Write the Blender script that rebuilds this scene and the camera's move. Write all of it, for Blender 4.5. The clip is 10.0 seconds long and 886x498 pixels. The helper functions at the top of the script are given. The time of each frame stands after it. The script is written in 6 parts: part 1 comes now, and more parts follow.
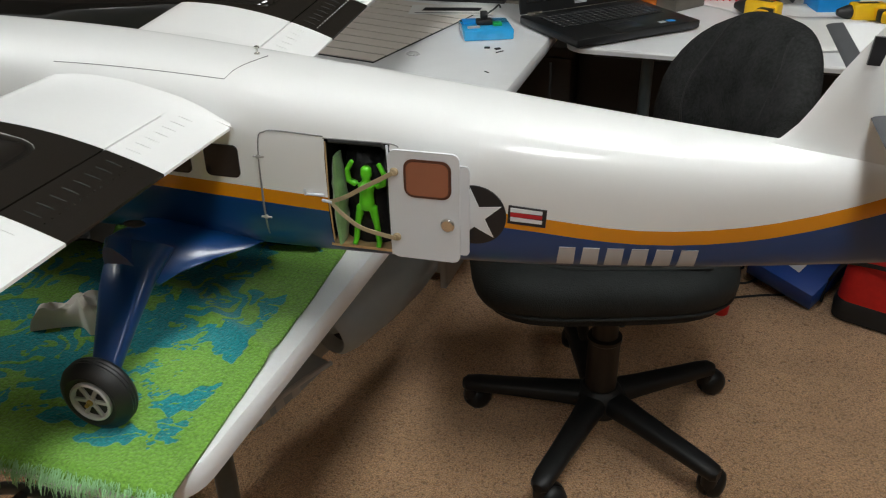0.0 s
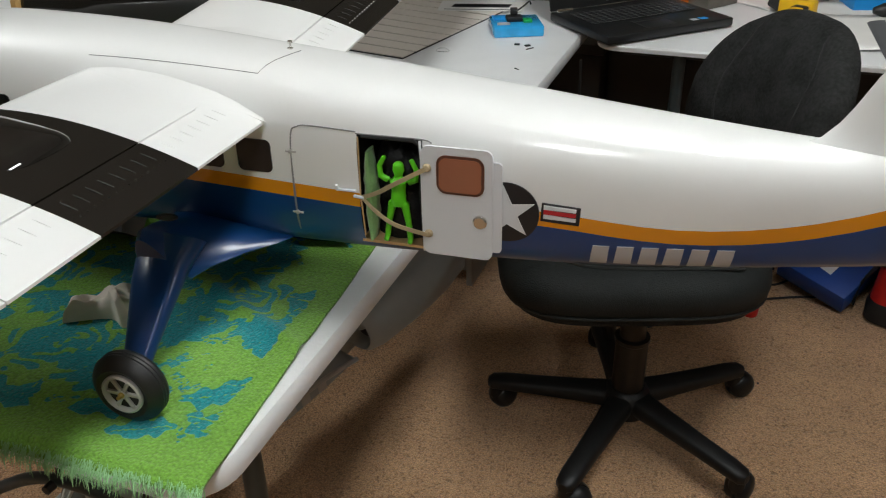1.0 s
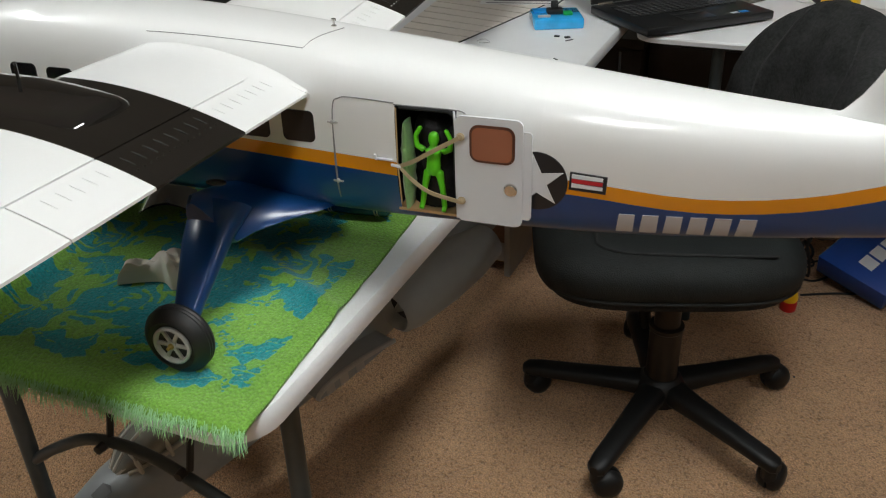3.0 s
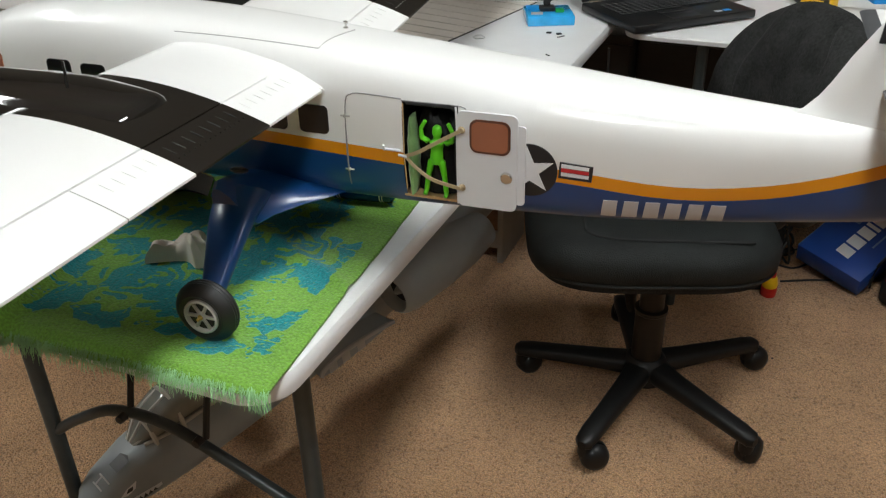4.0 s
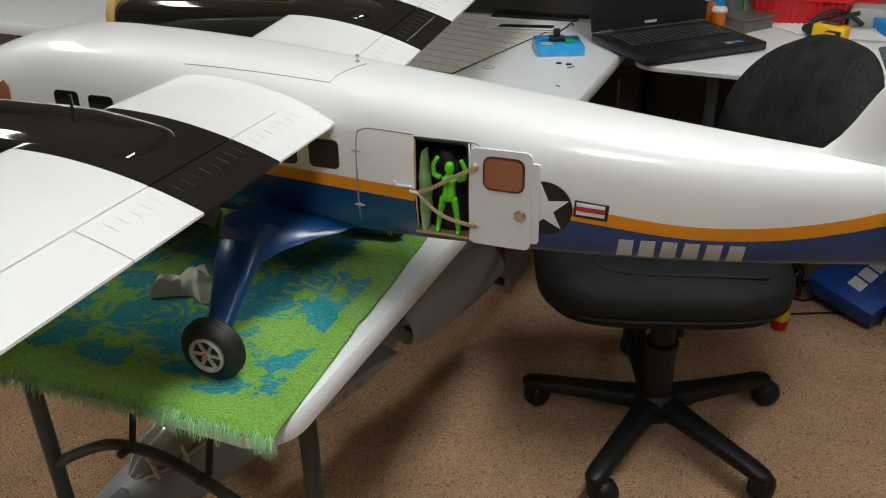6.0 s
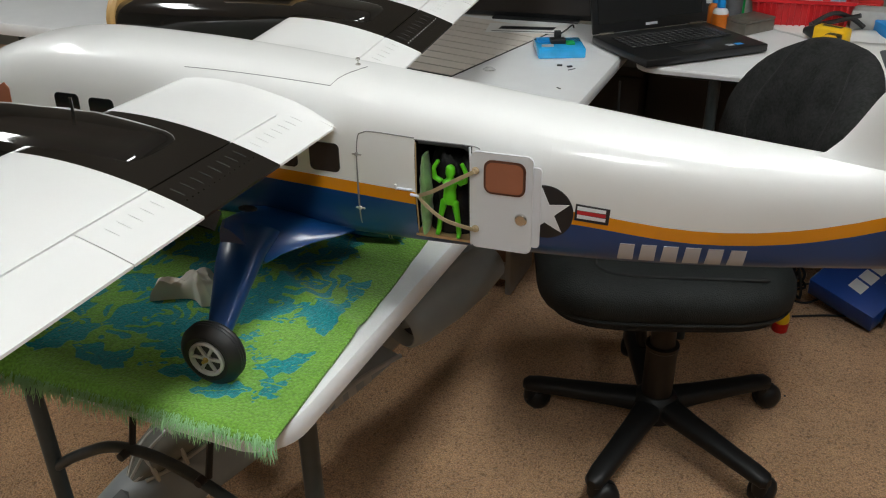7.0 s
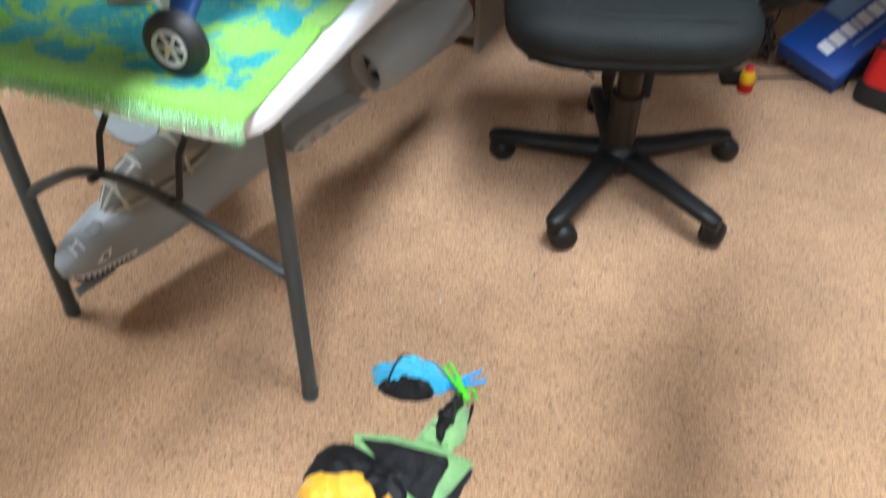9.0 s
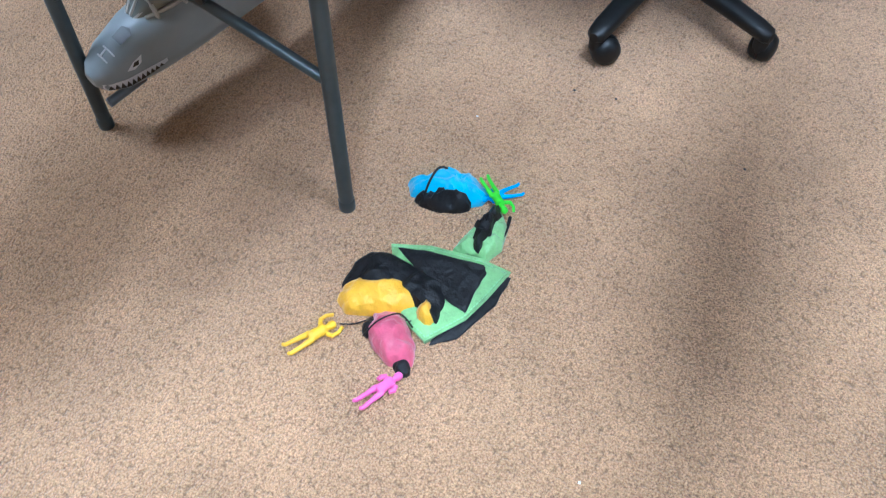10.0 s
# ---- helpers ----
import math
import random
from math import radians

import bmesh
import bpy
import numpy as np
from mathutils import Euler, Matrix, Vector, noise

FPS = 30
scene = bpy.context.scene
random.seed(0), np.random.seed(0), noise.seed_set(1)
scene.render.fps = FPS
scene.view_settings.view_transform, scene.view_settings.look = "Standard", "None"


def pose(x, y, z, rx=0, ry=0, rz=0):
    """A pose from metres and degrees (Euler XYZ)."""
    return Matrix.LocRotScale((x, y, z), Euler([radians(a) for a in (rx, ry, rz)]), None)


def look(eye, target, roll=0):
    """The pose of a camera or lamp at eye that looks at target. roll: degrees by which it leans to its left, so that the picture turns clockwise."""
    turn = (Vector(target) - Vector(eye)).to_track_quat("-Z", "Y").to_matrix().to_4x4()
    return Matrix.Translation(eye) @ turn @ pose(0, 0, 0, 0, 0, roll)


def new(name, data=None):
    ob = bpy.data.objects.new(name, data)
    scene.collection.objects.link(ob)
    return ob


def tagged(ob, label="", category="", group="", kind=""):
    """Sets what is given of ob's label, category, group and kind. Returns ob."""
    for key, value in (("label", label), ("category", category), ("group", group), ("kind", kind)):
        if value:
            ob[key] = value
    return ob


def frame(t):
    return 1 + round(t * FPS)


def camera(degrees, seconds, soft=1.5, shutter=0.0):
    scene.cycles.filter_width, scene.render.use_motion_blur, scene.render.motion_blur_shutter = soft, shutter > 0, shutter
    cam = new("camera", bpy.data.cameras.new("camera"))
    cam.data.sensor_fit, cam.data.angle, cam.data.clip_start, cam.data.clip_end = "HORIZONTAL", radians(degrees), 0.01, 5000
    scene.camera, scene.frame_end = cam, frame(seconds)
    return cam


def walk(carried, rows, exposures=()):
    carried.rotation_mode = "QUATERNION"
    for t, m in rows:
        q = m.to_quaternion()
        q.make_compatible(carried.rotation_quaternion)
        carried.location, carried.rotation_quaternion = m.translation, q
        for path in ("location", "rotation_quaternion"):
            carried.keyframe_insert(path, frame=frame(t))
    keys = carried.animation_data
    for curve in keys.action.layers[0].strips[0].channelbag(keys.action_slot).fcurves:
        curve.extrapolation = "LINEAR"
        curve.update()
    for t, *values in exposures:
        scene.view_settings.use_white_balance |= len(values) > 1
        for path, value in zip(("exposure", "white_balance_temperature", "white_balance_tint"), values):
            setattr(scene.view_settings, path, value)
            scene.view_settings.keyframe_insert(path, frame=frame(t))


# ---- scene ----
cam = camera(55.1, 10.0, soft=1.1, shutter=0.5)
PATH = [
    (0, (-0.011, 0.111, 1.271), (-0.585, 1.755, 0.287), -1.1),
    (0.5, (-0.018, 0.103, 1.268), (-0.609, 1.741, 0.285), -1.1),
    (1, (-0.02, 0.113, 1.268), (-0.645, 1.735, 0.28), -1.3),
    (1.5, (-0.025, 0.111, 1.268), (-0.694, 1.714, 0.276), -1.9),
    (2, (-0.026, 0.106, 1.265), (-0.74, 1.692, 0.278), -2.2),
    (2.5, (-0.015, 0.1, 1.25), (-0.745, 1.692, 0.284), -2.2),
    (3.8, (0.032, -0.002, 1.283), (-0.663, 1.581, 0.279), -1.4),
    (4, (0.032, -0.014, 1.293), (-0.664, 1.572, 0.294), -1.4),
    (4.5, (0.029, -0.026, 1.31), (-0.683, 1.578, 0.35), -1.2),
    (5, (0.02, 0.003, 1.3), (-0.694, 1.608, 0.344), -1.2),
    (5.5, (0.016, 0.006, 1.297), (-0.698, 1.613, 0.345), -1.1),
    (7, (0.013, 0.009, 1.299), (-0.703, 1.617, 0.35), -1.0),
    (7.5, (0.014, 0.01, 1.301), (-0.703, 1.623, 0.36), -0.8),
    (8, (0.014, 0.005, 1.301), (-0.704, 1.625, 0.372), -0.5),
    (8.5, (0.03, -0.023, 1.269), (-0.612, 1.542, 0.202), 0.2),
    (9, (0.044, -0.056, 1.219), (-0.498, 1.328, -0.119), 1.1),
    (9.5, (0.039, -0.083, 1.171), (-0.463, 1.115, -0.35), 0.3),
    (10, (0.038, -0.091, 1.155), (-0.459, 1.03, -0.425), -0.4),
]
EXPOSURES = [(0.0, -0.16, 6450, 10), (2.6, -0.16, 6450, 10), (4.0, 0.12, 6450, 10), (4.5, -0.13, 6450, 10), (8.1, -0.15, 6450, 10), (8.5, -0.08, 6400, 10), (8.7, 0.43, 6250, 10), (9.0, 1.50, 5650, 10), (9.5, 1.30, 4950, 9), (10.0, 1.26, 4700, 7)]
walk(cam, [(t, look(eye, target, roll)) for t, eye, target, roll in PATH], EXPOSURES)

# ---- world and light ----
world = bpy.data.worlds.new("world")
scene.world = world
world.use_nodes = True
world.node_tree.nodes["Background"].inputs[0].default_value = (0.9, 0.92, 1.0, 1)
world.node_tree.nodes["Background"].inputs[1].default_value = 0.02
CEILING = 2.75
# centres of the ceiling light panels
PANELS = [(0.27, 0.92, 0.17, 0.58), (0.27, -1.35, 0.17, 0.58), (-2.5, 0.5, 0.17, 0.58), (2.7, 0.3, 0.12, 0.40)]


# ---- helpers of this scene ----
def mesh_of(bm, name, smooth=True):
    bmesh.ops.recalc_face_normals(bm, faces=bm.faces[:])
    me = bpy.data.meshes.new(name)
    bm.to_mesh(me)
    bm.free()
    if smooth:
        for p in me.polygons:
            p.use_smooth = True
        me.set_sharp_from_angle(angle=radians(38))
    return me


def part(name, bm, material, parent=None, label="", smooth=True):
    """One mesh object under a thing or a part."""
    me = mesh_of(bm, name, smooth)
    for m in (material if isinstance(material, (list, tuple)) else [material]):
        me.materials.append(m)
    ob = new(name, me)
    if parent is not None:
        ob.parent = parent
    if label:
        ob["label"] = label
    return ob


def thing(name, m, label, category, group="", kind=""):
    ob = new(name)
    ob.empty_display_size = 0.05
    ob.matrix_basis = m
    return tagged(ob, label, category, group, kind)


def single(name, bm, material, label, category, m=None, group="", kind="", smooth=True):
    ob = part(name, bm, material, None, "", smooth)
    if m is not None:
        ob.matrix_basis = m
    return tagged(ob, label, category, group, kind)


def add_box(bm, x0, x1, y0, y1, z0, z1, bevel=0.0, segs=2, m=None):
    tmp = bmesh.new()
    bmesh.ops.create_cube(tmp, size=1)
    bmesh.ops.transform(tmp, matrix=Matrix.Translation(((x0 + x1) / 2, (y0 + y1) / 2, (z0 + z1) / 2)) @ Matrix.Diagonal((x1 - x0, y1 - y0, z1 - z0, 1)), verts=tmp.verts)
    if bevel > 0:
        bmesh.ops.bevel(tmp, geom=tmp.edges[:], offset=bevel, segments=segs, profile=0.5, affect="EDGES")
    if m is not None:
        bmesh.ops.transform(tmp, matrix=m, verts=tmp.verts)
    join(bm, tmp)
    return bm


def join(bm, tmp, mat=None):
    vs = {v: bm.verts.new(v.co) for v in tmp.verts}
    for f in tmp.faces:
        try:
            g = bm.faces.new([vs[v] for v in f.verts])
            g.material_index = f.material_index if mat is None else mat
        except ValueError:
            pass
    tmp.free()


def box(x0, x1, y0, y1, z0, z1, bevel=0.0, segs=2, m=None):
    return add_box(bmesh.new(), x0, x1, y0, y1, z0, z1, bevel, segs, m)


def loft(bm, rings, closed=True, cap=True, mat=None):
    """Skin between rings of points; mat(i, j): material index of the face."""
    rows = [[bm.verts.new(p) for p in r] for r in rings]
    n = len(rows[0])
    for i in range(len(rows) - 1):
        for j in range(n if closed else n - 1):
            k = (j + 1) % n
            try:
                f = bm.faces.new((rows[i][j], rows[i][k], rows[i + 1][k], rows[i + 1][j]))
                if mat:
                    f.material_index = mat(i, j)
            except ValueError:
                pass
    if cap and closed:
        for r, i in ((rows[0], 0), (rows[-1], len(rows) - 2)):
            try:
                f = bm.faces.new(r)
                if mat:
                    f.material_index = mat(i, 0)
            except ValueError:
                pass
    return rows


def tube(bm, pts, radii, n=12, cap=True):
    """A round bar along points."""
    pts = [Vector(p) for p in pts]
    if not isinstance(radii, (list, tuple)):
        radii = [radii] * len(pts)
    rings = []
    up = Vector((0, 0, 1))
    for i, p in enumerate(pts):
        d = (pts[min(i + 1, len(pts) - 1)] - pts[max(i - 1, 0)]).normalized()
        if i == 0:
            up = Vector((0, 0, 1)) if abs(d.z) < 0.9 else Vector((0, 1, 0))
        a = d.cross(up).normalized()
        b = a.cross(d).normalized()
        up = b
        rings.append([p + radii[i] * (math.cos(2 * math.pi * k / n) * a + math.sin(2 * math.pi * k / n) * b) for k in range(n)])
    loft(bm, rings, True, cap)
    return bm


def curve_pts(pts, steps=8):
    """Points of a smooth line through the given points."""
    p = [Vector(q) for q in pts]
    out = []
    for i in range(len(p) - 1):
        a, b, c, d = p[max(i - 1, 0)], p[i], p[i + 1], p[min(i + 2, len(p) - 1)]
        for k in range(steps):
            t = k / steps
            out.append(0.5 * ((2 * b) + (c - a) * t + (2 * a - 5 * b + 4 * c - d) * t * t + (3 * b - a - 3 * c + d) * t ** 3))
    out.append(p[-1])
    return out


def lathe(bm, profile, n=32, m=None):
    """Turned body: (radius, height) points about z."""
    rings = [[Vector((r * math.cos(2 * math.pi * k / n), r * math.sin(2 * math.pi * k / n), z)) for k in range(n)] for r, z in profile]
    if m is not None:
        rings = [[m @ v for v in r] for r in rings]
    loft(bm, rings, True, True)
    return bm


def cushion(bm, sx, sy, sz, e=0.35, nx=28, ny=14, warp=None):
    """A rounded pad (super-ellipsoid) of half sizes sx, sy, sz."""
    def sp(c, p):
        return math.copysign(abs(c) ** p, c)
    rings = []
    for i in range(1, ny):
        ph = -math.pi / 2 + math.pi * i / ny
        ring = []
        for k in range(nx):
            th = 2 * math.pi * k / nx
            v = Vector((sx * sp(math.cos(ph), 0.45) * sp(math.cos(th), e), sy * sp(math.cos(ph), 0.45) * sp(math.sin(th), e), sz * sp(math.sin(ph), 0.8)))
            ring.append(warp(v) if warp else v)
        rings.append(ring)
    loft(bm, rings, True, True)
    return bm


def extrude_outline(bm, pts, depth, mat=0):
    """A flat outline (list of 3D points) pushed along a vector."""
    d = Vector(depth)
    a = [bm.verts.new(Vector(p)) for p in pts]
    b = [bm.verts.new(Vector(p) + d) for p in pts]
    for f in (a[::-1], b):
        bm.faces.new(f).material_index = mat
    for i in range(len(a)):
        k = (i + 1) % len(a)
        bm.faces.new((a[i], a[k], b[k], b[i])).material_index = mat
    return bm


def round_rect(x0, x1, y0, y1, r, n=5):
    out = []
    for cx, cy, a0 in ((x1 - r, y1 - r, 0), (x0 + r, y1 - r, 90), (x0 + r, y0 + r, 180), (x1 - r, y0 + r, 270)):
        for k in range(n + 1):
            a = radians(a0 + 90 * k / n)
            out.append((cx + r * math.cos(a), cy + r * math.sin(a)))
    return out


def cloth_heap(outline, height, seed, wrinkle=0.25, rings=18, base=0.002, slope=0.6, m=None, sharp=False, freq=1.0):
    """A limp cloth bundle over a rough outline, creased by noise."""
    bm = bmesh.new()
    n = 96
    cx, cy = sum(p[0] for p in outline) / len(outline), sum(p[1] for p in outline) / len(outline)
    o = [Vector((x, y, 0)) for x, y in outline]
    o.append(o[0])
    loop = [a.lerp(b, k / 12) for a, b in zip(o, o[1:]) for k in range(12)] if sharp else curve_pts(o, 12)[:-1]
    edge = [loop[int(k * len(loop) / n)] for k in range(n)]
    rows = []
    for i in range(rings, 0, -1):
        t = i / rings
        row = []
        for k in range(n):
            a = 2 * math.pi * k / n
            wob = 1 + (0.03 if sharp else 0.07) * noise.noise((math.cos(a) * 3.2, math.sin(a) * 3.2, seed)) * t
            x, y = cx + (edge[k].x - cx) * t * wob, cy + (edge[k].y - cy) * t * wob
            dome = (1 - t ** 2.6) ** slope
            f = freq
            wx, wy = x + 0.012 * noise.noise((x * 30, y * 30, seed)), y + 0.012 * noise.noise((x * 30, y * 30, seed + 5))
            ridge = 1 - 2.6 * abs(noise.noise((wx * 24 * f + seed, wy * 24 * f, seed * 1.7)))
            fine = 1 - 2 * abs(noise.noise((wx * 60 * f, wy * 60 * f + seed, 2.3)))
            z = base + height * dome * (1 - wrinkle + wrinkle * (0.75 * ridge + 0.35 * fine + 0.2)) + 0.0015 * fine
            row.append(Vector((x, y, max(base * 0.6, z))))
        rows.append(row)
    low = [Vector((v.x, v.y, 0.0005)) for v in rows[0]]
    loft(bm, [low] + rows, True, True)
    if m is not None:
        bmesh.ops.transform(bm, matrix=m, verts=bm.verts)
    return bm


# ---- materials ----
def material(name, colour, rough=0.5, metal=0.0, noise_scale=0.0, spread=0.15, bump=0.0, bump_scale=None, coat=0.0, spec=0.5, alpha=None, transmission=0.0, rough_var=0.0, sheen=0.0, island=0.0):
    m = bpy.data.materials.new(name)
    m.use_nodes = True
    nt = m.node_tree
    b = nt.nodes["Principled BSDF"]
    b.inputs["Base Color"].default_value = (*colour, 1)
    b.inputs["Roughness"].default_value = rough
    b.inputs["Metallic"].default_value = metal
    b.inputs["Coat Weight"].default_value = coat
    b.inputs["Coat Roughness"].default_value = 0.05
    b.inputs["Specular IOR Level"].default_value = spec
    b.inputs["Transmission Weight"].default_value = transmission
    b.inputs["Sheen Weight"].default_value = sheen
    tc = nt.nodes.new("ShaderNodeTexCoord")
    if noise_scale:
        n1 = nt.nodes.new("ShaderNodeTexNoise")
        n1.inputs["Scale"].default_value = noise_scale
        n1.inputs["Detail"].default_value = 6
        n2 = nt.nodes.new("ShaderNodeTexNoise")
        n2.inputs["Scale"].default_value = noise_scale * 0.13
        n2.inputs["Detail"].default_value = 3
        nt.links.new(tc.outputs["Object"], n1.inputs["Vector"])
        nt.links.new(tc.outputs["Object"], n2.inputs["Vector"])
        add = nt.nodes.new("ShaderNodeMath")
        add.operation = "ADD"
        nt.links.new(n1.outputs["Fac"], add.inputs[0])
        nt.links.new(n2.outputs["Fac"], add.inputs[1])
        mr = nt.nodes.new("ShaderNodeMapRange")
        mr.inputs["From Min"].default_value = 0.65
        mr.inputs["From Max"].default_value = 1.35
        mr.inputs["To Min"].default_value = 1 - spread
        mr.inputs["To Max"].default_value = 1 + spread
        nt.links.new(add.outputs[0], mr.inputs["Value"])
        mix = nt.nodes.new("ShaderNodeMix")
        mix.data_type = "RGBA"
        mix.blend_type = "MULTIPLY"
        mix.inputs["Factor"].default_value = 1
        mix.inputs["A"].default_value = (*colour, 1)
        nt.links.new(mr.outputs["Result"], mix.inputs["B"])
        nt.links.new(mix.outputs["Result"], b.inputs["Base Color"])
        if rough_var:
            rr = nt.nodes.new("ShaderNodeMapRange")
            rr.inputs["From Min"].default_value = 0.7
            rr.inputs["From Max"].default_value = 1.3
            rr.inputs["To Min"].default_value = max(0.02, rough - rough_var)
            rr.inputs["To Max"].default_value = min(1, rough + rough_var)
            nt.links.new(add.outputs[0], rr.inputs["Value"])
            nt.links.new(rr.outputs["Result"], b.inputs["Roughness"])
    if bump:
        nb = nt.nodes.new("ShaderNodeTexNoise")
        nb.inputs["Scale"].default_value = bump_scale or noise_scale * 3
        nb.inputs["Detail"].default_value = 4
        nt.links.new(tc.outputs["Object"], nb.inputs["Vector"])
        bp = nt.nodes.new("ShaderNodeBump")
        bp.inputs["Strength"].default_value = bump
        bp.inputs["Distance"].default_value = 0.002
        nt.links.new(nb.outputs["Fac"], bp.inputs["Height"])
        nt.links.new(bp.outputs["Normal"], b.inputs["Normal"])
    return m


def glow(name, colour, strength):
    m = bpy.data.materials.new(name)
    m.use_nodes = True
    nt = m.node_tree
    nt.nodes.clear()
    e = nt.nodes.new("ShaderNodeEmission")
    e.inputs[0].default_value = (*colour, 1)
    e.inputs[1].default_value = strength
    o = nt.nodes.new("ShaderNodeOutputMaterial")
    nt.links.new(e.outputs[0], o.inputs[0])
    return m


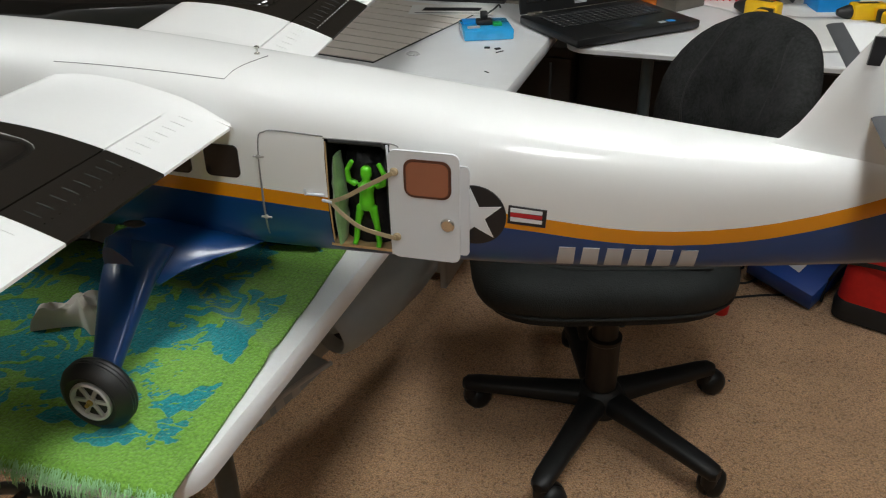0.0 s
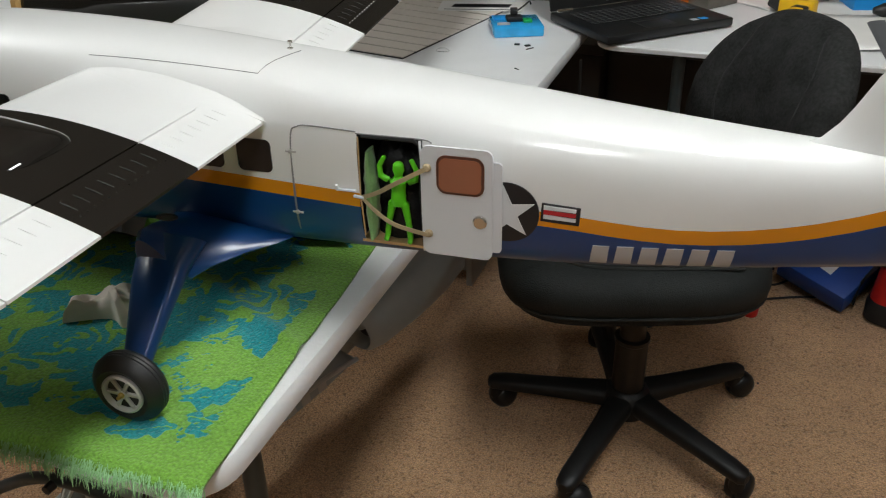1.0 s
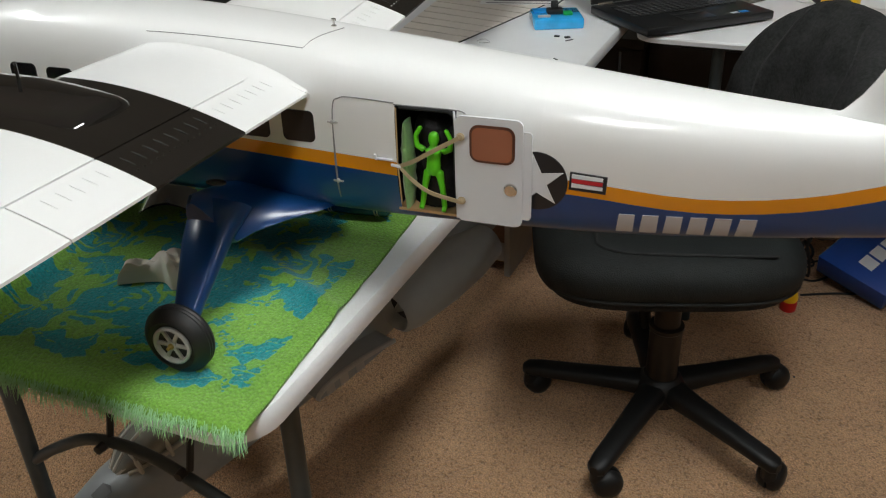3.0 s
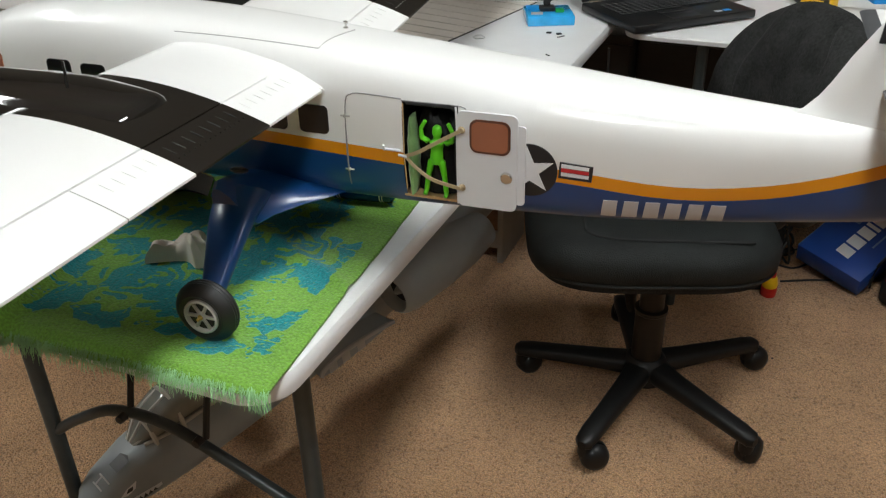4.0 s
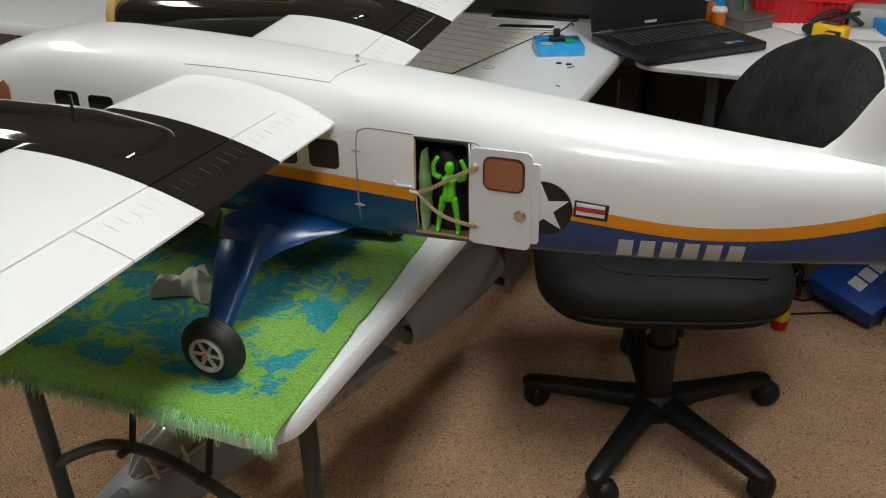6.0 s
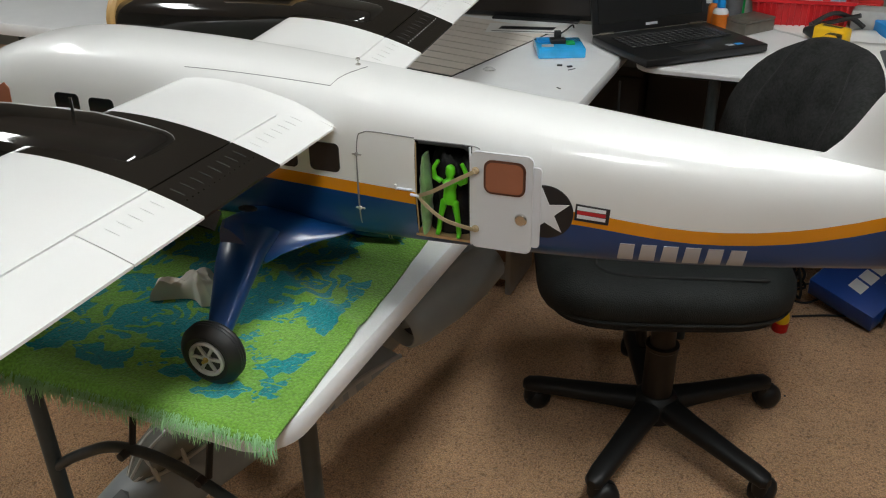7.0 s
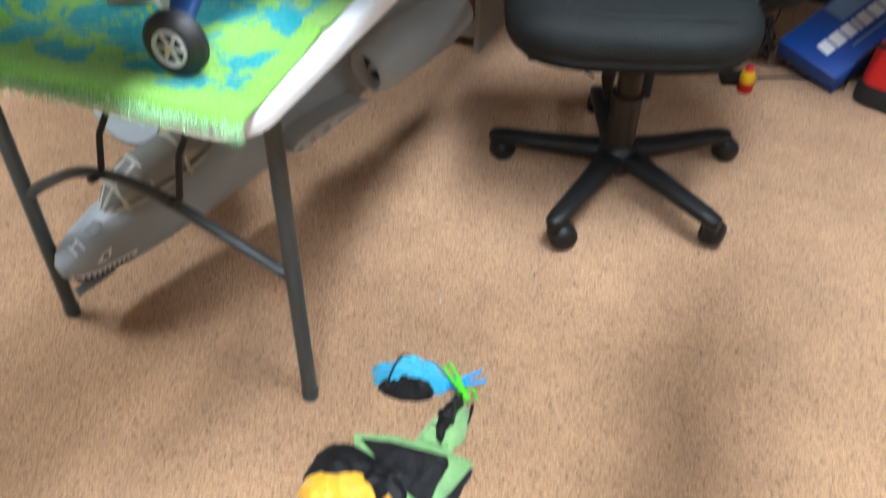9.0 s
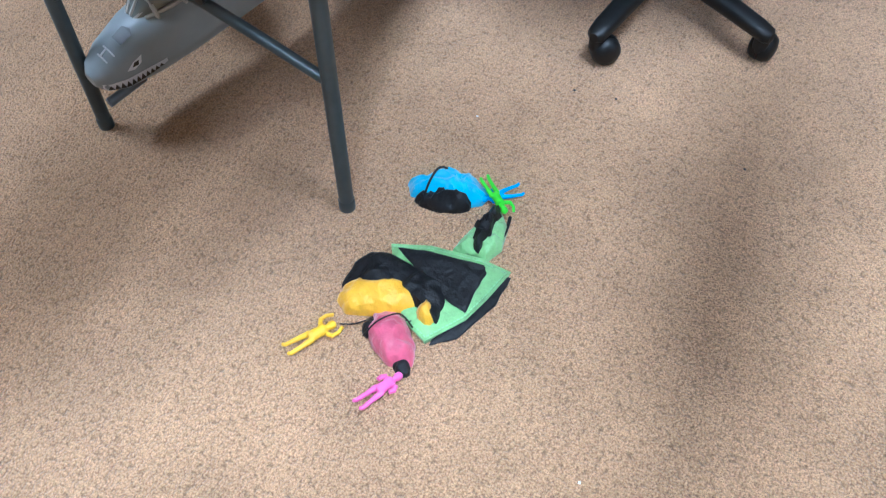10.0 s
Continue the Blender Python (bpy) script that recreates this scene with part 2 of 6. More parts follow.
M = dict(
    white=material("white_gloss_paint", (0.80, 0.80, 0.79), 0.30, coat=0.55, noise_scale=9, spread=0.02, bump=0.015, bump_scale=24),
    blue=material("blue_gloss_paint", (0.004, 0.046, 0.175), 0.30, coat=0.25, noise_scale=12, spread=0.08, bump=0.02, bump_scale=30),
    orange=material("orange_paint", (0.72, 0.27, 0.004), 0.18, coat=0.5, noise_scale=12, spread=0.05),
    black=material("black_gloss_paint", (0.012, 0.011, 0.010), 0.09, coat=0.8, noise_scale=20, spread=0.2),
    blacksatin=material("black_satin_covering", (0.013, 0.011, 0.009), 0.20, noise_scale=40, spread=0.10),
    line=material("dark_panel_line", (0.03, 0.03, 0.03), 0.6),
    greyline=material("grey_panel_line", (0.20, 0.20, 0.20), 0.5),
    decal_black=material("black_decal", (0.012, 0.013, 0.016), 0.35),
    decal_white=material("white_decal", (0.72, 0.73, 0.75), 0.35),
    decal_red=material("red_decal", (0.55, 0.02, 0.03), 0.35),
    decal_silver=material("silver_letter_film", (0.50, 0.52, 0.56), 0.3, metal=0.2),
    brown_glass=material("brown_tinted_window", (0.34, 0.125, 0.070), 0.2, coat=0.4, noise_scale=15, spread=0.15),
    brown_rim=material("dark_brown_rim", (0.10, 0.03, 0.015), 0.35),
    window_black=material("black_window", (0.010, 0.010, 0.011), 0.12),
    doorwhite=material("door_sheet_white", (0.70, 0.71, 0.74), 0.35, noise_scale=20, spread=0.03),
    rubber=material("tyre_rubber", (0.012, 0.012, 0.012), 0.5, noise_scale=60, spread=0.3, bump=0.1, bump_scale=300),
    hub=material("grey_plastic_hub", (0.42, 0.41, 0.39), 0.4, noise_scale=60, spread=0.1),
    chrome=material("bright_metal", (0.75, 0.74, 0.70), 0.2, metal=1.0),
    brass=material("brass", (0.55, 0.38, 0.12), 0.35, metal=1.0),
    ply=material("birch_plywood", (0.52, 0.34, 0.17), 0.6, noise_scale=25, spread=0.12),
    felt=material("black_foam", (0.010, 0.010, 0.010), 0.9, noise_scale=60, spread=0.3, bump=0.4, bump_scale=120),
    elastic=material("cream_elastic", (0.42, 0.33, 0.20), 0.8, noise_scale=200, spread=0.15),
    doll_green=material("green_toy_plastic", (0.12, 0.62, 0.015), 0.35, noise_scale=40, spread=0.08),
    doll_yellow=material("yellow_toy_plastic", (0.85, 0.50, 0.01), 0.35, noise_scale=40, spread=0.08),
    doll_pink=material("pink_toy_plastic", (0.80, 0.13, 0.40), 0.35, noise_scale=40, spread=0.08),
    doll_blue=material("blue_toy_plastic", (0.02, 0.35, 0.85), 0.35, noise_scale=40, spread=0.08),
    nylon_yellow=material("yellow_nylon", (0.80, 0.42, 0.006), 0.45, noise_scale=60, spread=0.12, bump=0.25, bump_scale=60, sheen=0.3),
    nylon_black=material("black_nylon", (0.009, 0.009, 0.010), 0.5, noise_scale=60, spread=0.3, bump=0.3, bump_scale=60, spec=0.3),
    nylon_green=material("pale_green_nylon", (0.24, 0.46, 0.17), 0.5, noise_scale=50, spread=0.3, bump=0.6, bump_scale=60, sheen=0.3),
    nylon_pink=material("rose_nylon", (0.56, 0.09, 0.16), 0.4, noise_scale=50, spread=0.3, bump=0.7, bump_scale=50, sheen=0.3),
    nylon_blue=material("sky_blue_nylon", (0.06, 0.45, 0.72), 0.4, noise_scale=60, spread=0.12, bump=0.25, bump_scale=50, sheen=0.3),
    table=material("white_blow_moulded_plastic", (0.74, 0.745, 0.75), 0.42, noise_scale=14, spread=0.04, bump=0.12, bump_scale=260),
    leg=material("grey_painted_steel", (0.052, 0.066, 0.070), 0.38, metal=0.3, noise_scale=50, spread=0.15),
    chairfabric=material("black_chair_fabric", (0.021, 0.0215, 0.0215), 0.9, noise_scale=170, spread=0.6, bump=1.0, bump_scale=330, spec=0.2),
    chairleather=material("dark_worn_mesh_cloth", (0.010, 0.0125, 0.0125), 0.62, noise_scale=160, spread=0.45, bump=0.9, bump_scale=430, spec=0.3),
    chairplastic=material("black_chair_plastic", (0.008, 0.008, 0.008), 0.45, noise_scale=50, spread=0.25, bump=0.08, bump_scale=300, spec=0.3),
    columnmat=material("dark_brown_column", (0.022, 0.017, 0.013), 0.4, metal=0.4, noise_scale=30, spread=0.2),
    laptop=material("black_laptop_shell", (0.010, 0.0105, 0.011), 0.38, noise_scale=60, spread=0.2),
    screen=material("dark_laptop_screen", (0.012, 0.013, 0.014), 0.22, noise_scale=5, spread=0.1),
    keys=material("laptop_keys", (0.020, 0.021, 0.022), 0.35),
    monitor=material("dark_screen", (0.022, 0.017, 0.014), 0.25, noise_scale=4, spread=0.15),
    acrylic=material("clear_blue_plastic", (0.03, 0.36, 0.72), 0.12, coat=0.5, noise_scale=30, spread=0.25),
    cream=material("cream_ribbed_sheet", (0.72, 0.66, 0.59), 0.5, noise_scale=20, spread=0.06, bump=0.1, bump_scale=80),
    paper=material("white_paper", (0.78, 0.77, 0.74), 0.7, noise_scale=20, spread=0.04),
    tissue=material("crumpled_tissue", (0.74, 0.69, 0.61), 0.85, noise_scale=30, spread=0.08, bump=0.3, bump_scale=140),
    jet=material("grey_jet_paint", (0.285, 0.315, 0.325), 0.42, noise_scale=18, spread=0.12, bump=0.05, bump_scale=60),
    jetdark=material("darker_jet_grey", (0.13, 0.135, 0.14), 0.45, noise_scale=30, spread=0.2),
    jetglass=material("canopy_glass", (0.20, 0.21, 0.19), 0.12, coat=0.5, noise_scale=20, spread=0.3),
    wallpaint=material("beige_wall_paint", (0.26, 0.245, 0.21), 0.7, noise_scale=3, spread=0.05, bump=0.1, bump_scale=90),
    ceilpaint=material("white_ceiling_tile", (0.50, 0.49, 0.47), 0.85, noise_scale=4, spread=0.05, bump=0.3, bump_scale=120),
    # near-black brown for the added shade blocks and the drawer unit's back
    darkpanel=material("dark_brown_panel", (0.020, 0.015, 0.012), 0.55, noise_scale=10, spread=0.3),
    greyplastic=material("grey_plastic_cabinet", (0.32, 0.31, 0.29), 0.5, noise_scale=20, spread=0.08),
    brownboard=material("brown_particle_board", (0.16, 0.09, 0.055), 0.6, noise_scale=80, spread=0.2),
    cardblue=material("blue_printed_card", (0.012, 0.060, 0.30), 0.4, noise_scale=15, spread=0.15),
    cardlight=material("pale_blue_printed_card", (0.18, 0.28, 0.45), 0.4, noise_scale=15, spread=0.2),
    bagred=material("red_bag_nylon", (0.55, 0.012, 0.008), 0.55, noise_scale=50, spread=0.15, bump=0.3, bump_scale=300),
    bagblack=material("black_bag_base", (0.012, 0.012, 0.012), 0.6, noise_scale=40, spread=0.3, bump=0.2, bump_scale=300),
    basket=material("red_plastic_basket", (0.60, 0.015, 0.02), 0.35, noise_scale=30, spread=0.1),
    toolyellow=material("yellow_tool_plastic", (0.80, 0.48, 0.005), 0.4, noise_scale=30, spread=0.08),
    toolblack=material("black_tool_grip", (0.012, 0.012, 0.012), 0.5, noise_scale=40, spread=0.2),
    clear=material("cloudy_clear_plastic", (0.62, 0.62, 0.62), 0.2, coat=0.3, noise_scale=40, spread=0.2),
    bottleorange=material("orange_label", (0.55, 0.14, 0.01), 0.4, noise_scale=30, spread=0.2),
    bottlegreen=material("green_plastic", (0.01, 0.35, 0.08), 0.35),
    bottleblue=material("blue_cap_plastic", (0.01, 0.25, 0.65), 0.35),
    tin=material("dull_tin_box", (0.17, 0.155, 0.13), 0.4, metal=0.5, noise_scale=40, spread=0.2),
    cable=material("black_cable", (0.010, 0.010, 0.010), 0.5),
    bluegrip=material("clear_blue_handle", (0.004, 0.06, 0.20), 0.12, coat=0.6),
    skidblue=material("blue_anodised", (0.008, 0.06, 0.50), 0.25, coat=0.3, noise_scale=30, spread=0.1),
    woodstrip=material("pale_wood", (0.50, 0.30, 0.10), 0.5, noise_scale=30, spread=0.15),
    oldcowl=material("worn_olive_and_white_cowl", (0.40, 0.38, 0.33), 0.5, noise_scale=20, spread=0.3),
    lamp=glow("light_panel", (0.96, 0.99, 0.97), 30.5),
    lampframe=material("white_lamp_frame", (0.75, 0.75, 0.74), 0.5),
)


def towel_material():
    m = bpy.data.materials.new("green_teal_terry")
    m.use_nodes = True
    nt = m.node_tree
    b = nt.nodes["Principled BSDF"]
    b.inputs["Roughness"].default_value = 0.95
    b.inputs["Sheen Weight"].default_value = 0.25
    b.inputs["Specular IOR Level"].default_value = 0.15
    tc = nt.nodes.new("ShaderNodeTexCoord")
    at = nt.nodes.new("ShaderNodeAttribute")
    at.attribute_name = "pattern"
    fine = nt.nodes.new("ShaderNodeTexNoise")
    fine.inputs["Scale"].default_value = 90
    fine.inputs["Detail"].default_value = 5
    nt.links.new(tc.outputs["Object"], fine.inputs["Vector"])
    wob = nt.nodes.new("ShaderNodeMath")
    wob.operation = "MULTIPLY_ADD"
    nt.links.new(fine.outputs["Fac"], wob.inputs[0])
    wob.inputs[1].default_value = 1.0
    nt.links.new(at.outputs["Fac"], wob.inputs[2])
    step = nt.nodes.new("ShaderNodeMapRange")
    step.inputs["From Min"].default_value = 0.95
    step.inputs["From Max"].default_value = 1.04
    nt.links.new(wob.outputs[0], step.inputs["Value"])
    mix = nt.nodes.new("ShaderNodeMix")
    mix.data_type = "RGBA"
    mix.inputs["A"].default_value = (0.185, 0.40, 0.055, 1)
    mix.inputs["B"].default_value = (0.008, 0.26, 0.29, 1)
    nt.links.new(step.outputs["Result"], mix.inputs["Factor"])
    var = nt.nodes.new("ShaderNodeTexNoise")
    var.inputs["Scale"].default_value = 330
    var.inputs["Detail"].default_value = 3
    nt.links.new(tc.outputs["Object"], var.inputs["Vector"])
    vr = nt.nodes.new("ShaderNodeMapRange")
    vr.inputs["From Min"].default_value = 0.3
    vr.inputs["From Max"].default_value = 0.7
    vr.inputs["To Min"].default_value = 0.68
    vr.inputs["To Max"].default_value = 1.25
    nt.links.new(var.outputs["Fac"], vr.inputs["Value"])
    mul = nt.nodes.new("ShaderNodeMix")
    mul.data_type = "RGBA"
    mul.blend_type = "MULTIPLY"
    mul.inputs["Factor"].default_value = 1
    nt.links.new(mix.outputs["Result"], mul.inputs["A"])
    nt.links.new(vr.outputs["Result"], mul.inputs["B"])
    nt.links.new(mul.outputs["Result"], b.inputs["Base Color"])
    bp = nt.nodes.new("ShaderNodeBump")
    bp.inputs["Strength"].default_value = 0.8
    bp.inputs["Distance"].default_value = 0.003
    hs = nt.nodes.new("ShaderNodeMath")
    hs.operation = "MULTIPLY_ADD"
    nt.links.new(step.outputs["Result"], hs.inputs[0])
    hs.inputs[1].default_value = -0.6
    nt.links.new(var.outputs["Fac"], hs.inputs[2])
    nt.links.new(hs.outputs[0], bp.inputs["Height"])
    nt.links.new(bp.outputs["Normal"], b.inputs["Normal"])
    return m


def carpet_material():
    m = bpy.data.materials.new("tan_cut_pile_carpet")
    m.use_nodes = True
    nt = m.node_tree
    b = nt.nodes["Principled BSDF"]
    b.inputs["Roughness"].default_value = 0.95
    b.inputs["Specular IOR Level"].default_value = 0.1
    b.inputs["Sheen Weight"].default_value = 0.15
    tc = nt.nodes.new("ShaderNodeTexCoord")

    def noise_node(scale, detail, rough=0.5):
        n = nt.nodes.new("ShaderNodeTexNoise")
        n.inputs["Scale"].default_value = scale
        n.inputs["Detail"].default_value = detail
        n.inputs["Roughness"].default_value = rough
        nt.links.new(tc.outputs["Object"], n.inputs["Vector"])
        return n
    tuft, mid, big = noise_node(330, 3, 0.65), noise_node(70, 3), noise_node(5.5, 5, 0.62)
    vor = nt.nodes.new("ShaderNodeTexVoronoi")
    vor.inputs["Scale"].default_value = 235
    warp = nt.nodes.new("ShaderNodeVectorMath")
    warp.operation = "MULTIPLY_ADD"
    nt.links.new(mid.outputs["Color"], warp.inputs[0])
    warp.inputs[1].default_value = (0.014, 0.014, 0)
    nt.links.new(tc.outputs["Object"], warp.inputs[2])
    nt.links.new(warp.outputs[0], vor.inputs["Vector"])
    ramp = nt.nodes.new("ShaderNodeValToRGB")
    ramp.color_ramp.elements[0].position = 0.39
    ramp.color_ramp.elements[0].color = (0.42, 0.230, 0.119, 1)
    ramp.color_ramp.elements[1].position = 0.61
    ramp.color_ramp.elements[1].color = (0.745, 0.462, 0.249, 1)
    nt.links.new(tuft.outputs["Fac"], ramp.inputs["Fac"])
    mr = nt.nodes.new("ShaderNodeMapRange")
    mr.inputs["From Min"].default_value = 0.3
    mr.inputs["From Max"].default_value = 0.7
    mr.inputs["To Min"].default_value = 0.84
    mr.inputs["To Max"].default_value = 1.14
    nt.links.new(big.outputs["Fac"], mr.inputs["Value"])
    mul = nt.nodes.new("ShaderNodeMix")
    mul.data_type = "RGBA"
    mul.blend_type = "MULTIPLY"
    mul.inputs["Factor"].default_value = 1
    nt.links.new(ramp.outputs["Color"], mul.inputs["A"])
    nt.links.new(mr.outputs["Result"], mul.inputs["B"])
    # shade between the tufts, darkened into the colour at the cell edges
    gap = nt.nodes.new("ShaderNodeMapRange")
    gap.inputs["From Min"].default_value = 0.40
    gap.inputs["From Max"].default_value = 0.95
    gap.inputs["To Min"].default_value = 1.0
    gap.inputs["To Max"].default_value = 0.50
    nt.links.new(vor.outputs["Distance"], gap.inputs["Value"])
    mul2 = nt.nodes.new("ShaderNodeMix")
    mul2.data_type = "RGBA"
    mul2.blend_type = "MULTIPLY"
    mul2.inputs["Factor"].default_value = 1
    nt.links.new(mul.outputs["Result"], mul2.inputs["A"])
    nt.links.new(gap.outputs["Result"], mul2.inputs["B"])
    nt.links.new(mul2.outputs["Result"], b.inputs["Base Color"])
    h = nt.nodes.new("ShaderNodeMath")
    h.operation = "MULTIPLY_ADD"
    nt.links.new(vor.outputs["Distance"], h.inputs[0])
    h.inputs[1].default_value = -0.8
    nt.links.new(mid.outputs["Fac"], h.inputs[2])
    bp = nt.nodes.new("ShaderNodeBump")
    bp.inputs["Strength"].default_value = 1.0
    bp.inputs["Distance"].default_value = 0.007
    nt.links.new(h.outputs[0], bp.inputs["Height"])
    nt.links.new(bp.outputs["Normal"], b.inputs["Normal"])
    return m


for key in ("nylon_yellow", "nylon_black", "nylon_green", "nylon_pink", "nylon_blue"):
    for node in M[key].node_tree.nodes:
        if node.bl_idname == "ShaderNodeBump":
            node.inputs["Strength"].default_value = 0.7
            node.inputs["Distance"].default_value = 0.008
M["towel"] = towel_material()
M["carpet"] = carpet_material()

# ---- structure ----
ROOM = (-4.6, 4.2, -3.6, 3.6)


def build_room():
    x0, x1, y0, y1 = ROOM
    single("floor", box(x0, x1, y0, y1, -0.1, 0), M["carpet"], "tan cut-pile carpet with scattered specks", "carpet", kind="structure", smooth=False)
    single("ceiling", box(x0, x1, y0, y1, CEILING, CEILING + 0.1), M["ceilpaint"], "white suspended ceiling", "ceiling", kind="structure", smooth=False)
    for name, b in (("wall_north", (x0 - 0.1, x1 + 0.1, y1, y1 + 0.1)), ("wall_south", (x0 - 0.1, x1 + 0.1, y0 - 0.1, y0)),
                    ("wall_west", (x0 - 0.1, x0, y0, y1)), ("wall_east", (x1, x1 + 0.1, y0, y1))):
        single(name, box(*b, 0, CEILING), M["wallpaint"], "plain beige painted wall", "wall", kind="structure", smooth=False)
    for x, y, w, d in PANELS:
        t = thing("ceiling_light", pose(x, y, CEILING), "flat rectangular ceiling light panel, switched on", "ceiling light", "ceiling lights")
        fr = bmesh.new()
        for a in ((-w - .03, w + .03, -d - .03, -d), (-w - .03, w + .03, d, d + .03), (-w - .03, -w, -d, d), (w, w + .03, -d, d)):
            add_box(fr, *a, -0.045, 0)
        part("frame", fr, M["lampframe"], t)
        part("diffuser", box(-w, w, -d, d, -0.03, -0.012), M["lamp"], t, "glowing white diffuser")


build_room()


# ---- model aeroplane ----
YAW = 4.0
PLANE = thing("model_aeroplane", pose(-0.4884, 0.8416, 0, 0, 0, YAW), "large white, orange and blue twin-engined model aeroplane standing on a towel", "model aeroplane")
# stations: aft distance, bottom, top, half width, squareness
STATIONS = [(-0.9, 0.868, 0.909, 0.014, 2.2), (-0.87, 0.854, 0.9334, 0.0315, 2.3), (-0.8, 0.841, 0.9574, 0.0465, 2.5), (-0.7, 0.834, 0.9727, 0.0625, 2.8),
            (-0.58, 0.832, 0.9677, 0.0675, 3.0), (-0.515, 0.831, 0.9941, 0.0705, 3.2), (-0.465, 0.831, 1.02, 0.0725, 3.5), (-0.42, 0.83, 1.0305, 0.0735, 3.6),
            (-0.37, 0.83, 1.0406, 0.0745, 3.6), (-0.3, 0.83, 1.0417, 0.0745, 3.6), (-0.16, 0.83, 1.0369, 0.0745, 3.6), (-0.05, 0.83, 1.0282, 0.0745, 3.6),
            (0.06, 0.831, 1.0173, 0.0745, 3.5), (0.123, 0.832, 1.0109, 0.0745, 3.5), (0.187, 0.834, 1.0043, 0.0735, 3.4), (0.27, 0.836, 0.9958, 0.0705, 3.2),
            (0.36, 0.839, 0.9872, 0.0635, 3.0), (0.45, 0.846, 0.9797, 0.0535, 2.8), (0.53, 0.854, 0.974, 0.0425, 2.7), (0.62, 0.865, 0.9688, 0.0286, 2.5),
            (0.75, 0.884, 0.9631, 0.0165, 2.3), (0.9, 0.908, 0.9567, 0.0055, 2.1)]


def station(u):
    for a, b in zip(STATIONS, STATIONS[1:]):
        if a[0] <= u <= b[0]:
            i = STATIONS.index(a)
            c, d = STATIONS[max(i - 1, 0)], STATIONS[min(i + 2, len(STATIONS) - 1)]
            h = b[0] - a[0]
            t = (u - a[0]) / h
            out = [u]
            for k in range(1, 5):
                ma, mb = h * (b[k] - c[k]) / (b[0] - c[0]), h * (d[k] - a[k]) / (d[0] - a[0])
                out.append((2 * t ** 3 - 3 * t * t + 1) * a[k] + (t ** 3 - 2 * t * t + t) * ma + (3 * t * t - 2 * t ** 3) * b[k] + (t ** 3 - t * t) * mb)
            return out
    return list(STATIONS[0] if u < 0 else STATIONS[-1])


def body_at(u):
    """Section of the hull, faired along its length."""
    near = [station(min(0.9, max(-0.9, u + 0.011 * k))) for k in range(-4, 5)]
    if abs(u) > 0.85:
        near = near[4:5]
    return [u] + [sum(p[k] for p in near) / len(near) for k in range(1, 5)]


def side_v(u, w):
    """Half width of the hull at a height."""
    _, lo, hi, hw, n = body_at(u)
    q = min(0.999, abs((w - (lo + hi) / 2) / ((hi - lo) / 2)))
    return hw * (1 - q ** n) ** (1 / n)


def stripe(u):
    """Top and bottom of the orange band."""
    dip = min(1, max(0, (u - 0.28) / 0.14))
    mid = 0.910 - 0.010 * dip * dip * (3 - 2 * dip) + 1.0 * max(0, u - 0.42) ** 2 + 0.046 * max(0, 0.13 - u)
    return mid + 0.0005, mid - 0.0145


def hull_ring(u):
    _, lo, hi, hw, n = body_at(u)
    wc, hh = (lo + hi) / 2, (hi - lo) / 2

    def ang(w):
        q = max(-1, min(1, (w - wc) / hh))
        return math.asin(math.copysign(abs(q) ** (n / 2), q))
    st, sb = stripe(u)
    brk = [math.pi / 2, ang(min(0.971, st + 0.72 * (hi - st))), ang(min(hi, st)), ang(min(hi, sb)), ang(min(0.856, max(lo, sb - 0.02))), -math.pi / 2]
    seg = [12, 4, 2, 4, 8]
    th = []
    for a, b, s in zip(brk, brk[1:], seg):
        th += [a + (b - a) * k / s for k in range(s)]
    th.append(-math.pi / 2)

    def pt(t, side):
        c, s = math.cos(t), math.sin(t)
        return Vector((u, side * hw * abs(c) ** (2 / n), wc + hh * math.copysign(abs(s) ** (2 / n), s)))
    return [pt(t, -1) for t in th] + [pt(t, 1) for t in th[-2:0:-1]]


def build_hull():
    us = sorted(set([s[0] for s in STATIONS] + [-0.90 + 0.03 * k for k in range(61)]))
    us = [u for u in us if u <= 0.9 and not any(0 < abs(u - h) < 0.008 for h in (0.123, 0.187))]
    rings = [hull_ring(u) for u in us]
    n = len(rings[0])

    def mat(i, j):
        k = min(j, n - 1 - j)
        return 0 if k < 16 else 1 if k < 18 else 2
    bm = bmesh.new()
    loft(bm, rings, True, True, mat)
    gone = [f for f in bm.faces if f.calc_center_median().y < -0.05 and 0.123 < f.calc_center_median().x < 0.187 and 0.858 < f.calc_center_median().z < 0.9705]
    bmesh.ops.delete(bm, geom=gone, context="FACES")
    part("fuselage", bm, [M["white"], M["orange"], M["blue"]], PLANE, "glossy white upper, orange band and blue belly")


build_hull()


def on_side(u, w, off=0.0012):
    return Vector((u, -side_v(u, w) - off, w))


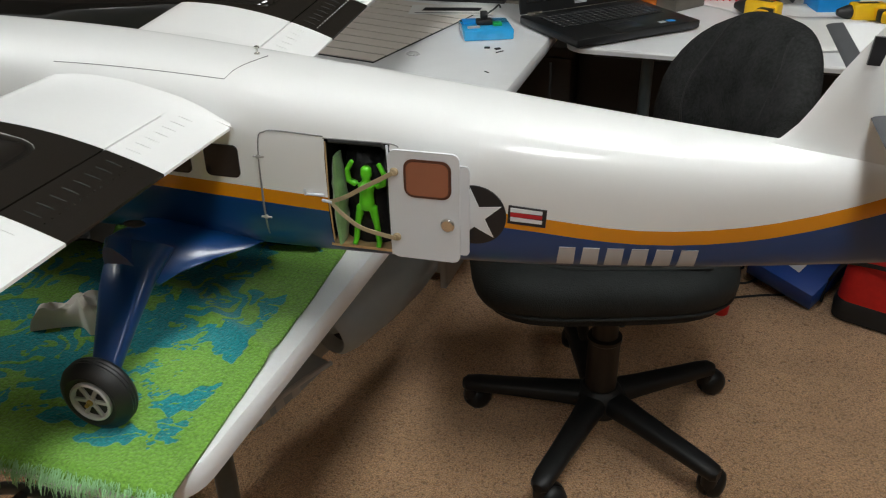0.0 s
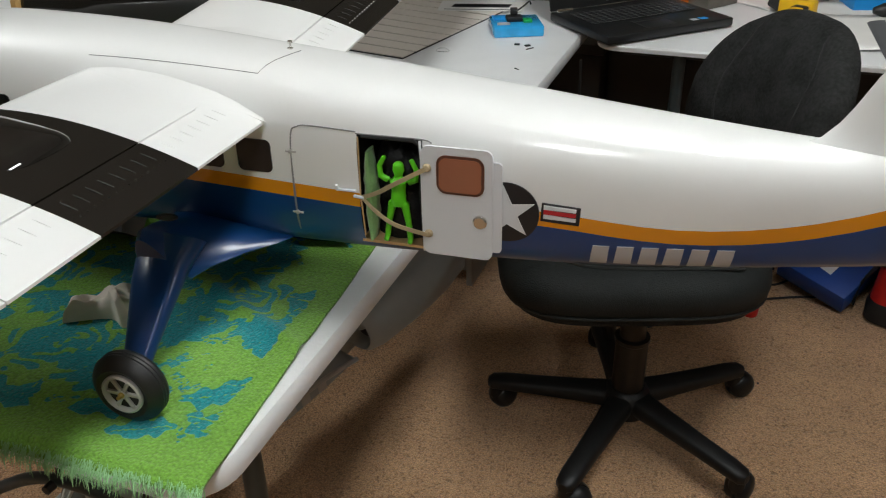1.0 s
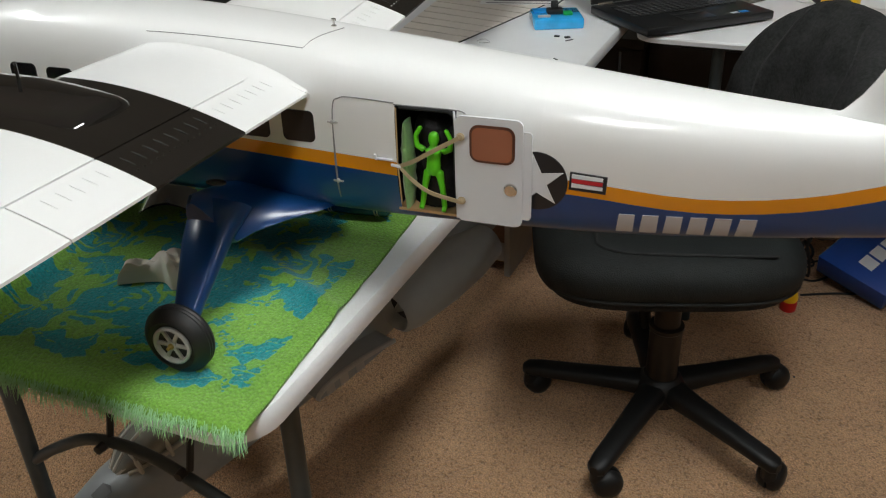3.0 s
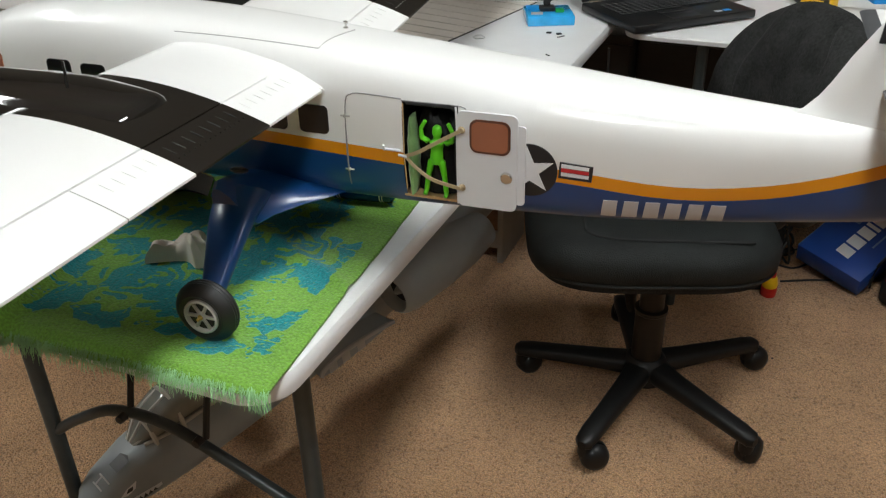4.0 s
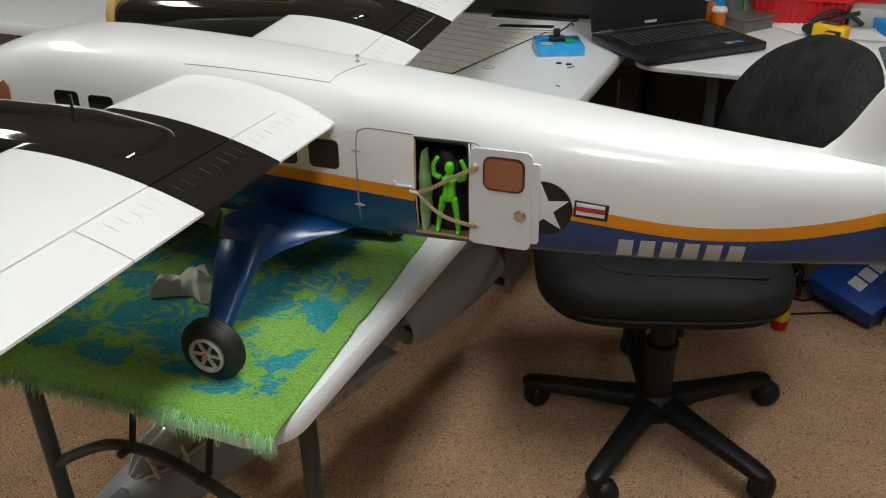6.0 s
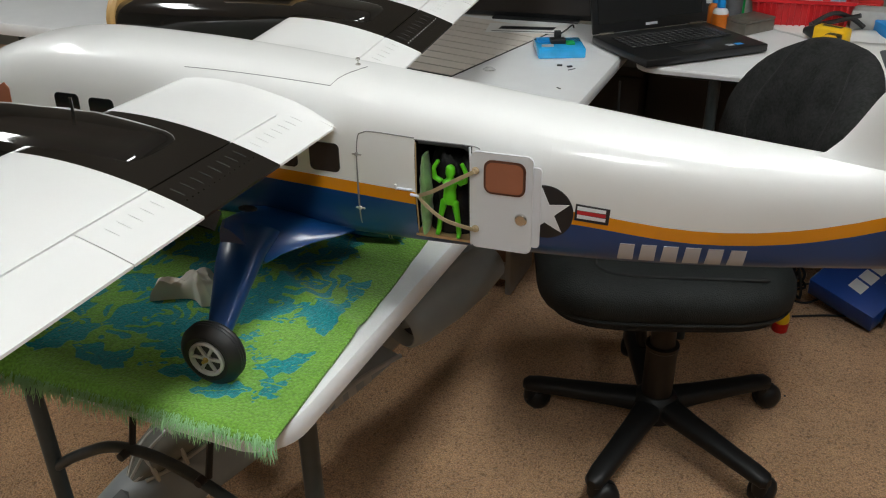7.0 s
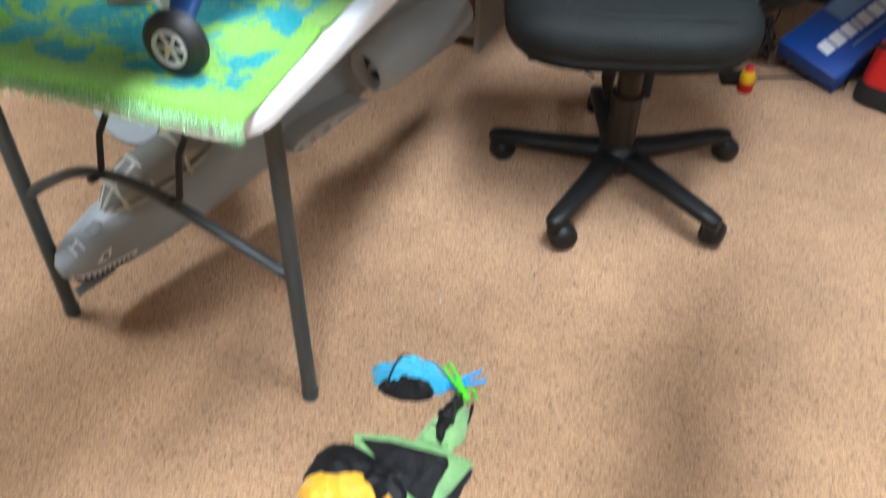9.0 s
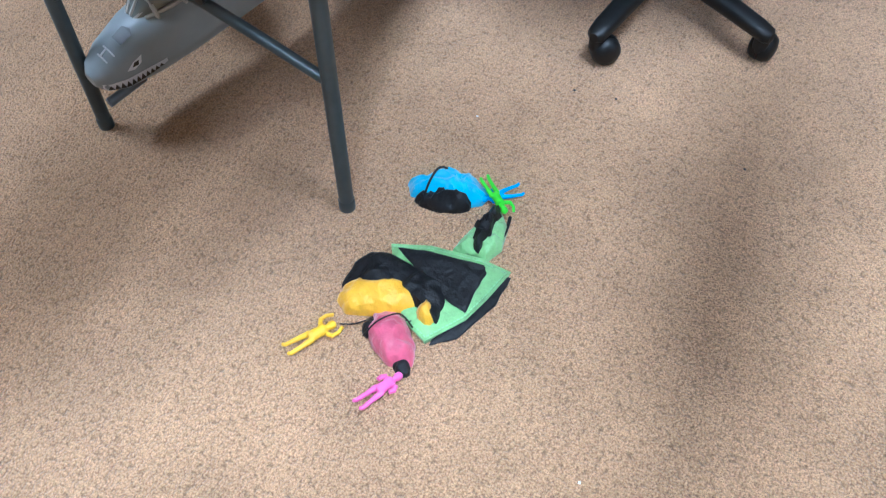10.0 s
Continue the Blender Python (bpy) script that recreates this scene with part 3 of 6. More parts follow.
def side_patch(name, outline, material_, off=0.0012, parent=None, label="", thick=0.0):
    """A thin sheet that lies on the hull's near side: outline in (aft, height)."""
    cu, cw = sum(p[0] for p in outline) / len(outline), sum(p[1] for p in outline) / len(outline)
    dense = []
    for (ua, wa), (ub, wb) in zip(outline, outline[1:] + outline[:1]):
        n = max(1, int(math.hypot(ub - ua, wb - wa) / 0.004))
        dense += [(ua + (ub - ua) * k / n, wa + (wb - wa) * k / n) for k in range(n)]
    outline = dense
    bm = bmesh.new()
    fr = [0.0, 0.35, 0.7, 1.0]
    rings = [[on_side(cu + (u - cu) * f, cw + (w - cw) * f, off) for u, w in outline] for f in fr[1:]]
    c = bm.verts.new(on_side(cu, cw, off))
    rows = loft(bm, rings, True, False)
    for j in range(len(outline)):
        bm.faces.new((c, rows[0][j], rows[0][(j + 1) % len(outline)]))
    edge = [bm.verts.new(on_side(u, w, -0.001)) for u, w in outline]
    for j in range(len(outline)):
        k = (j + 1) % len(outline)
        bm.faces.new((rows[-1][j], rows[-1][k], edge[k], edge[j]))
    return part(name, bm, material_, parent or PLANE, label)


def side_line(name, pts, r, material_, closed=False):
    bm = bmesh.new()
    p = [on_side(v.x, v.y, 0.0002) for v in curve_pts([(u, w, 0) for u, w in pts], 5)]
    if closed:
        p.append(p[0])
    tube(bm, p, r, 6)
    return part(name, bm, material_, PLANE)


def build_side_details():
    # cabin and cockpit windows
    for u0, u1, w0, w1 in ((-0.004, 0.033, 0.923, 0.957), (-0.058, -0.020, 0.923, 0.957), (-0.301, -0.265, 0.956, 0.979), (-0.352, -0.316, 0.959, 0.981)):
        side_patch("cabin_window", round_rect(u0, u1, w0, w1, 0.006), M["window_black"], 0.0012, label="black cabin window")
    side_patch("cockpit_window", [(-0.458, 0.935), (-0.424, 0.935), (-0.424, 0.978), (-0.432, 0.985), (-0.454, 0.972)], M["brown_glass"], 0.0012, label="brown tinted cockpit window")
    side_patch("windscreen", [(-0.525, 0.93), (-0.468, 0.93), (-0.468, 0.966), (-0.482, 0.970), (-0.515, 0.952)], M["brown_glass"], 0.0012, label="brown tinted windscreen")
    # closed front leaf of the cargo door
    side_line("door_seam", [(0.122, 0.973), (0.075, 0.975), (0.062, 0.973), (0.056, 0.966), (0.054, 0.93), (0.053, 0.875), (0.053, 0.860)], 0.0007, M["greyline"])
    side_line("door_seam", [(0.122, 0.9715), (0.16, 0.9712), (0.188, 0.9705), (0.196, 0.968)], 0.0006, M["greyline"])
    side_line("hinge_wire", [(0.0545, 0.955), (0.0545, 0.90), (0.0535, 0.865)], 0.0004, M["greyline"])
    for w in (0.948, 0.882):
        bm = bmesh.new()
        c = on_side(0.0545, w, 0.001)
        tube(bm, [c + Vector((-0.005, 0, 0)), c + Vector((0.006, 0, 0))], 0.0011, 8)
        lathe(bm, [(0.0001, 0.002), (0.0022, 0.001), (0.0024, -0.002)], 10, Matrix.Translation(c) @ pose(0, 0, 0, 90, 0, 0))
        part("door_hinge", bm, M["hub"], PLANE, "small metal hinge")
    bm = bmesh.new()
    c = on_side(0.108, 0.914, 0.002)
    add_box(bm, c.x - 0.007, c.x + 0.012, c.y - 0.0015, c.y + 0.002, c.z - 0.0012, c.z + 0.0008, 0.0005)
    tube(bm, [c + Vector((-0.006, -0.002, 0)), c + Vector((-0.006, -0.004, 0.006))], 0.0014, 8)
    part("door_latch", bm, M["doorwhite"], PLANE, "small white latch")
    # black bay behind the open leaf
    bm = bmesh.new()
    v0, v1, a, b, lo, hi = -0.0705, 0.0185, 0.1235, 0.1865, 0.8575, 0.970
    add_box(bm, a - 0.006, b + 0.03, v1, v1 + 0.003, lo - 0.01, hi + 0.01)
    add_box(bm, a - 0.008, a - 0.0045, v0 + 0.004, v1, lo, hi)
    add_box(bm, b + 0.004, b + 0.010, v0 + 0.006, v1, lo, hi)
    add_box(bm, a - 0.006, b + 0.01, v0 + 0.012, v1, hi + 0.001, hi + 0.004)
    part("bay_lining", bm, M["felt"], PLANE, "black lining of the cargo bay", smooth=False)
    part("bay_floor", box(a - 0.004, b + 0.004, v0 + 0.004, v1, lo - 0.004, lo - 0.001), M["ply"], PLANE, "bare plywood floor")
    # pale edges of the opening
    bm = bmesh.new()
    for u in (a,):
        tube(bm, [on_side(u, lo + 0.004, -0.001), on_side(u, 0.91, -0.001), on_side(u, hi - 0.002, -0.001)], 0.0009, 6)
    part("opening_edge", bm, M["ply"], PLANE)
    # black rim strips
    bm = bmesh.new()
    p = [on_side(b - 0.001, lo + 0.004, 0.0), on_side(b - 0.001, 0.91, 0.0), on_side(b - 0.001, hi - 0.006, 0.0), on_side(b - 0.008, hi - 0.001, 0.0), on_side(a + 0.004, hi - 0.0005, 0.0)]
    tube(bm, p, 0.0022, 8)
    part("seal", bm, M["felt"], PLANE, "black foam seal")
    # the open leaf
    leaf = part("open_door", extrude_outline(bmesh.new(), [(u, -0.084, w) for u, w in round_rect(0.190, 0.257, 0.860, 0.9715, 0.007)], (0, 0.0022, 0)), M["doorwhite"], PLANE, "white rear door leaf slid open")
    part("door_strip", extrude_outline(bmesh.new(), [(u, -0.08, w) for u, w in round_rect(0.235, 0.2650, 0.867, 0.9590, 0.004)], (0, 0.002, 0)), M["doorwhite"], leaf)
    part("window_rim", extrude_outline(bmesh.new(), [(u, -0.0852, w) for u, w in round_rect(0.2045, 0.2495, 0.9260, 0.9640, 0.009)], (0, 0.002, 0)), M["brown_rim"], leaf)
    part("door_window", extrude_outline(bmesh.new(), [(u, -0.0859, w) for u, w in round_rect(0.2070, 0.2470, 0.9285, 0.9615, 0.007)], (0, 0.002, 0)), M["brown_glass"], leaf, "brown tinted window")
    bm = bmesh.new()
    lathe(bm, [(0.0001, 0.0032), (0.0055, 0.003), (0.0068, 0.0018), (0.0070, 0)], 24, pose(0.2455, -0.084, 0.9000, 90, 0, 0))
    part("door_magnet", bm, M["chrome"], leaf, "round metal magnet")
    for w in (0.9515, 0.884):
        bm = bmesh.new()
        lathe(bm, [(0.0001, 0.007), (0.003, 0.0065), (0.0042, 0.004), (0.003, 0.0015), (0.002, 0)], 14, pose(0.1965, -0.084, w, 90, 0, 0))
        part("peg", bm, M["elastic"], leaf, "small wooden peg")
    bm = bmesh.new()
    tube(bm, [(0.1865, -0.0765, 0.972), (0.1885, -0.0795, 0.955), (0.1885, -0.0795, 0.90), (0.188, -0.0765, 0.858)], 0.0012, 6)
    part("door_rod", bm, M["doorwhite"], PLANE)
    # elastic bands across the opening
    for pts in ([(0.1265, -0.0775, 0.9085), (0.145, -0.0845, 0.9185), (0.165, -0.0885, 0.932), (0.196, -0.0915, 0.9515)],
                [(0.1265, -0.0775, 0.9085), (0.143, -0.0845, 0.8985), (0.163, -0.0885, 0.889), (0.196, -0.0915, 0.884)]):
        bm = bmesh.new()
        q = curve_pts(pts, 6)
        rings = []
        for i, p in enumerate(q):
            d = (q[min(i + 1, len(q) - 1)] - q[max(i - 1, 0)]).normalized()
            s = Vector((-d.z, 0, d.x)) * 0.0021
            o = Vector((0, 0.0005, 0))
            rings.append([p + s - o, p + s + o, p - s + o, p - s - o])
        loft(bm, rings)
        part("elastic_band", bm, M["elastic"], PLANE, "cream elastic band", smooth=False)
    bm = bmesh.new()
    tube(bm, [(0.118, -0.0765, 0.9085), (0.129, -0.0785, 0.9085)], 0.0016, 8)
    part("band_hook", bm, M["doorwhite"], PLANE)
    # national roundel and bar
    cu, cw, r = 0.267, 0.906, 0.0310
    ring = [(cu + r * math.cos(2 * math.pi * k / 40), cw + r * math.sin(2 * math.pi * k / 40)) for k in range(40)]
    disc = side_patch("roundel", ring, M["decal_black"], 0.0012, label="black disc with a white star")
    star = [(cu + rr * math.sin(math.pi * k / 5 - 0.1), cw + rr * math.cos(math.pi * k / 5 - 0.1)) for k in range(10) for rr in ((0.029 if k % 2 == 0 else 0.0112),)]
    side_patch("star", star, M["decal_white"], 0.002, disc)
    side_patch("roundel_bar", [(0.300, 0.9195), (0.3355, 0.9165), (0.3345, 0.8985), (0.299, 0.9010)], M["decal_black"], 0.0012)
    for w, m_ in ((0.9140, "decal_white"), (0.9093, "decal_red"), (0.9046, "decal_white")):
        side_patch("bar_stripe", [(0.302, w + 0.0036), (0.3315, w + 0.0013), (0.3312, w - 0.0022), (0.3018, w - 0.0005)], M[m_], 0.0022)
    # registration as plain bars
    for k in range(6):
        u0 = 0.345 + k * 0.0222
        w0 = 0.8545 + k * 0.0007
        side_patch("marking_bar", [(u0 + 0.003, w0 + 0.0235), (u0 + 0.0180, w0 + 0.0240), (u0 + 0.0160, w0 + 0.0005), (u0, w0)], M["decal_silver"], 0.0012)


build_side_details()


def airfoil(c0, c1, top, bot, n=22):
    """Ring of (aft, height) round a section from c0 to c1 of the chord."""
    ts = [0.5 - 0.5 * math.cos(math.pi * k / n) for k in range(n + 1)]
    up = [(c0 + (c1 - c0) * t, top(c0 + (c1 - c0) * t)) for t in ts]
    dn = [(c0 + (c1 - c0) * t, bot(c0 + (c1 - c0) * t)) for t in ts[::-1]]
    return up + dn


LE, HINGE, TE = -0.187, -0.0225, 0.030
CHORD = TE - LE


def wing_top(u):
    """Upper side: blunt nose, then a long flat back that bends down to the flap."""
    a, b, c = -0.163, HINGE, TE
    x = max(u, a)
    flat = 1.0095 * (x - b) * (x - c) / ((a - b) * (a - c)) + 0.9915 * (x - a) * (x - c) / ((b - a) * (b - c)) + 0.9740 * (x - a) * (x - b) / ((c - a) * (c - b))
    q = min(1, max(0, (u - LE) / (a - LE)))
    return 0.9745 + (flat - 0.9745) * (math.sqrt(1 - (1 - q) ** 2) if u < a else 1)


def wing_bot(u):
    s = min(1, max(0, (u - LE) / CHORD))
    return 0.9725 - 0.05 * CHORD * (1.4845 * math.sqrt(s) - 0.63 * s - 1.758 * s * s + 1.4215 * s ** 3 - 0.5075 * s ** 4) - 0.0008 * s


NAC_IN, NAC_OUT, FLAP_END, TIP, ROOT = 0.195, 0.324, 0.417, 1.23, 0.0775
DIHEDRAL = {-1: 1.8, 1: 4.1}


def wing_piece(name, side, v0, v1, c0, c1, material_, label="", steps=2, gap=0.0):
    bm = bmesh.new()
    slope = math.tan(radians(DIHEDRAL[side]))
    rings = []
    sec = airfoil(c0, c1, wing_top, wing_bot)
    for k in range(steps + 1):
        v = v0 + (v1 - v0) * k / steps
        rings.append([Vector((u, side * v, w + slope * v)) for u, w in sec])
    loft(bm, rings)
    return part(name, bm, material_, PLANE, label)


def wing_pt(side, u, v, off=0.0008):
    return Vector((u, side * v, wing_top(u) + math.tan(radians(DIHEDRAL[side])) * v + off))


def build_wing(side):
    slope = math.tan(radians(DIHEDRAL[side]))
    wing_piece("wing_root", side, 0.02, NAC_IN - 0.0005, LE, HINGE - 0.0009, M["white"], "white inner wing panel")
    wing_piece("wing_band", side, NAC_IN, NAC_OUT, LE, HINGE - 0.0009, M["blacksatin"], "black wing panel behind the engine")
    wing_piece("wing_panel", side, NAC_OUT + 0.0005, TIP, LE, HINGE - 0.0009, M["white"], "white outer wing panel", 4)
    # concave blend where the wing's upper side runs into the hull
    bm = bmesh.new()
    rings = []
    for k in range(17):
        u = LE + 0.012 + (TE - LE - 0.014) * k / 16
        grow = min(1, max(0.05, (k - 1) / 6)) * (1.0 if k < 12 else max(0.12, 1 - (k - 11) / 5.2))
        v1 = ROOT + 0.036 * grow
        z1 = wing_top(u) + slope * v1
        z0 = min(z1 + 0.020 * grow, body_at(u)[2] - 0.006)
        v0 = side_v(u, z0) - 0.0005
        ring = []
        for j in range(9):
            f = j / 8
            ring.append(Vector((u, side * (v1 + (v0 - v1) * (1 - (1 - f) ** 2) ** 0.9), z1 - 0.0006 * (1 - f) + (z0 - z1) * f ** 2.4)))
        rings.append(ring + [Vector((u, side * 0.03, z0 - 0.004)), Vector((u, side * 0.03, z1 - 0.006)), Vector((u, side * (v1 - 0.004), z1 - 0.005))])
    loft(bm, rings)
    part("wing_blend", bm, M["white"], PLANE)
    # narrow fairing between the flap's end and the hull
    bm = bmesh.new()
    rings = []
    for v, te in ((0.050, HINGE + 0.012), (0.062, HINGE + 0.022), (0.069, HINGE + 0.036), (0.0735, TE - 0.004), (0.0765, TE + 0.003)):
        ring = []
        for k in range(9):
            u = HINGE - 0.0013 + (te - HINGE + 0.0013) * k / 8
            ring.append(Vector((u, side * v, wing_top(min(u, TE)) + 0.0004 + slope * v)))
        rings.append(ring + [Vector((p.x, p.y, p.z - 0.007)) for p in ring[::-1]])
    loft(bm, rings)
    part("wing_fillet", bm, M["white"], PLANE)
    wing_piece("flap", side, ROOT, NAC_IN - 0.0005, HINGE + 0.0009, TE, M["white"], "white flap with moulded ribs")
    wing_piece("flap", side, NAC_IN, NAC_OUT, HINGE + 0.0009, TE, M["blacksatin"], "black flap with moulded ribs")
    wing_piece("flap", side, NAC_OUT + 0.0005, FLAP_END, HINGE + 0.0009, TE, M["white"], "white flap with moulded ribs")
    wing_piece("aileron", side, FLAP_END + 0.0015, TIP, HINGE + 0.0009, TE, M["white"], "white aileron", 4)
    spar = bmesh.new()
    rings = [[Vector((u, side * v, w + slope * v)) for u, w in ((HINGE - 0.004, 0.974), (HINGE + 0.004, 0.974), (HINGE + 0.004, wing_top(HINGE) - 0.0060), (HINGE - 0.004, wing_top(HINGE) - 0.0060))] for v in (ROOT, 0.5, TIP)]
    loft(spar, rings)
    part("hinge_gap", spar, M["line"], PLANE, smooth=False)
    # moulded rib marks across the flap
    for k in range(22):
        v = ROOT + 0.018 + k * 0.0143
        on_black = NAC_IN < v < NAC_OUT
        if abs(v - NAC_IN) < 0.004 or abs(v - NAC_OUT) < 0.004:
            continue
        bm = bmesh.new()
        tube(bm, [wing_pt(side, HINGE + 0.011, v, 0.0001), wing_pt(side, HINGE + 0.018, v, 0.0002), wing_pt(side, HINGE + 0.025, v, 0.0001)], [0.0003, 0.0007, 0.0003], 6)
        part("rib_mark", bm, M["line"] if on_black else M["white"], PLANE)
    for k in range(14):
        bm = bmesh.new()
        p = wing_pt(side, HINGE + 0.030, NAC_IN + 0.010 + k * 0.0084, 0.0)
        lathe(bm, [(0.0009, 0), (0.0007, 0.0006), (0.0001, 0.0008)], 8, Matrix.Translation(p))
        part("rivet", bm, M["decal_white"] if side > 0 else M["blacksatin"], PLANE)
    # engine nacelle
    vc = side * (NAC_IN + NAC_OUT) / 2
    lift = slope * (NAC_IN + NAC_OUT) / 2
    rings = []
    front = -0.61 if side < 0 else -0.482
    for u, hw, lo, hi in ((front, 0.0505, 0.9016, 1.0015), (-0.439 if side > 0 else -0.4826, 0.056, 0.9016, 1.0125),
                          (-0.3069, 0.0571, 0.9071, 1.018), (-0.252, 0.056, 0.9181, 1.0202), (-0.1971, 0.056, 0.9456, 1.0202), (-0.1532, 0.0549, 0.9565, 1.0186), (-0.1203, 0.0516, 0.962, 1.0153), (-0.0928, 0.0472, 0.9675, 1.0125), (-0.0741, 0.0428, 0.973, 1.0098), (-0.0665, 0.0395, 0.973, 1.0073), (-0.0621, 0.0351, 0.973, 1.0043), (-0.0599, 0.0307, 0.973, 1.0005)):
        ring = []
        for k in range(28):
            a = 2 * math.pi * k / 28
            c, s = math.cos(a), math.sin(a)
            ring.append(Vector((u, vc + hw * math.copysign(abs(c) ** 0.6, c), (lo + hi) / 2 + lift + (hi - lo) / 2 * math.copysign(abs(s) ** 0.6, s))))
        rings.append(ring)
    bm = bmesh.new()
    loft(bm, rings)
    nac = part("nacelle", bm, M["black"], PLANE, "glossy black engine nacelle")
    if side < 0:
        bm = bmesh.new()
        lathe(bm, [(0.0001, 0.05), (0.012, 0.042), (0.022, 0.02), (0.026, 0)], 20, pose(front, vc, 0.962 + lift, 0, -90, 0))
        part("spinner", bm, M["chrome"], nac)
        bm = bmesh.new()
        tube(bm, [(-0.170, vc + 0.022, 1.012 + lift), (-0.170, vc + 0.022, 1.034 + lift)], 0.0016, 8)
        part("rod", bm, M["black"], nac, "thin black rod standing on the nacelle")
        side_pts = [(-0.225, 1), (-0.164, 0.9), (-0.126, 0.62), (-0.105, 0.25)]
        bm = bmesh.new()
        q = [Vector((u, vc - 0.0516 * f, 1.006 + lift)) for u, f in side_pts]
        tube(bm, q, 0.0008, 6)
        part("panel_edge", bm, M["line"], nac)
    else:
        bm = bmesh.new()
        lathe(bm, [(0.052, 0), (0.056, -0.004), (0.056, -0.012), (0.050, -0.014)], 28, pose(front, vc, 0.967 + lift, 0, 90, 0))
        part("firewall", bm, M["woodstrip"], nac, "bare wooden firewall ring")
        part("battery_tray", box(-0.30, -0.186, vc - 0.033, vc + 0.033, 1.0235 + lift, 1.039 + lift, 0.003), M["woodstrip"], nac, "open wooden tray")


build_wing(-1)
build_wing(1)


def build_top_details():
    # long wing-root hatch seam
    bm = bmesh.new()

    def top_pt(u, v):
        _, lo, hi, hw, n = body_at(u)
        q = min(0.999, abs(v) / hw)
        z = (lo + hi) / 2 + (hi - lo) / 2 * (1 - q ** n) ** (1 / n)
        return Vector((u, v, (max(z, wing_top(u)) if LE < u < HINGE else z) + 0.0002))
    p = [top_pt(-0.166 + 0.0182 * k, -0.058 + 0.0008 * k) for k in range(11)]
    p += [top_pt(0.016 + 0.0035 * k, -0.050 + 0.0125 * k) for k in range(1, 6)]
    tube(bm, p, 0.0004, 6)
    part("hatch_seam", bm, M["greyline"], PLANE)
    bm = bmesh.new()
    c = top_pt(0.022, 0.012)
    lathe(bm, [(0.003, 0), (0.003, 0.001), (0.0012, 0.002), (0.0012, 0.005), (0.0026, 0.006), (0.0026, 0.008), (0.0001, 0.009)], 12, Matrix.Translation(c))
    part("hatch_screw", bm, M["chrome"], PLANE, "small bright screw post")
    # fin
    sec = [(0.95, 0.4693, 0.022), (0.9616, 0.4907, 0.019), (0.9704, 0.513, 0.016), (0.9791, 0.5325, 0.0145), (0.9937, 0.5451, 0.0135), (1.0083, 0.5539, 0.013), (1.0355, 0.5675, 0.0125), (1.0628, 0.584, 0.0115), (1.091, 0.6025, 0.011), (1.2028, 0.6686, 0.01), (1.3292, 0.7367, 0.008), (1.3438, 0.7708, 0.003)]
    rings = []
    for w, le, th in sec:
        te = 0.86
        ring = []
        for k in range(12):
            s = 0.5 - 0.5 * math.cos(math.pi * k / 11)
            ring.append(Vector((le + (te - le) * s, -th * 2.6 * (math.sqrt(s) * 0.6 - 0.5 * s * s * s - 0.1 * s), w)))
        ring += [Vector((p.x, -p.y, p.z)) for p in ring[-2:0:-1]]
        rings.append(ring)
    bm = bmesh.new()
    loft(bm, rings)
    fin = part("fin", bm, M["white"], PLANE, "white fin")
    part("marking_bar", extrude_outline(bmesh.new(), [(0.588, -0.0135, 1.0764), (0.6015, -0.0150, 1.0764), (0.5957, -0.0150, 1.053), (0.586, -0.0140, 1.053)], (0, 0.004, 0)), M["decal_black"], fin)
    # tailplane with dark leading edges
    for side in (-1, 1):
        for c0, c1, m_, nm in ((0.600, 0.618, "boot", "leading_edge"), (0.618, 0.74, "white", "tailplane")):
            rings = []
            for v in (0.004, 0.16, 0.30):
                ring = []
                for k in range(9):
                    s = k / 8
                    u = c0 + (c1 - c0) * s
                    q = (u - 0.600) / 0.14
                    ring.append(Vector((u, side * v, 1.0054 + 0.045 * 0.14 * 5 * (0.2969 * math.sqrt(q) - 0.126 * q - 0.3516 * q * q + 0.2843 * q ** 3 - 0.1015 * q ** 4) * 1.6)))
                ring += [Vector((p.x, p.y, 2 * 1.0054 - p.z)) for p in ring[::-1][(0 if c0 > 0.61 else 0):(-1 if c0 < 0.61 else None)]]
                rings.append(ring)
            bm = bmesh.new()
            loft(bm, rings)
            part(nm, bm, M["bootgrey"] if m_ == "boot" else M["white"], PLANE, "dark grey leading edge" if m_ == "boot" else "white tailplane")


M["bootgrey"] = material("dark_grey_boot", (0.055, 0.058, 0.062), 0.4, noise_scale=30, spread=0.2)
build_top_details()


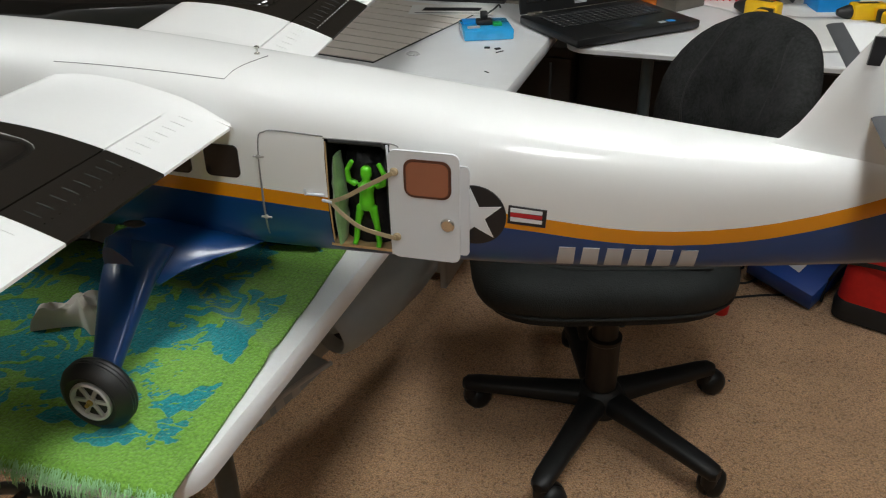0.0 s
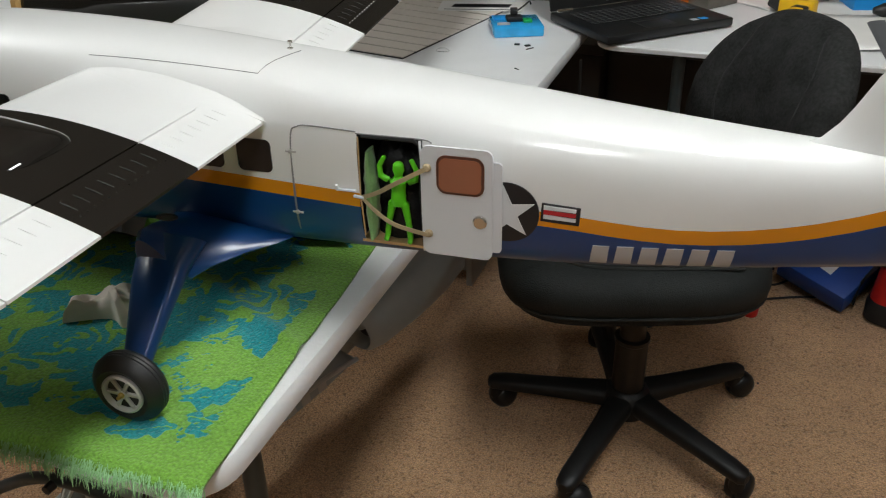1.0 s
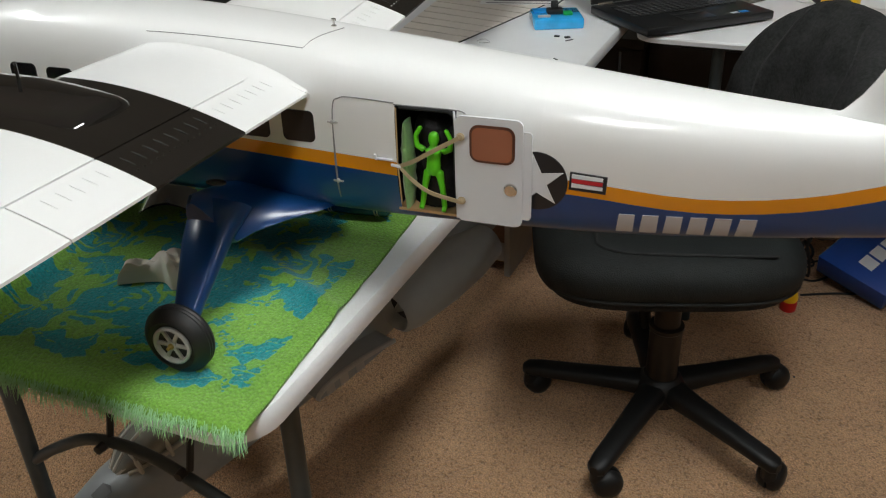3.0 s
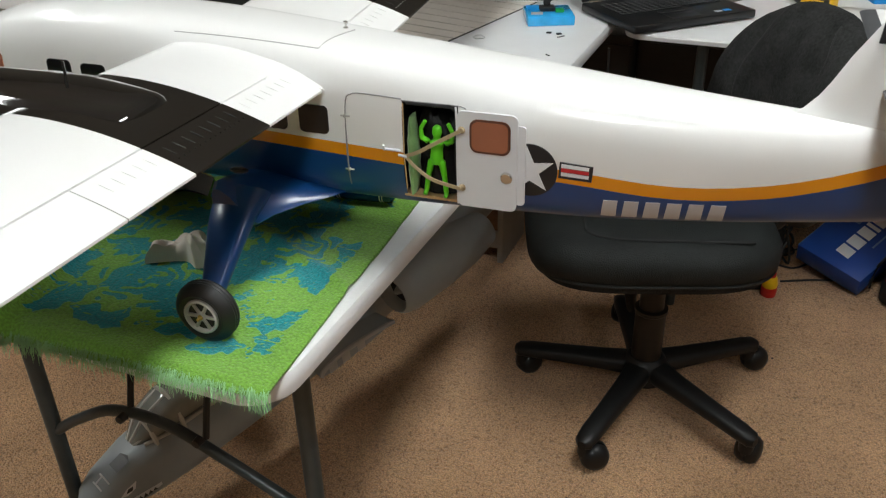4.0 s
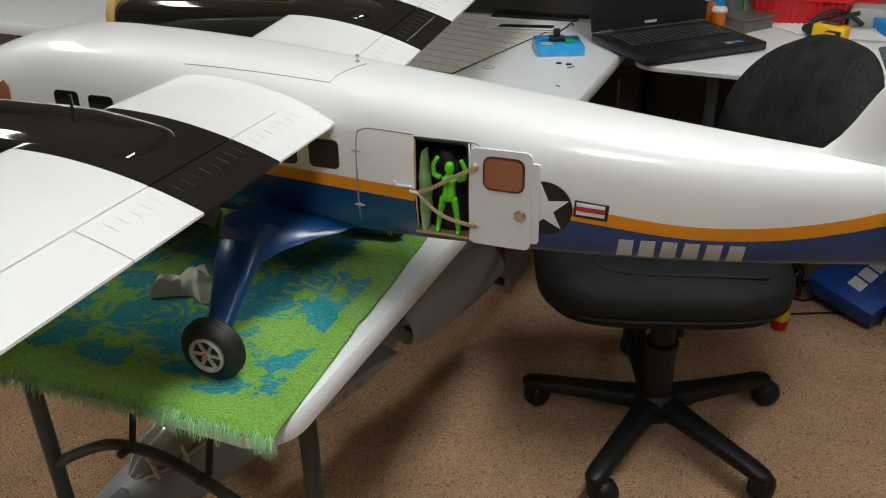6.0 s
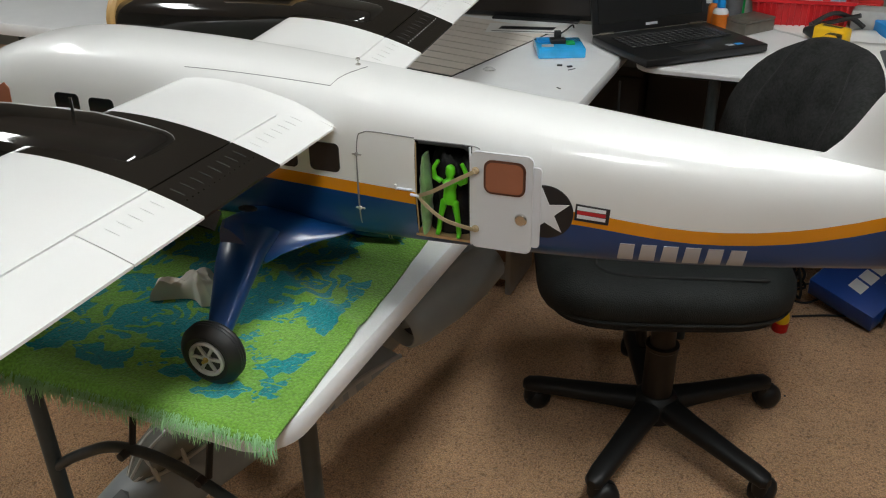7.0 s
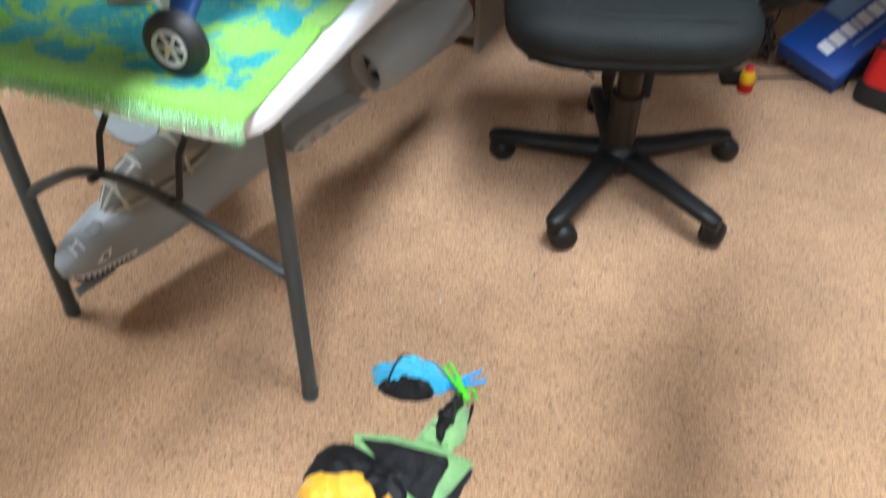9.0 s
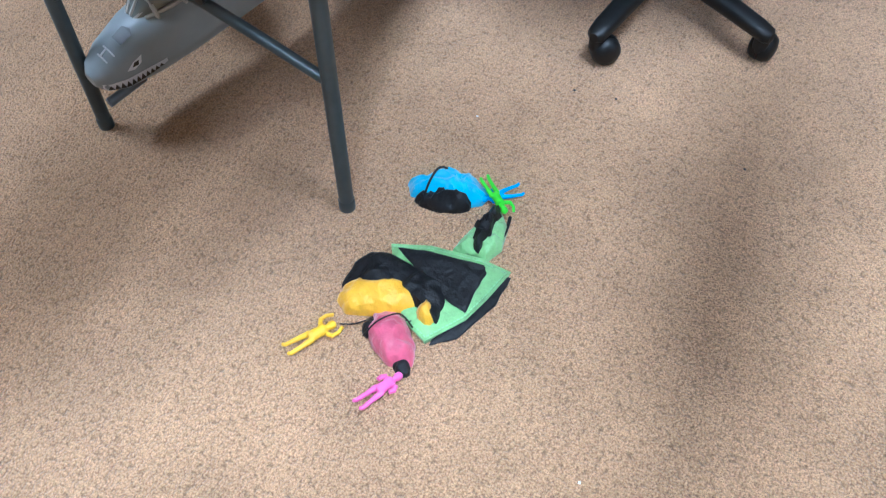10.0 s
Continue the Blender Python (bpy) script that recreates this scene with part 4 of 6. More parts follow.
def build_gear(side):
    s = side
    bm = bmesh.new()
    rings = []
    # fairing from the belly out to the strut
    for v, u0, u1, w0, w1 in ((0.04, -0.105, 0.05, 0.834, 0.866), (0.0715, -0.1, 0.028, 0.833, 0.868), (0.0965, -0.093, 0.002, 0.832, 0.877), (0.1265, -0.087, -0.022, 0.83, 0.889), (0.1525, -0.082, -0.028, 0.832, 0.896), (0.166, -0.075, -0.034, 0.846, 0.888)):
        ring = []
        for k in range(20):
            a = 2 * math.pi * k / 20
            c, q = math.cos(a), math.sin(a)
            f = 0.5 + 0.5 * math.copysign(abs(c) ** 0.8, c)
            top = w1 + (w0 + 0.012 - w1) * f ** 1.3
            low = w0 + 0.010 * f * max(0, 1 - v / 0.15)
            ring.append(Vector((u0 + (u1 - u0) * f, s * v, (low + top) / 2 + (top - low) / 2 * math.copysign(abs(q) ** 0.8, q))))
        rings.append(ring)
    loft(bm, rings)
    fair = part("gear_fairing", bm, M["blue"], PLANE, "glossy blue undercarriage fairing")
    bm = bmesh.new()
    lathe(bm, [(0.0085, 0), (0.0085, 0.004), (0.007, 0.0045), (0.0068, -0.004)], 20, pose(-0.050, s * 0.1415, 0.8960, 0, 0, 0) @ Matrix.Diagonal((1.35, 0.8, 0.25, 1)))
    part("strut_socket", bm, M["line"], fair, "dark hole for the wing strut")
    bm = bmesh.new()
    rings = []
    for v, u0, u1, w, t in ((0.1265, -0.084, -0.024, 0.866, 0.017), (0.1565, -0.081, -0.026, 0.853, 0.016), (0.1765, -0.077, -0.026, 0.840, 0.013), (0.1945, -0.071, -0.027, 0.826, 0.010), (0.2265, -0.061, -0.031, 0.797, 0.008), (0.2385, -0.057, -0.033, 0.785, 0.007)):
        d = Vector((0, s * 0.75, 0.66))
        n = d * t
        c = Vector(((u0 + u1) / 2, s * v, w))
        h = (u1 - u0) / 2
        rings.append([c + Vector((h, 0, 0)) * math.copysign(abs(math.cos(2 * math.pi * k / 16)) ** 0.45, math.cos(2 * math.pi * k / 16)) + n * math.sin(2 * math.pi * k / 16) for k in range(16)])
    loft(bm, rings)
    part("gear_leg", bm, M["blue"], PLANE, "blue main gear leg")
    wheel_at(-0.040, s * 0.2545, s)


def wheel_at(u, v, s, R=0.0365, W=0.028):
    m = pose(u, v, 0.745 + R, -90 * s, 0, 0)
    prof = [(0.020, -W / 2 + 0.003), (0.026, -W / 2), (R - 0.008, -W / 2 + 0.001), (R - 0.002, -W / 2 + 0.006), (R, -0.004), (R - 0.0008, -0.002), (R, 0), (R - 0.0008, 0.002), (R, 0.004),
            (R - 0.002, W / 2 - 0.006), (R - 0.008, W / 2 - 0.001), (0.026, W / 2), (0.020, W / 2 - 0.003)]
    bm = bmesh.new()
    lathe(bm, prof, 48, m)
    tyre = part("tyre", bm, M["rubber"], PLANE, "black treaded rubber tyre")
    bm = bmesh.new()
    lathe(bm, [(0.0205, W / 2 - 0.006), (0.0205, W / 2 + 0.0005), (0.0185, W / 2 + 0.0015), (0.0165, W / 2 - 0.001), (0.016, W / 2 - 0.006)], 40, m)
    lathe(bm, [(0.0001, W / 2 + 0.001), (0.0050, W / 2), (0.006, W / 2 - 0.006)], 20, m)
    part("hub", bm, M["hub"], tyre, "grey spoked plastic hub")
    for k in range(6):
        part("spoke", box(0.004, 0.018, -0.0018, 0.0018, W / 2 - 0.006, W / 2 - 0.0005, 0.0005, 1, m @ pose(0, 0, 0, 0, 0, 60 * k)), M["hub"], tyre)
    bm = bmesh.new()
    lathe(bm, [(0.0165, W / 2 - 0.006), (0.0001, W / 2 - 0.0065)], 24, m)
    part("hub_disc", bm, M["line"], tyre)
    bm = bmesh.new()
    lathe(bm, [(0.0001, W / 2 + 0.006), (0.0018, W / 2 + 0.006), (0.002, W / 2 + 0.003), (0.003, W / 2 + 0.002), (0.0032, W / 2)], 12, m)
    part("axle", bm, M["brass"], tyre, "brass axle end")


build_gear(-1)
build_gear(1)


def build_nose_gear():
    bm = bmesh.new()
    tube(bm, [(-0.72, 0, 0.86), (-0.725, 0, 0.785)], 0.006, 10)
    part("nose_leg", bm, M["blue"], PLANE)
    wheel_at(-0.725, 0.0, 1, 0.030, 0.022)


build_nose_gear()


# ---- folding tables ----
TOP = 0.742


def table_top(name, x0, x1, y0, y1, parent, th=0.034):
    bm = bmesh.new()
    rings = []
    for r, z in ((-0.012, TOP - th - 0.002), (-0.002, TOP - th), (0.0, TOP - th + 0.010), (0.0, TOP - 0.006), (-0.003, TOP - 0.001), (-0.009, TOP), (-0.05, TOP)):
        rings.append([Vector((x, y, z)) for x, y in round_rect(x0 - r, x1 + r, y0 - r, y1 + r, 0.055 + r if r > -0.05 else 0.012, 8)])
    loft(bm, rings)
    return part(name, bm, M["table"], parent, "white moulded plastic top")


def leg_frame(xl, xr, y, parent, away):
    for x in (xl, xr):
        bm = bmesh.new()
        tube(bm, [(x, y, 0.012), (x, y, TOP - 0.03)], 0.0135, 16)
        leg = part("leg", bm, M["leg"], parent, "grey steel tube leg")
        bm = bmesh.new()
        lathe(bm, [(0.0145, 0), (0.0150, 0.004), (0.0150, 0.022), (0.0138, 0.024)], 16, Matrix.Translation((x, y, 0)))
        part("foot_cap", bm, M["leg"], leg)
    w = xr - xl
    arch = curve_pts([(xl, y, 0.294), (xl + 0.13 * w, y, 0.345), (xl + 0.30 * w, y, 0.392), (xl + 0.5 * w, y, 0.395), (xl + 0.72 * w, y, 0.355), (xr, y, 0.292)], 6)
    bm = bmesh.new()
    tube(bm, arch, 0.0095, 12)
    part("brace", bm, M["leg"], parent, "arched grey steel cross brace")
    for k, f in enumerate((0.36, 0.64)):
        x = xl + f * w
        bm = bmesh.new()
        p = [(x, y, 0.392), (x, y + away * 0.02, 0.46), (x + 0.01, y + away * 0.27, TOP - 0.035)]
        tube(bm, p, 0.0055, 8)
        lathe(bm, [(0.0001, 0.014), (0.007, 0.013), (0.008, 0.0), (0.0001, -0.001)], 12, pose(x, y - 0.012, 0.40, 90, 0, 0))
        part("stay", bm, M["toolblack"], parent, "black folding stay")


def build_tables():
    a = thing("folding_table", pose(0, 0, 0), "white plastic folding table with grey legs under the towel", "folding table", "folding tables")
    table_top("tabletop", -1.158, -0.398, 0.527, 2.27, a, 0.029)
    leg_frame(-1.046, -0.520, 0.747, a, 1)
    leg_frame(-1.046, -0.520, 2.06, a, -1)
    b = thing("folding_table", pose(0, 0, 0), "white plastic folding table crowded with a laptop and tools", "folding table", "folding tables")
    table_top("tabletop", -0.36, 1.46, 1.922, 2.66, b, 0.014)
    for x in (-0.18, 1.28):
        for y in (1.99, 2.57):
            bm = bmesh.new()
            tube(bm, [(x, y, 0.0), (x, y, TOP - 0.03)], 0.0135, 14)
            part("leg", bm, M["leg"], b)
        bm = bmesh.new()
        tube(bm, [(x, 1.99, 0.30), (x, 2.57, 0.30)], 0.0095, 10)
        tube(bm, [(x, 2.1, 0.30), (x + 0.25, 2.1, TOP - 0.03)], 0.008, 10)
        part("brace", bm, M["leg"], b)
    bm = bmesh.new()
    tube(bm, [(-0.30, 1.99, TOP - 0.030), (1.4, 1.99, TOP - 0.030)], 0.008, 10)
    part("rail", bm, M["toolblack"], b)
    c = thing("folding_table", pose(0, 0, 0), "white plastic folding table holding spare model parts", "folding table", "folding tables")
    table_top("tabletop", -3.0, -1.175, 1.72, 2.48, c)
    for x in (-2.8, -1.36):
        for y in (1.84, 2.36):
            bm = bmesh.new()
            tube(bm, [(x, y, 0.0), (x, y, TOP - 0.03)], 0.0135, 14)
            part("leg", bm, M["leg"], c)


build_tables()


# ---- towel ----
def towel_pattern(x, y):
    """How strongly the teal motif shows at a place."""
    best = 0.0
    wx = x + 0.010 * noise.noise((x * 22, y * 22, 3.1))
    wy = y + 0.010 * noise.noise((x * 22, y * 22, 9.7))
    for cx, cy, r in ROSES:
        d = math.hypot(wx - cx, wy - cy)
        if d < r * 1.25:
            a = math.atan2(wy - cy, wx - cx)
            lobes = r * (0.92 + 0.16 * math.cos(6 * a + cx * 40))
            edge = (lobes - d) / 0.012
            rings = 0.5 + 0.5 * math.cos(d / r * 23 + 2.2 * math.cos(3 * a + 7 * d / r) + 0.8 * math.cos(7 * a))
            best = max(best, min(1, max(0, edge)) * (0.10 + 0.90 * min(1, rings * 1.35)))
    for cx, cy, ang, ln, wd in LEAVES:
        dx, dy = wx - cx, wy - cy
        p, q = dx * math.cos(ang) + dy * math.sin(ang), -dx * math.sin(ang) + dy * math.cos(ang)
        t = p / ln
        if -0.05 < t < 1.05 and abs(q) < wd * 1.4:
            half = wd * (max(0, math.sin(math.pi * min(1, max(0, t)) ** 0.8)) ** 0.75) * (0.84 + 0.22 * math.cos(t * 22))
            best = max(best, min(1, max(0, (half - abs(q)) / 0.008 + 0.15)) * (0.35 if abs(q) < 0.0012 and t < 0.8 else 1))
    return best


rng = random.Random(11)
ROSES = [(-0.66, 0.66, 0.070), (-0.79, 0.77, 0.065), (-0.53, 0.80, 0.062), (-0.85, 0.62, 0.062), (-0.68, 0.90, 0.062), (-0.93, 0.90, 0.064), (-0.53, 0.98, 0.060), (-0.78, 1.05, 0.062), (-1.02, 0.74, 0.060),
         (-0.64, 1.12, 0.06), (-0.95, 1.10, 0.06), (-0.58, 0.69, 0.034), (-0.73, 0.60, 0.036), (-0.62, 0.80, 0.036)]
LEAVES = []
for _cx, _cy, _r in ROSES:
    for _k in range(5):
        _a = 2 * math.pi * (_k + rng.random() * 0.7) / 5
        LEAVES.append((_cx + 0.85 * _r * math.cos(_a), _cy + 0.85 * _r * math.sin(_a), _a + rng.uniform(-0.5, 0.5), rng.uniform(0.06, 0.10), rng.uniform(0.016, 0.030)))
        if rng.random() < 0.5:
            for _j in range(3):
                LEAVES.append((_cx + 1.35 * _r * math.cos(_a + 0.3), _cy + 1.35 * _r * math.sin(_a + 0.3), _a + (_j - 1) * 0.8, rng.uniform(0.03, 0.05), 0.007))
for _k in range(70):
    _x, _y, _a = rng.uniform(-1.12, -0.47), rng.uniform(0.60, 1.2), rng.uniform(0, 6.28)
    for _j in range(4):
        LEAVES.append((_x + 0.012 * _j * math.cos(_a), _y + 0.012 * _j * math.sin(_a), _a + (0.9 if _j % 2 else -0.9), rng.uniform(0.018, 0.036), rng.uniform(0.004, 0.009)))
# the sprays about the wheel
LEAVES += [(-0.490, 0.618, 0.45, 0.080, 0.021), (-0.475, 0.602, 0.0, 0.055, 0.012), (-0.458, 0.588, -0.5, 0.045, 0.009), (-0.450, 0.606, 0.55, 0.050, 0.010), (-0.462, 0.580, -2.75, 0.075, 0.019), (-0.445, 0.590, 0.05, 0.036, 0.007),
           (-0.470, 0.735, 0.35, 0.060, 0.019), (-0.505, 0.715, 0.8, 0.085, 0.022), (-0.450, 0.655, 0.5, 0.045, 0.010), (-0.470, 0.785, -0.4, 0.050, 0.016),
           (-0.50, 0.625, -2.5, 0.10, 0.030), (-0.46, 0.655, 0.2, 0.085, 0.026), (-0.475, 0.70, 0.9, 0.10, 0.022), (-0.46, 0.60, -0.6, 0.05, 0.012), (-0.445, 0.585, -0.1, 0.04, 0.009),
           (-0.455, 0.59, -1.4, 0.035, 0.008), (-0.57, 0.60, 2.6, 0.07, 0.02), (-0.62, 0.575, -2.9, 0.06, 0.018)]


def towel_height(x, y):
    z = TOP + 0.0055 + 0.0022 * noise.noise((x * 9, y * 9, 0)) + 0.0012 * noise.noise((x * 31, y * 31, 5))
    # rolled fold across the far side
    ax, ay, bx, by = -0.770, 0.56, -0.815, 0.82
    t = ((x - ax) * (bx - ax) + (y - ay) * (by - ay)) / ((bx - ax) ** 2 + (by - ay) ** 2)
    d = ((x - ax) * (by - ay) - (y - ay) * (bx - ax)) / math.hypot(bx - ax, by - ay)
    z += 0.024 * math.exp(-((d + 0.005) / 0.016) ** 2) * min(1, max(0, 1.25 - t))
    # creases behind the wheel
    z += 0.007 * math.exp(-((y - 0.93 - 0.25 * (x + 0.7)) / 0.016) ** 2) + 0.006 * math.exp(-((y - 0.79 + 0.5 * (x + 0.55)) / 0.013) ** 2) * (0.5 + 0.5 * math.tanh((x + 0.62) * 20))
    return z


def build_towel():
    nx, ny = 250, 250
    x_left, y_near, y_far = -1.18, 0.511, 1.24
    verts, vals, faces = [], [], []
    for j in range(ny + 1):
        for i in range(nx + 1):
            y = y_near + (y_far - y_near) * j / ny
            right = -0.401 - 0.078 * (y - 0.53)
            x = x_left + (right - x_left) * i / nx
            z = towel_height(x, y)
            yy = y + (0.010 + 0.05 * (x + 0.45)) * max(0, 1 - (y - y_near) / 0.1) * 0.6
            # hangs over the end of the table
            over = 0.529 - yy
            if over > 0:
                z -= over * 0.35 + 18 * over * over + 0.25 * max(0, over) * max(0, (-0.62 - x))
            if x < -1.155:
                z -= (-1.155 - x) * 0.8
            verts.append((x, yy, z))
            m = min(1, max(0, (right - 0.018 - x) / 0.02)) * min(1, max(0, (y - 0.545) / 0.012))
            vals.append(towel_pattern(x, y) * m)
    for j in range(ny):
        for i in range(nx):
            a = j * (nx + 1) + i
            faces.append((a, a + 1, a + nx + 2, a + nx + 1))
    me = bpy.data.meshes.new("towel")
    me.from_pydata(verts, [], faces)
    at = me.attributes.new("pattern", "FLOAT", "POINT")
    at.data.foreach_set("value", vals)
    for p in me.polygons:
        p.use_smooth = True
    me.materials.append(M["towel"])
    ob = new("towel", me)
    mod = ob.modifiers.new("pile", "SOLIDIFY")
    mod.thickness = 0.004
    mod.offset = -1
    tagged(ob, "fringed lime green terry towel with teal flowers, on the table", "towel")
    # fringe
    r = random.Random(4)
    bm = bmesh.new()
    for k in range(1700):
        f = r.random()
        x = -1.165 + 0.770 * f
        y = 0.516 + 0.03 * (x + 0.45) + r.uniform(0, 0.006)
        over = 0.529 - y
        z = TOP + 0.004 - over * 0.35 - 22 * over * over + r.uniform(-0.003, 0.003)
        ln = r.uniform(0.006, 0.019)
        sx, sy = r.uniform(-0.4, 0.4), r.uniform(-0.8, -0.15)
        p0 = Vector((x, y, z + 0.006))
        p1 = p0 + Vector((sx * ln * 0.5, sy * ln * 0.6, -ln * 0.35))
        p2 = p0 + Vector((sx * ln, sy * ln * 0.8, -ln * 0.95))
        w = r.uniform(0.0003, 0.0006)
        tube(bm, [p0, p1, p2], [w, w, w * 0.4], 4, False)
    fr = part("fringe", bm, M["fringe"], ob, "pale frayed fringe")
    fr["kind"] = "stuff"


M["fringe"] = material("frayed_pale_green_thread", (0.30, 0.55, 0.27), 0.9, noise_scale=25, spread=0.35)
build_towel()


def build_towel_things():
    # crumpled tissue
    bm = cloth_heap([(-0.046, -0.022), (-0.040, 0.012), (-0.010, 0.030), (0.026, 0.024), (0.045, -0.004), (0.026, -0.026), (0.002, -0.010)], 0.034, 91.0, 0.45, freq=1.1)
    single("tissue", bm, M["tissue"], "crumpled white paper tissue on the towel", "tissue", pose(-0.645, 0.713, TOP + 0.007, 0, 0, 15))
    # screwdriver
    t = thing("screwdriver", pose(-0.556, 0.928, TOP + 0.022, 0, 0, 8), "screwdriver with a clear dark blue handle lying on the towel", "screwdriver")
    bm = bmesh.new()
    lathe(bm, [(0.004, -0.002), (0.009, 0.0), (0.0125, 0.006), (0.0125, 0.012), (0.0105, 0.016), (0.0125, 0.022), (0.0135, 0.05), (0.0125, 0.076), (0.0105, 0.080), (0.0125, 0.086), (0.0115, 0.094), (0.006, 0.098)], 20, pose(0.0, 0, 0, 0, 90, 0))
    part("handle", bm, M["bluegrip"], t, "clear dark blue handle")
    for z in (0.014, 0.018, 0.078, 0.082):
        bm = bmesh.new()
        lathe(bm, [(0.0118, -0.0007), (0.0122, 0), (0.0118, 0.0007)], 20, pose(z, 0, 0, 0, 90, 0))
        part("band", bm, M["decal_white"], t)
    bm = bmesh.new()
    tube(bm, [(0.0, 0, 0), (-0.055, 0, -0.004), (-0.062, 0, -0.005)], [0.0035, 0.0035, 0.002], 12)
    part("shaft", bm, M["chrome"], t, "bright steel shaft")
    # small dark canopy piece
    t = thing("canopy_piece", pose(-0.765, 0.872, TOP + 0.012, 0, 0, -62) @ Matrix.Diagonal((0.9, 0.62, 0.8, 1)), "small glossy black shell with a bowed edge on the towel", "model part")
    bm = bmesh.new()
    rings = []
    for k in range(9):
        x = -0.035 + 0.07 * k / 8
        rings.append([Vector((x, -0.055 + 0.11 * j / 10, 0.001 + 0.016 * math.sin(math.pi * j / 10))) for j in range(11)] + [Vector((x, 0.055 - 0.11 * j / 10, 0.001 + 0.013 * math.sin(math.pi * j / 10) - 0.001)) for j in range(11)])
    loft(bm, rings)
    part("shell", bm, M["black"], t)
    bm = bmesh.new()
    tube(bm, [(-0.036, -0.05, 0.004), (-0.036, -0.02, 0.012), (-0.036, 0.02, 0.014), (-0.036, 0.05, 0.004)], 0.002, 8)
    part("rim", bm, M["brass"], t, "thin brass-coloured rim")


build_towel_things()


# ---- office chair ----
def build_chair():
    cx, cy = -0.172, 1.578
    t = thing("office_chair", pose(cx, cy, 0), "worn black swivel office chair on five castors", "office chair")
    for k in range(5):
        a = -103 + 72 * k
        m = pose(0, 0, 0, 0, 0, a)
        bm = bmesh.new()
        rings = []
        for r, hw, lo, hi in ((0.03, 0.031, 0.066, 0.114), (0.10, 0.026, 0.066, 0.106), (0.20, 0.023, 0.064, 0.097), (0.264, 0.022, 0.062, 0.092), (0.292, 0.019, 0.060, 0.088), (0.301, 0.009, 0.062, 0.083)):
            rings.append([m @ Vector((r, hw * math.copysign(abs(math.cos(2 * math.pi * j / 16)) ** 0.7, math.cos(2 * math.pi * j / 16)), (lo + hi) / 2 + (hi - lo) / 2 * math.copysign(abs(math.sin(2 * math.pi * j / 16)) ** 0.7, math.sin(2 * math.pi * j / 16)))) for j in range(16)])
        loft(bm, rings)
        tube(bm, [m @ Vector((0.283, 0, 0.078)), m @ Vector((0.283, 0, 0.040))], 0.016, 14)
        leg = part("base_leg", bm, M["chairplastic"], t, "black plastic base leg")
        swivel = Matrix.Translation(m @ Vector((0.283, 0, 0))) @ pose(0, 0, 0, 0, 0, 60 + 14 * ((k * 3) % 5 - 2))
        c = bmesh.new()
        for s in (-1, 1):
            lathe(c, [(0.0001, 0.026), (0.012, 0.026), (0.024, 0.022), (0.030, 0.013), (0.031, 0.005), (0.031, 0.002)], 24, swivel @ pose(0.020, 0, 0.031, 90 * s, 0, 0))
        add_box(c, -0.012, 0.024, -0.006, 0.006, 0.030, 0.050, 0.003, 2, swivel)
        part("castor", c, M["chairplastic"], leg, "twin-wheel black castor")
    bm = bmesh.new()
    lathe(bm, [(0.050, 0.058), (0.054, 0.072), (0.052, 0.102), (0.041, 0.116), (0.036, 0.120)], 32)
    part("base_hub", bm, M["chairplastic"], t)
    bm = bmesh.new()
    lathe(bm, [(0.0335, 0.115), (0.0335, 0.235), (0.036, 0.238), (0.036, 0.246), (0.027, 0.248), (0.026, 0.40)], 28)
    part("gas_column", bm, M["columnmat"], t, "dark brown telescopic column")
    bm = bmesh.new()
    tube(bm, curve_pts([(-0.03, 0.10, 0.40), (-0.055, 0.09, 0.30), (-0.06, 0.075, 0.225), (-0.05, 0.07, 0.18)], 5), [0.012] * 5 + [0.016] * 6 + [0.013] * 4 + [0.010], 10)
    part("lever", bm, M["chairplastic"], t, "hanging black lever")
    m = pose(-0.037, 0.012, 0, 0, 0, -160)
    mb = pose(-0.006, 0.034, 0, 0, 0, -143.1)
    bm = bmesh.new()

    def dish(v):
        x, y, z = v
        if z > 0:
            z *= 1 - 0.20 * math.exp(-((x + 0.02) ** 2 + y * y) / 0.03)
        z -= 0.020 * max(0, (x - 0.14) / 0.12) ** 2
        return m @ Vector((x, y, z + 0.454))
    cushion(bm, 0.250, 0.238, 0.060, 0.52, 56, 18, dish)
    part("seat", bm, M["chairleather"], t, "worn black mesh seat pad")
    bm = bmesh.new()
    cushion(bm, 0.236, 0.224, 0.030, 0.52, 40, 12, lambda v: m @ (v + Vector((0, 0, 0.416))))
    part("seat_shell", bm, M["chairfabric"], t)
    bm = bmesh.new()

    def pipe(a, r):
        def sp(c):
            return math.copysign(abs(c) ** 0.52, c)
        return m @ Vector((0.250 * r * sp(math.cos(a)), 0.238 * r * sp(math.sin(a)), 0.428))
    tube(bm, [pipe(2 * math.pi * k / 64, 0.975) for k in range(65)], 0.004, 6)
    part("seat_piping", bm, M["chairleather"], t)
    bm = bmesh.new()
    tube(bm, curve_pts([dish(Vector(p)) for p in ((-0.17, 0.190, 0.0500), (-0.05, 0.188, 0.0520), (0.08, 0.182, 0.0525), (0.135, 0.160, 0.0545), (0.140, 0.11, 0.0595), (0.140, -0.10, 0.0595), (0.130, -0.17, 0.0530))], 6), 0.0030, 6)
    part("seam", bm, M["chairseam"], t)
    bm = bmesh.new()
    tube(bm, curve_pts([mb @ Vector((-0.08, 0, 0.385)), mb @ Vector((-0.25, 0, 0.385)), mb @ Vector((-0.315, 0, 0.44)), mb @ Vector((-0.325, 0, 0.62))], 6), 0.016, 10)
    part("back_bar", bm, M["chairplastic"], t)
    bm = bmesh.new()

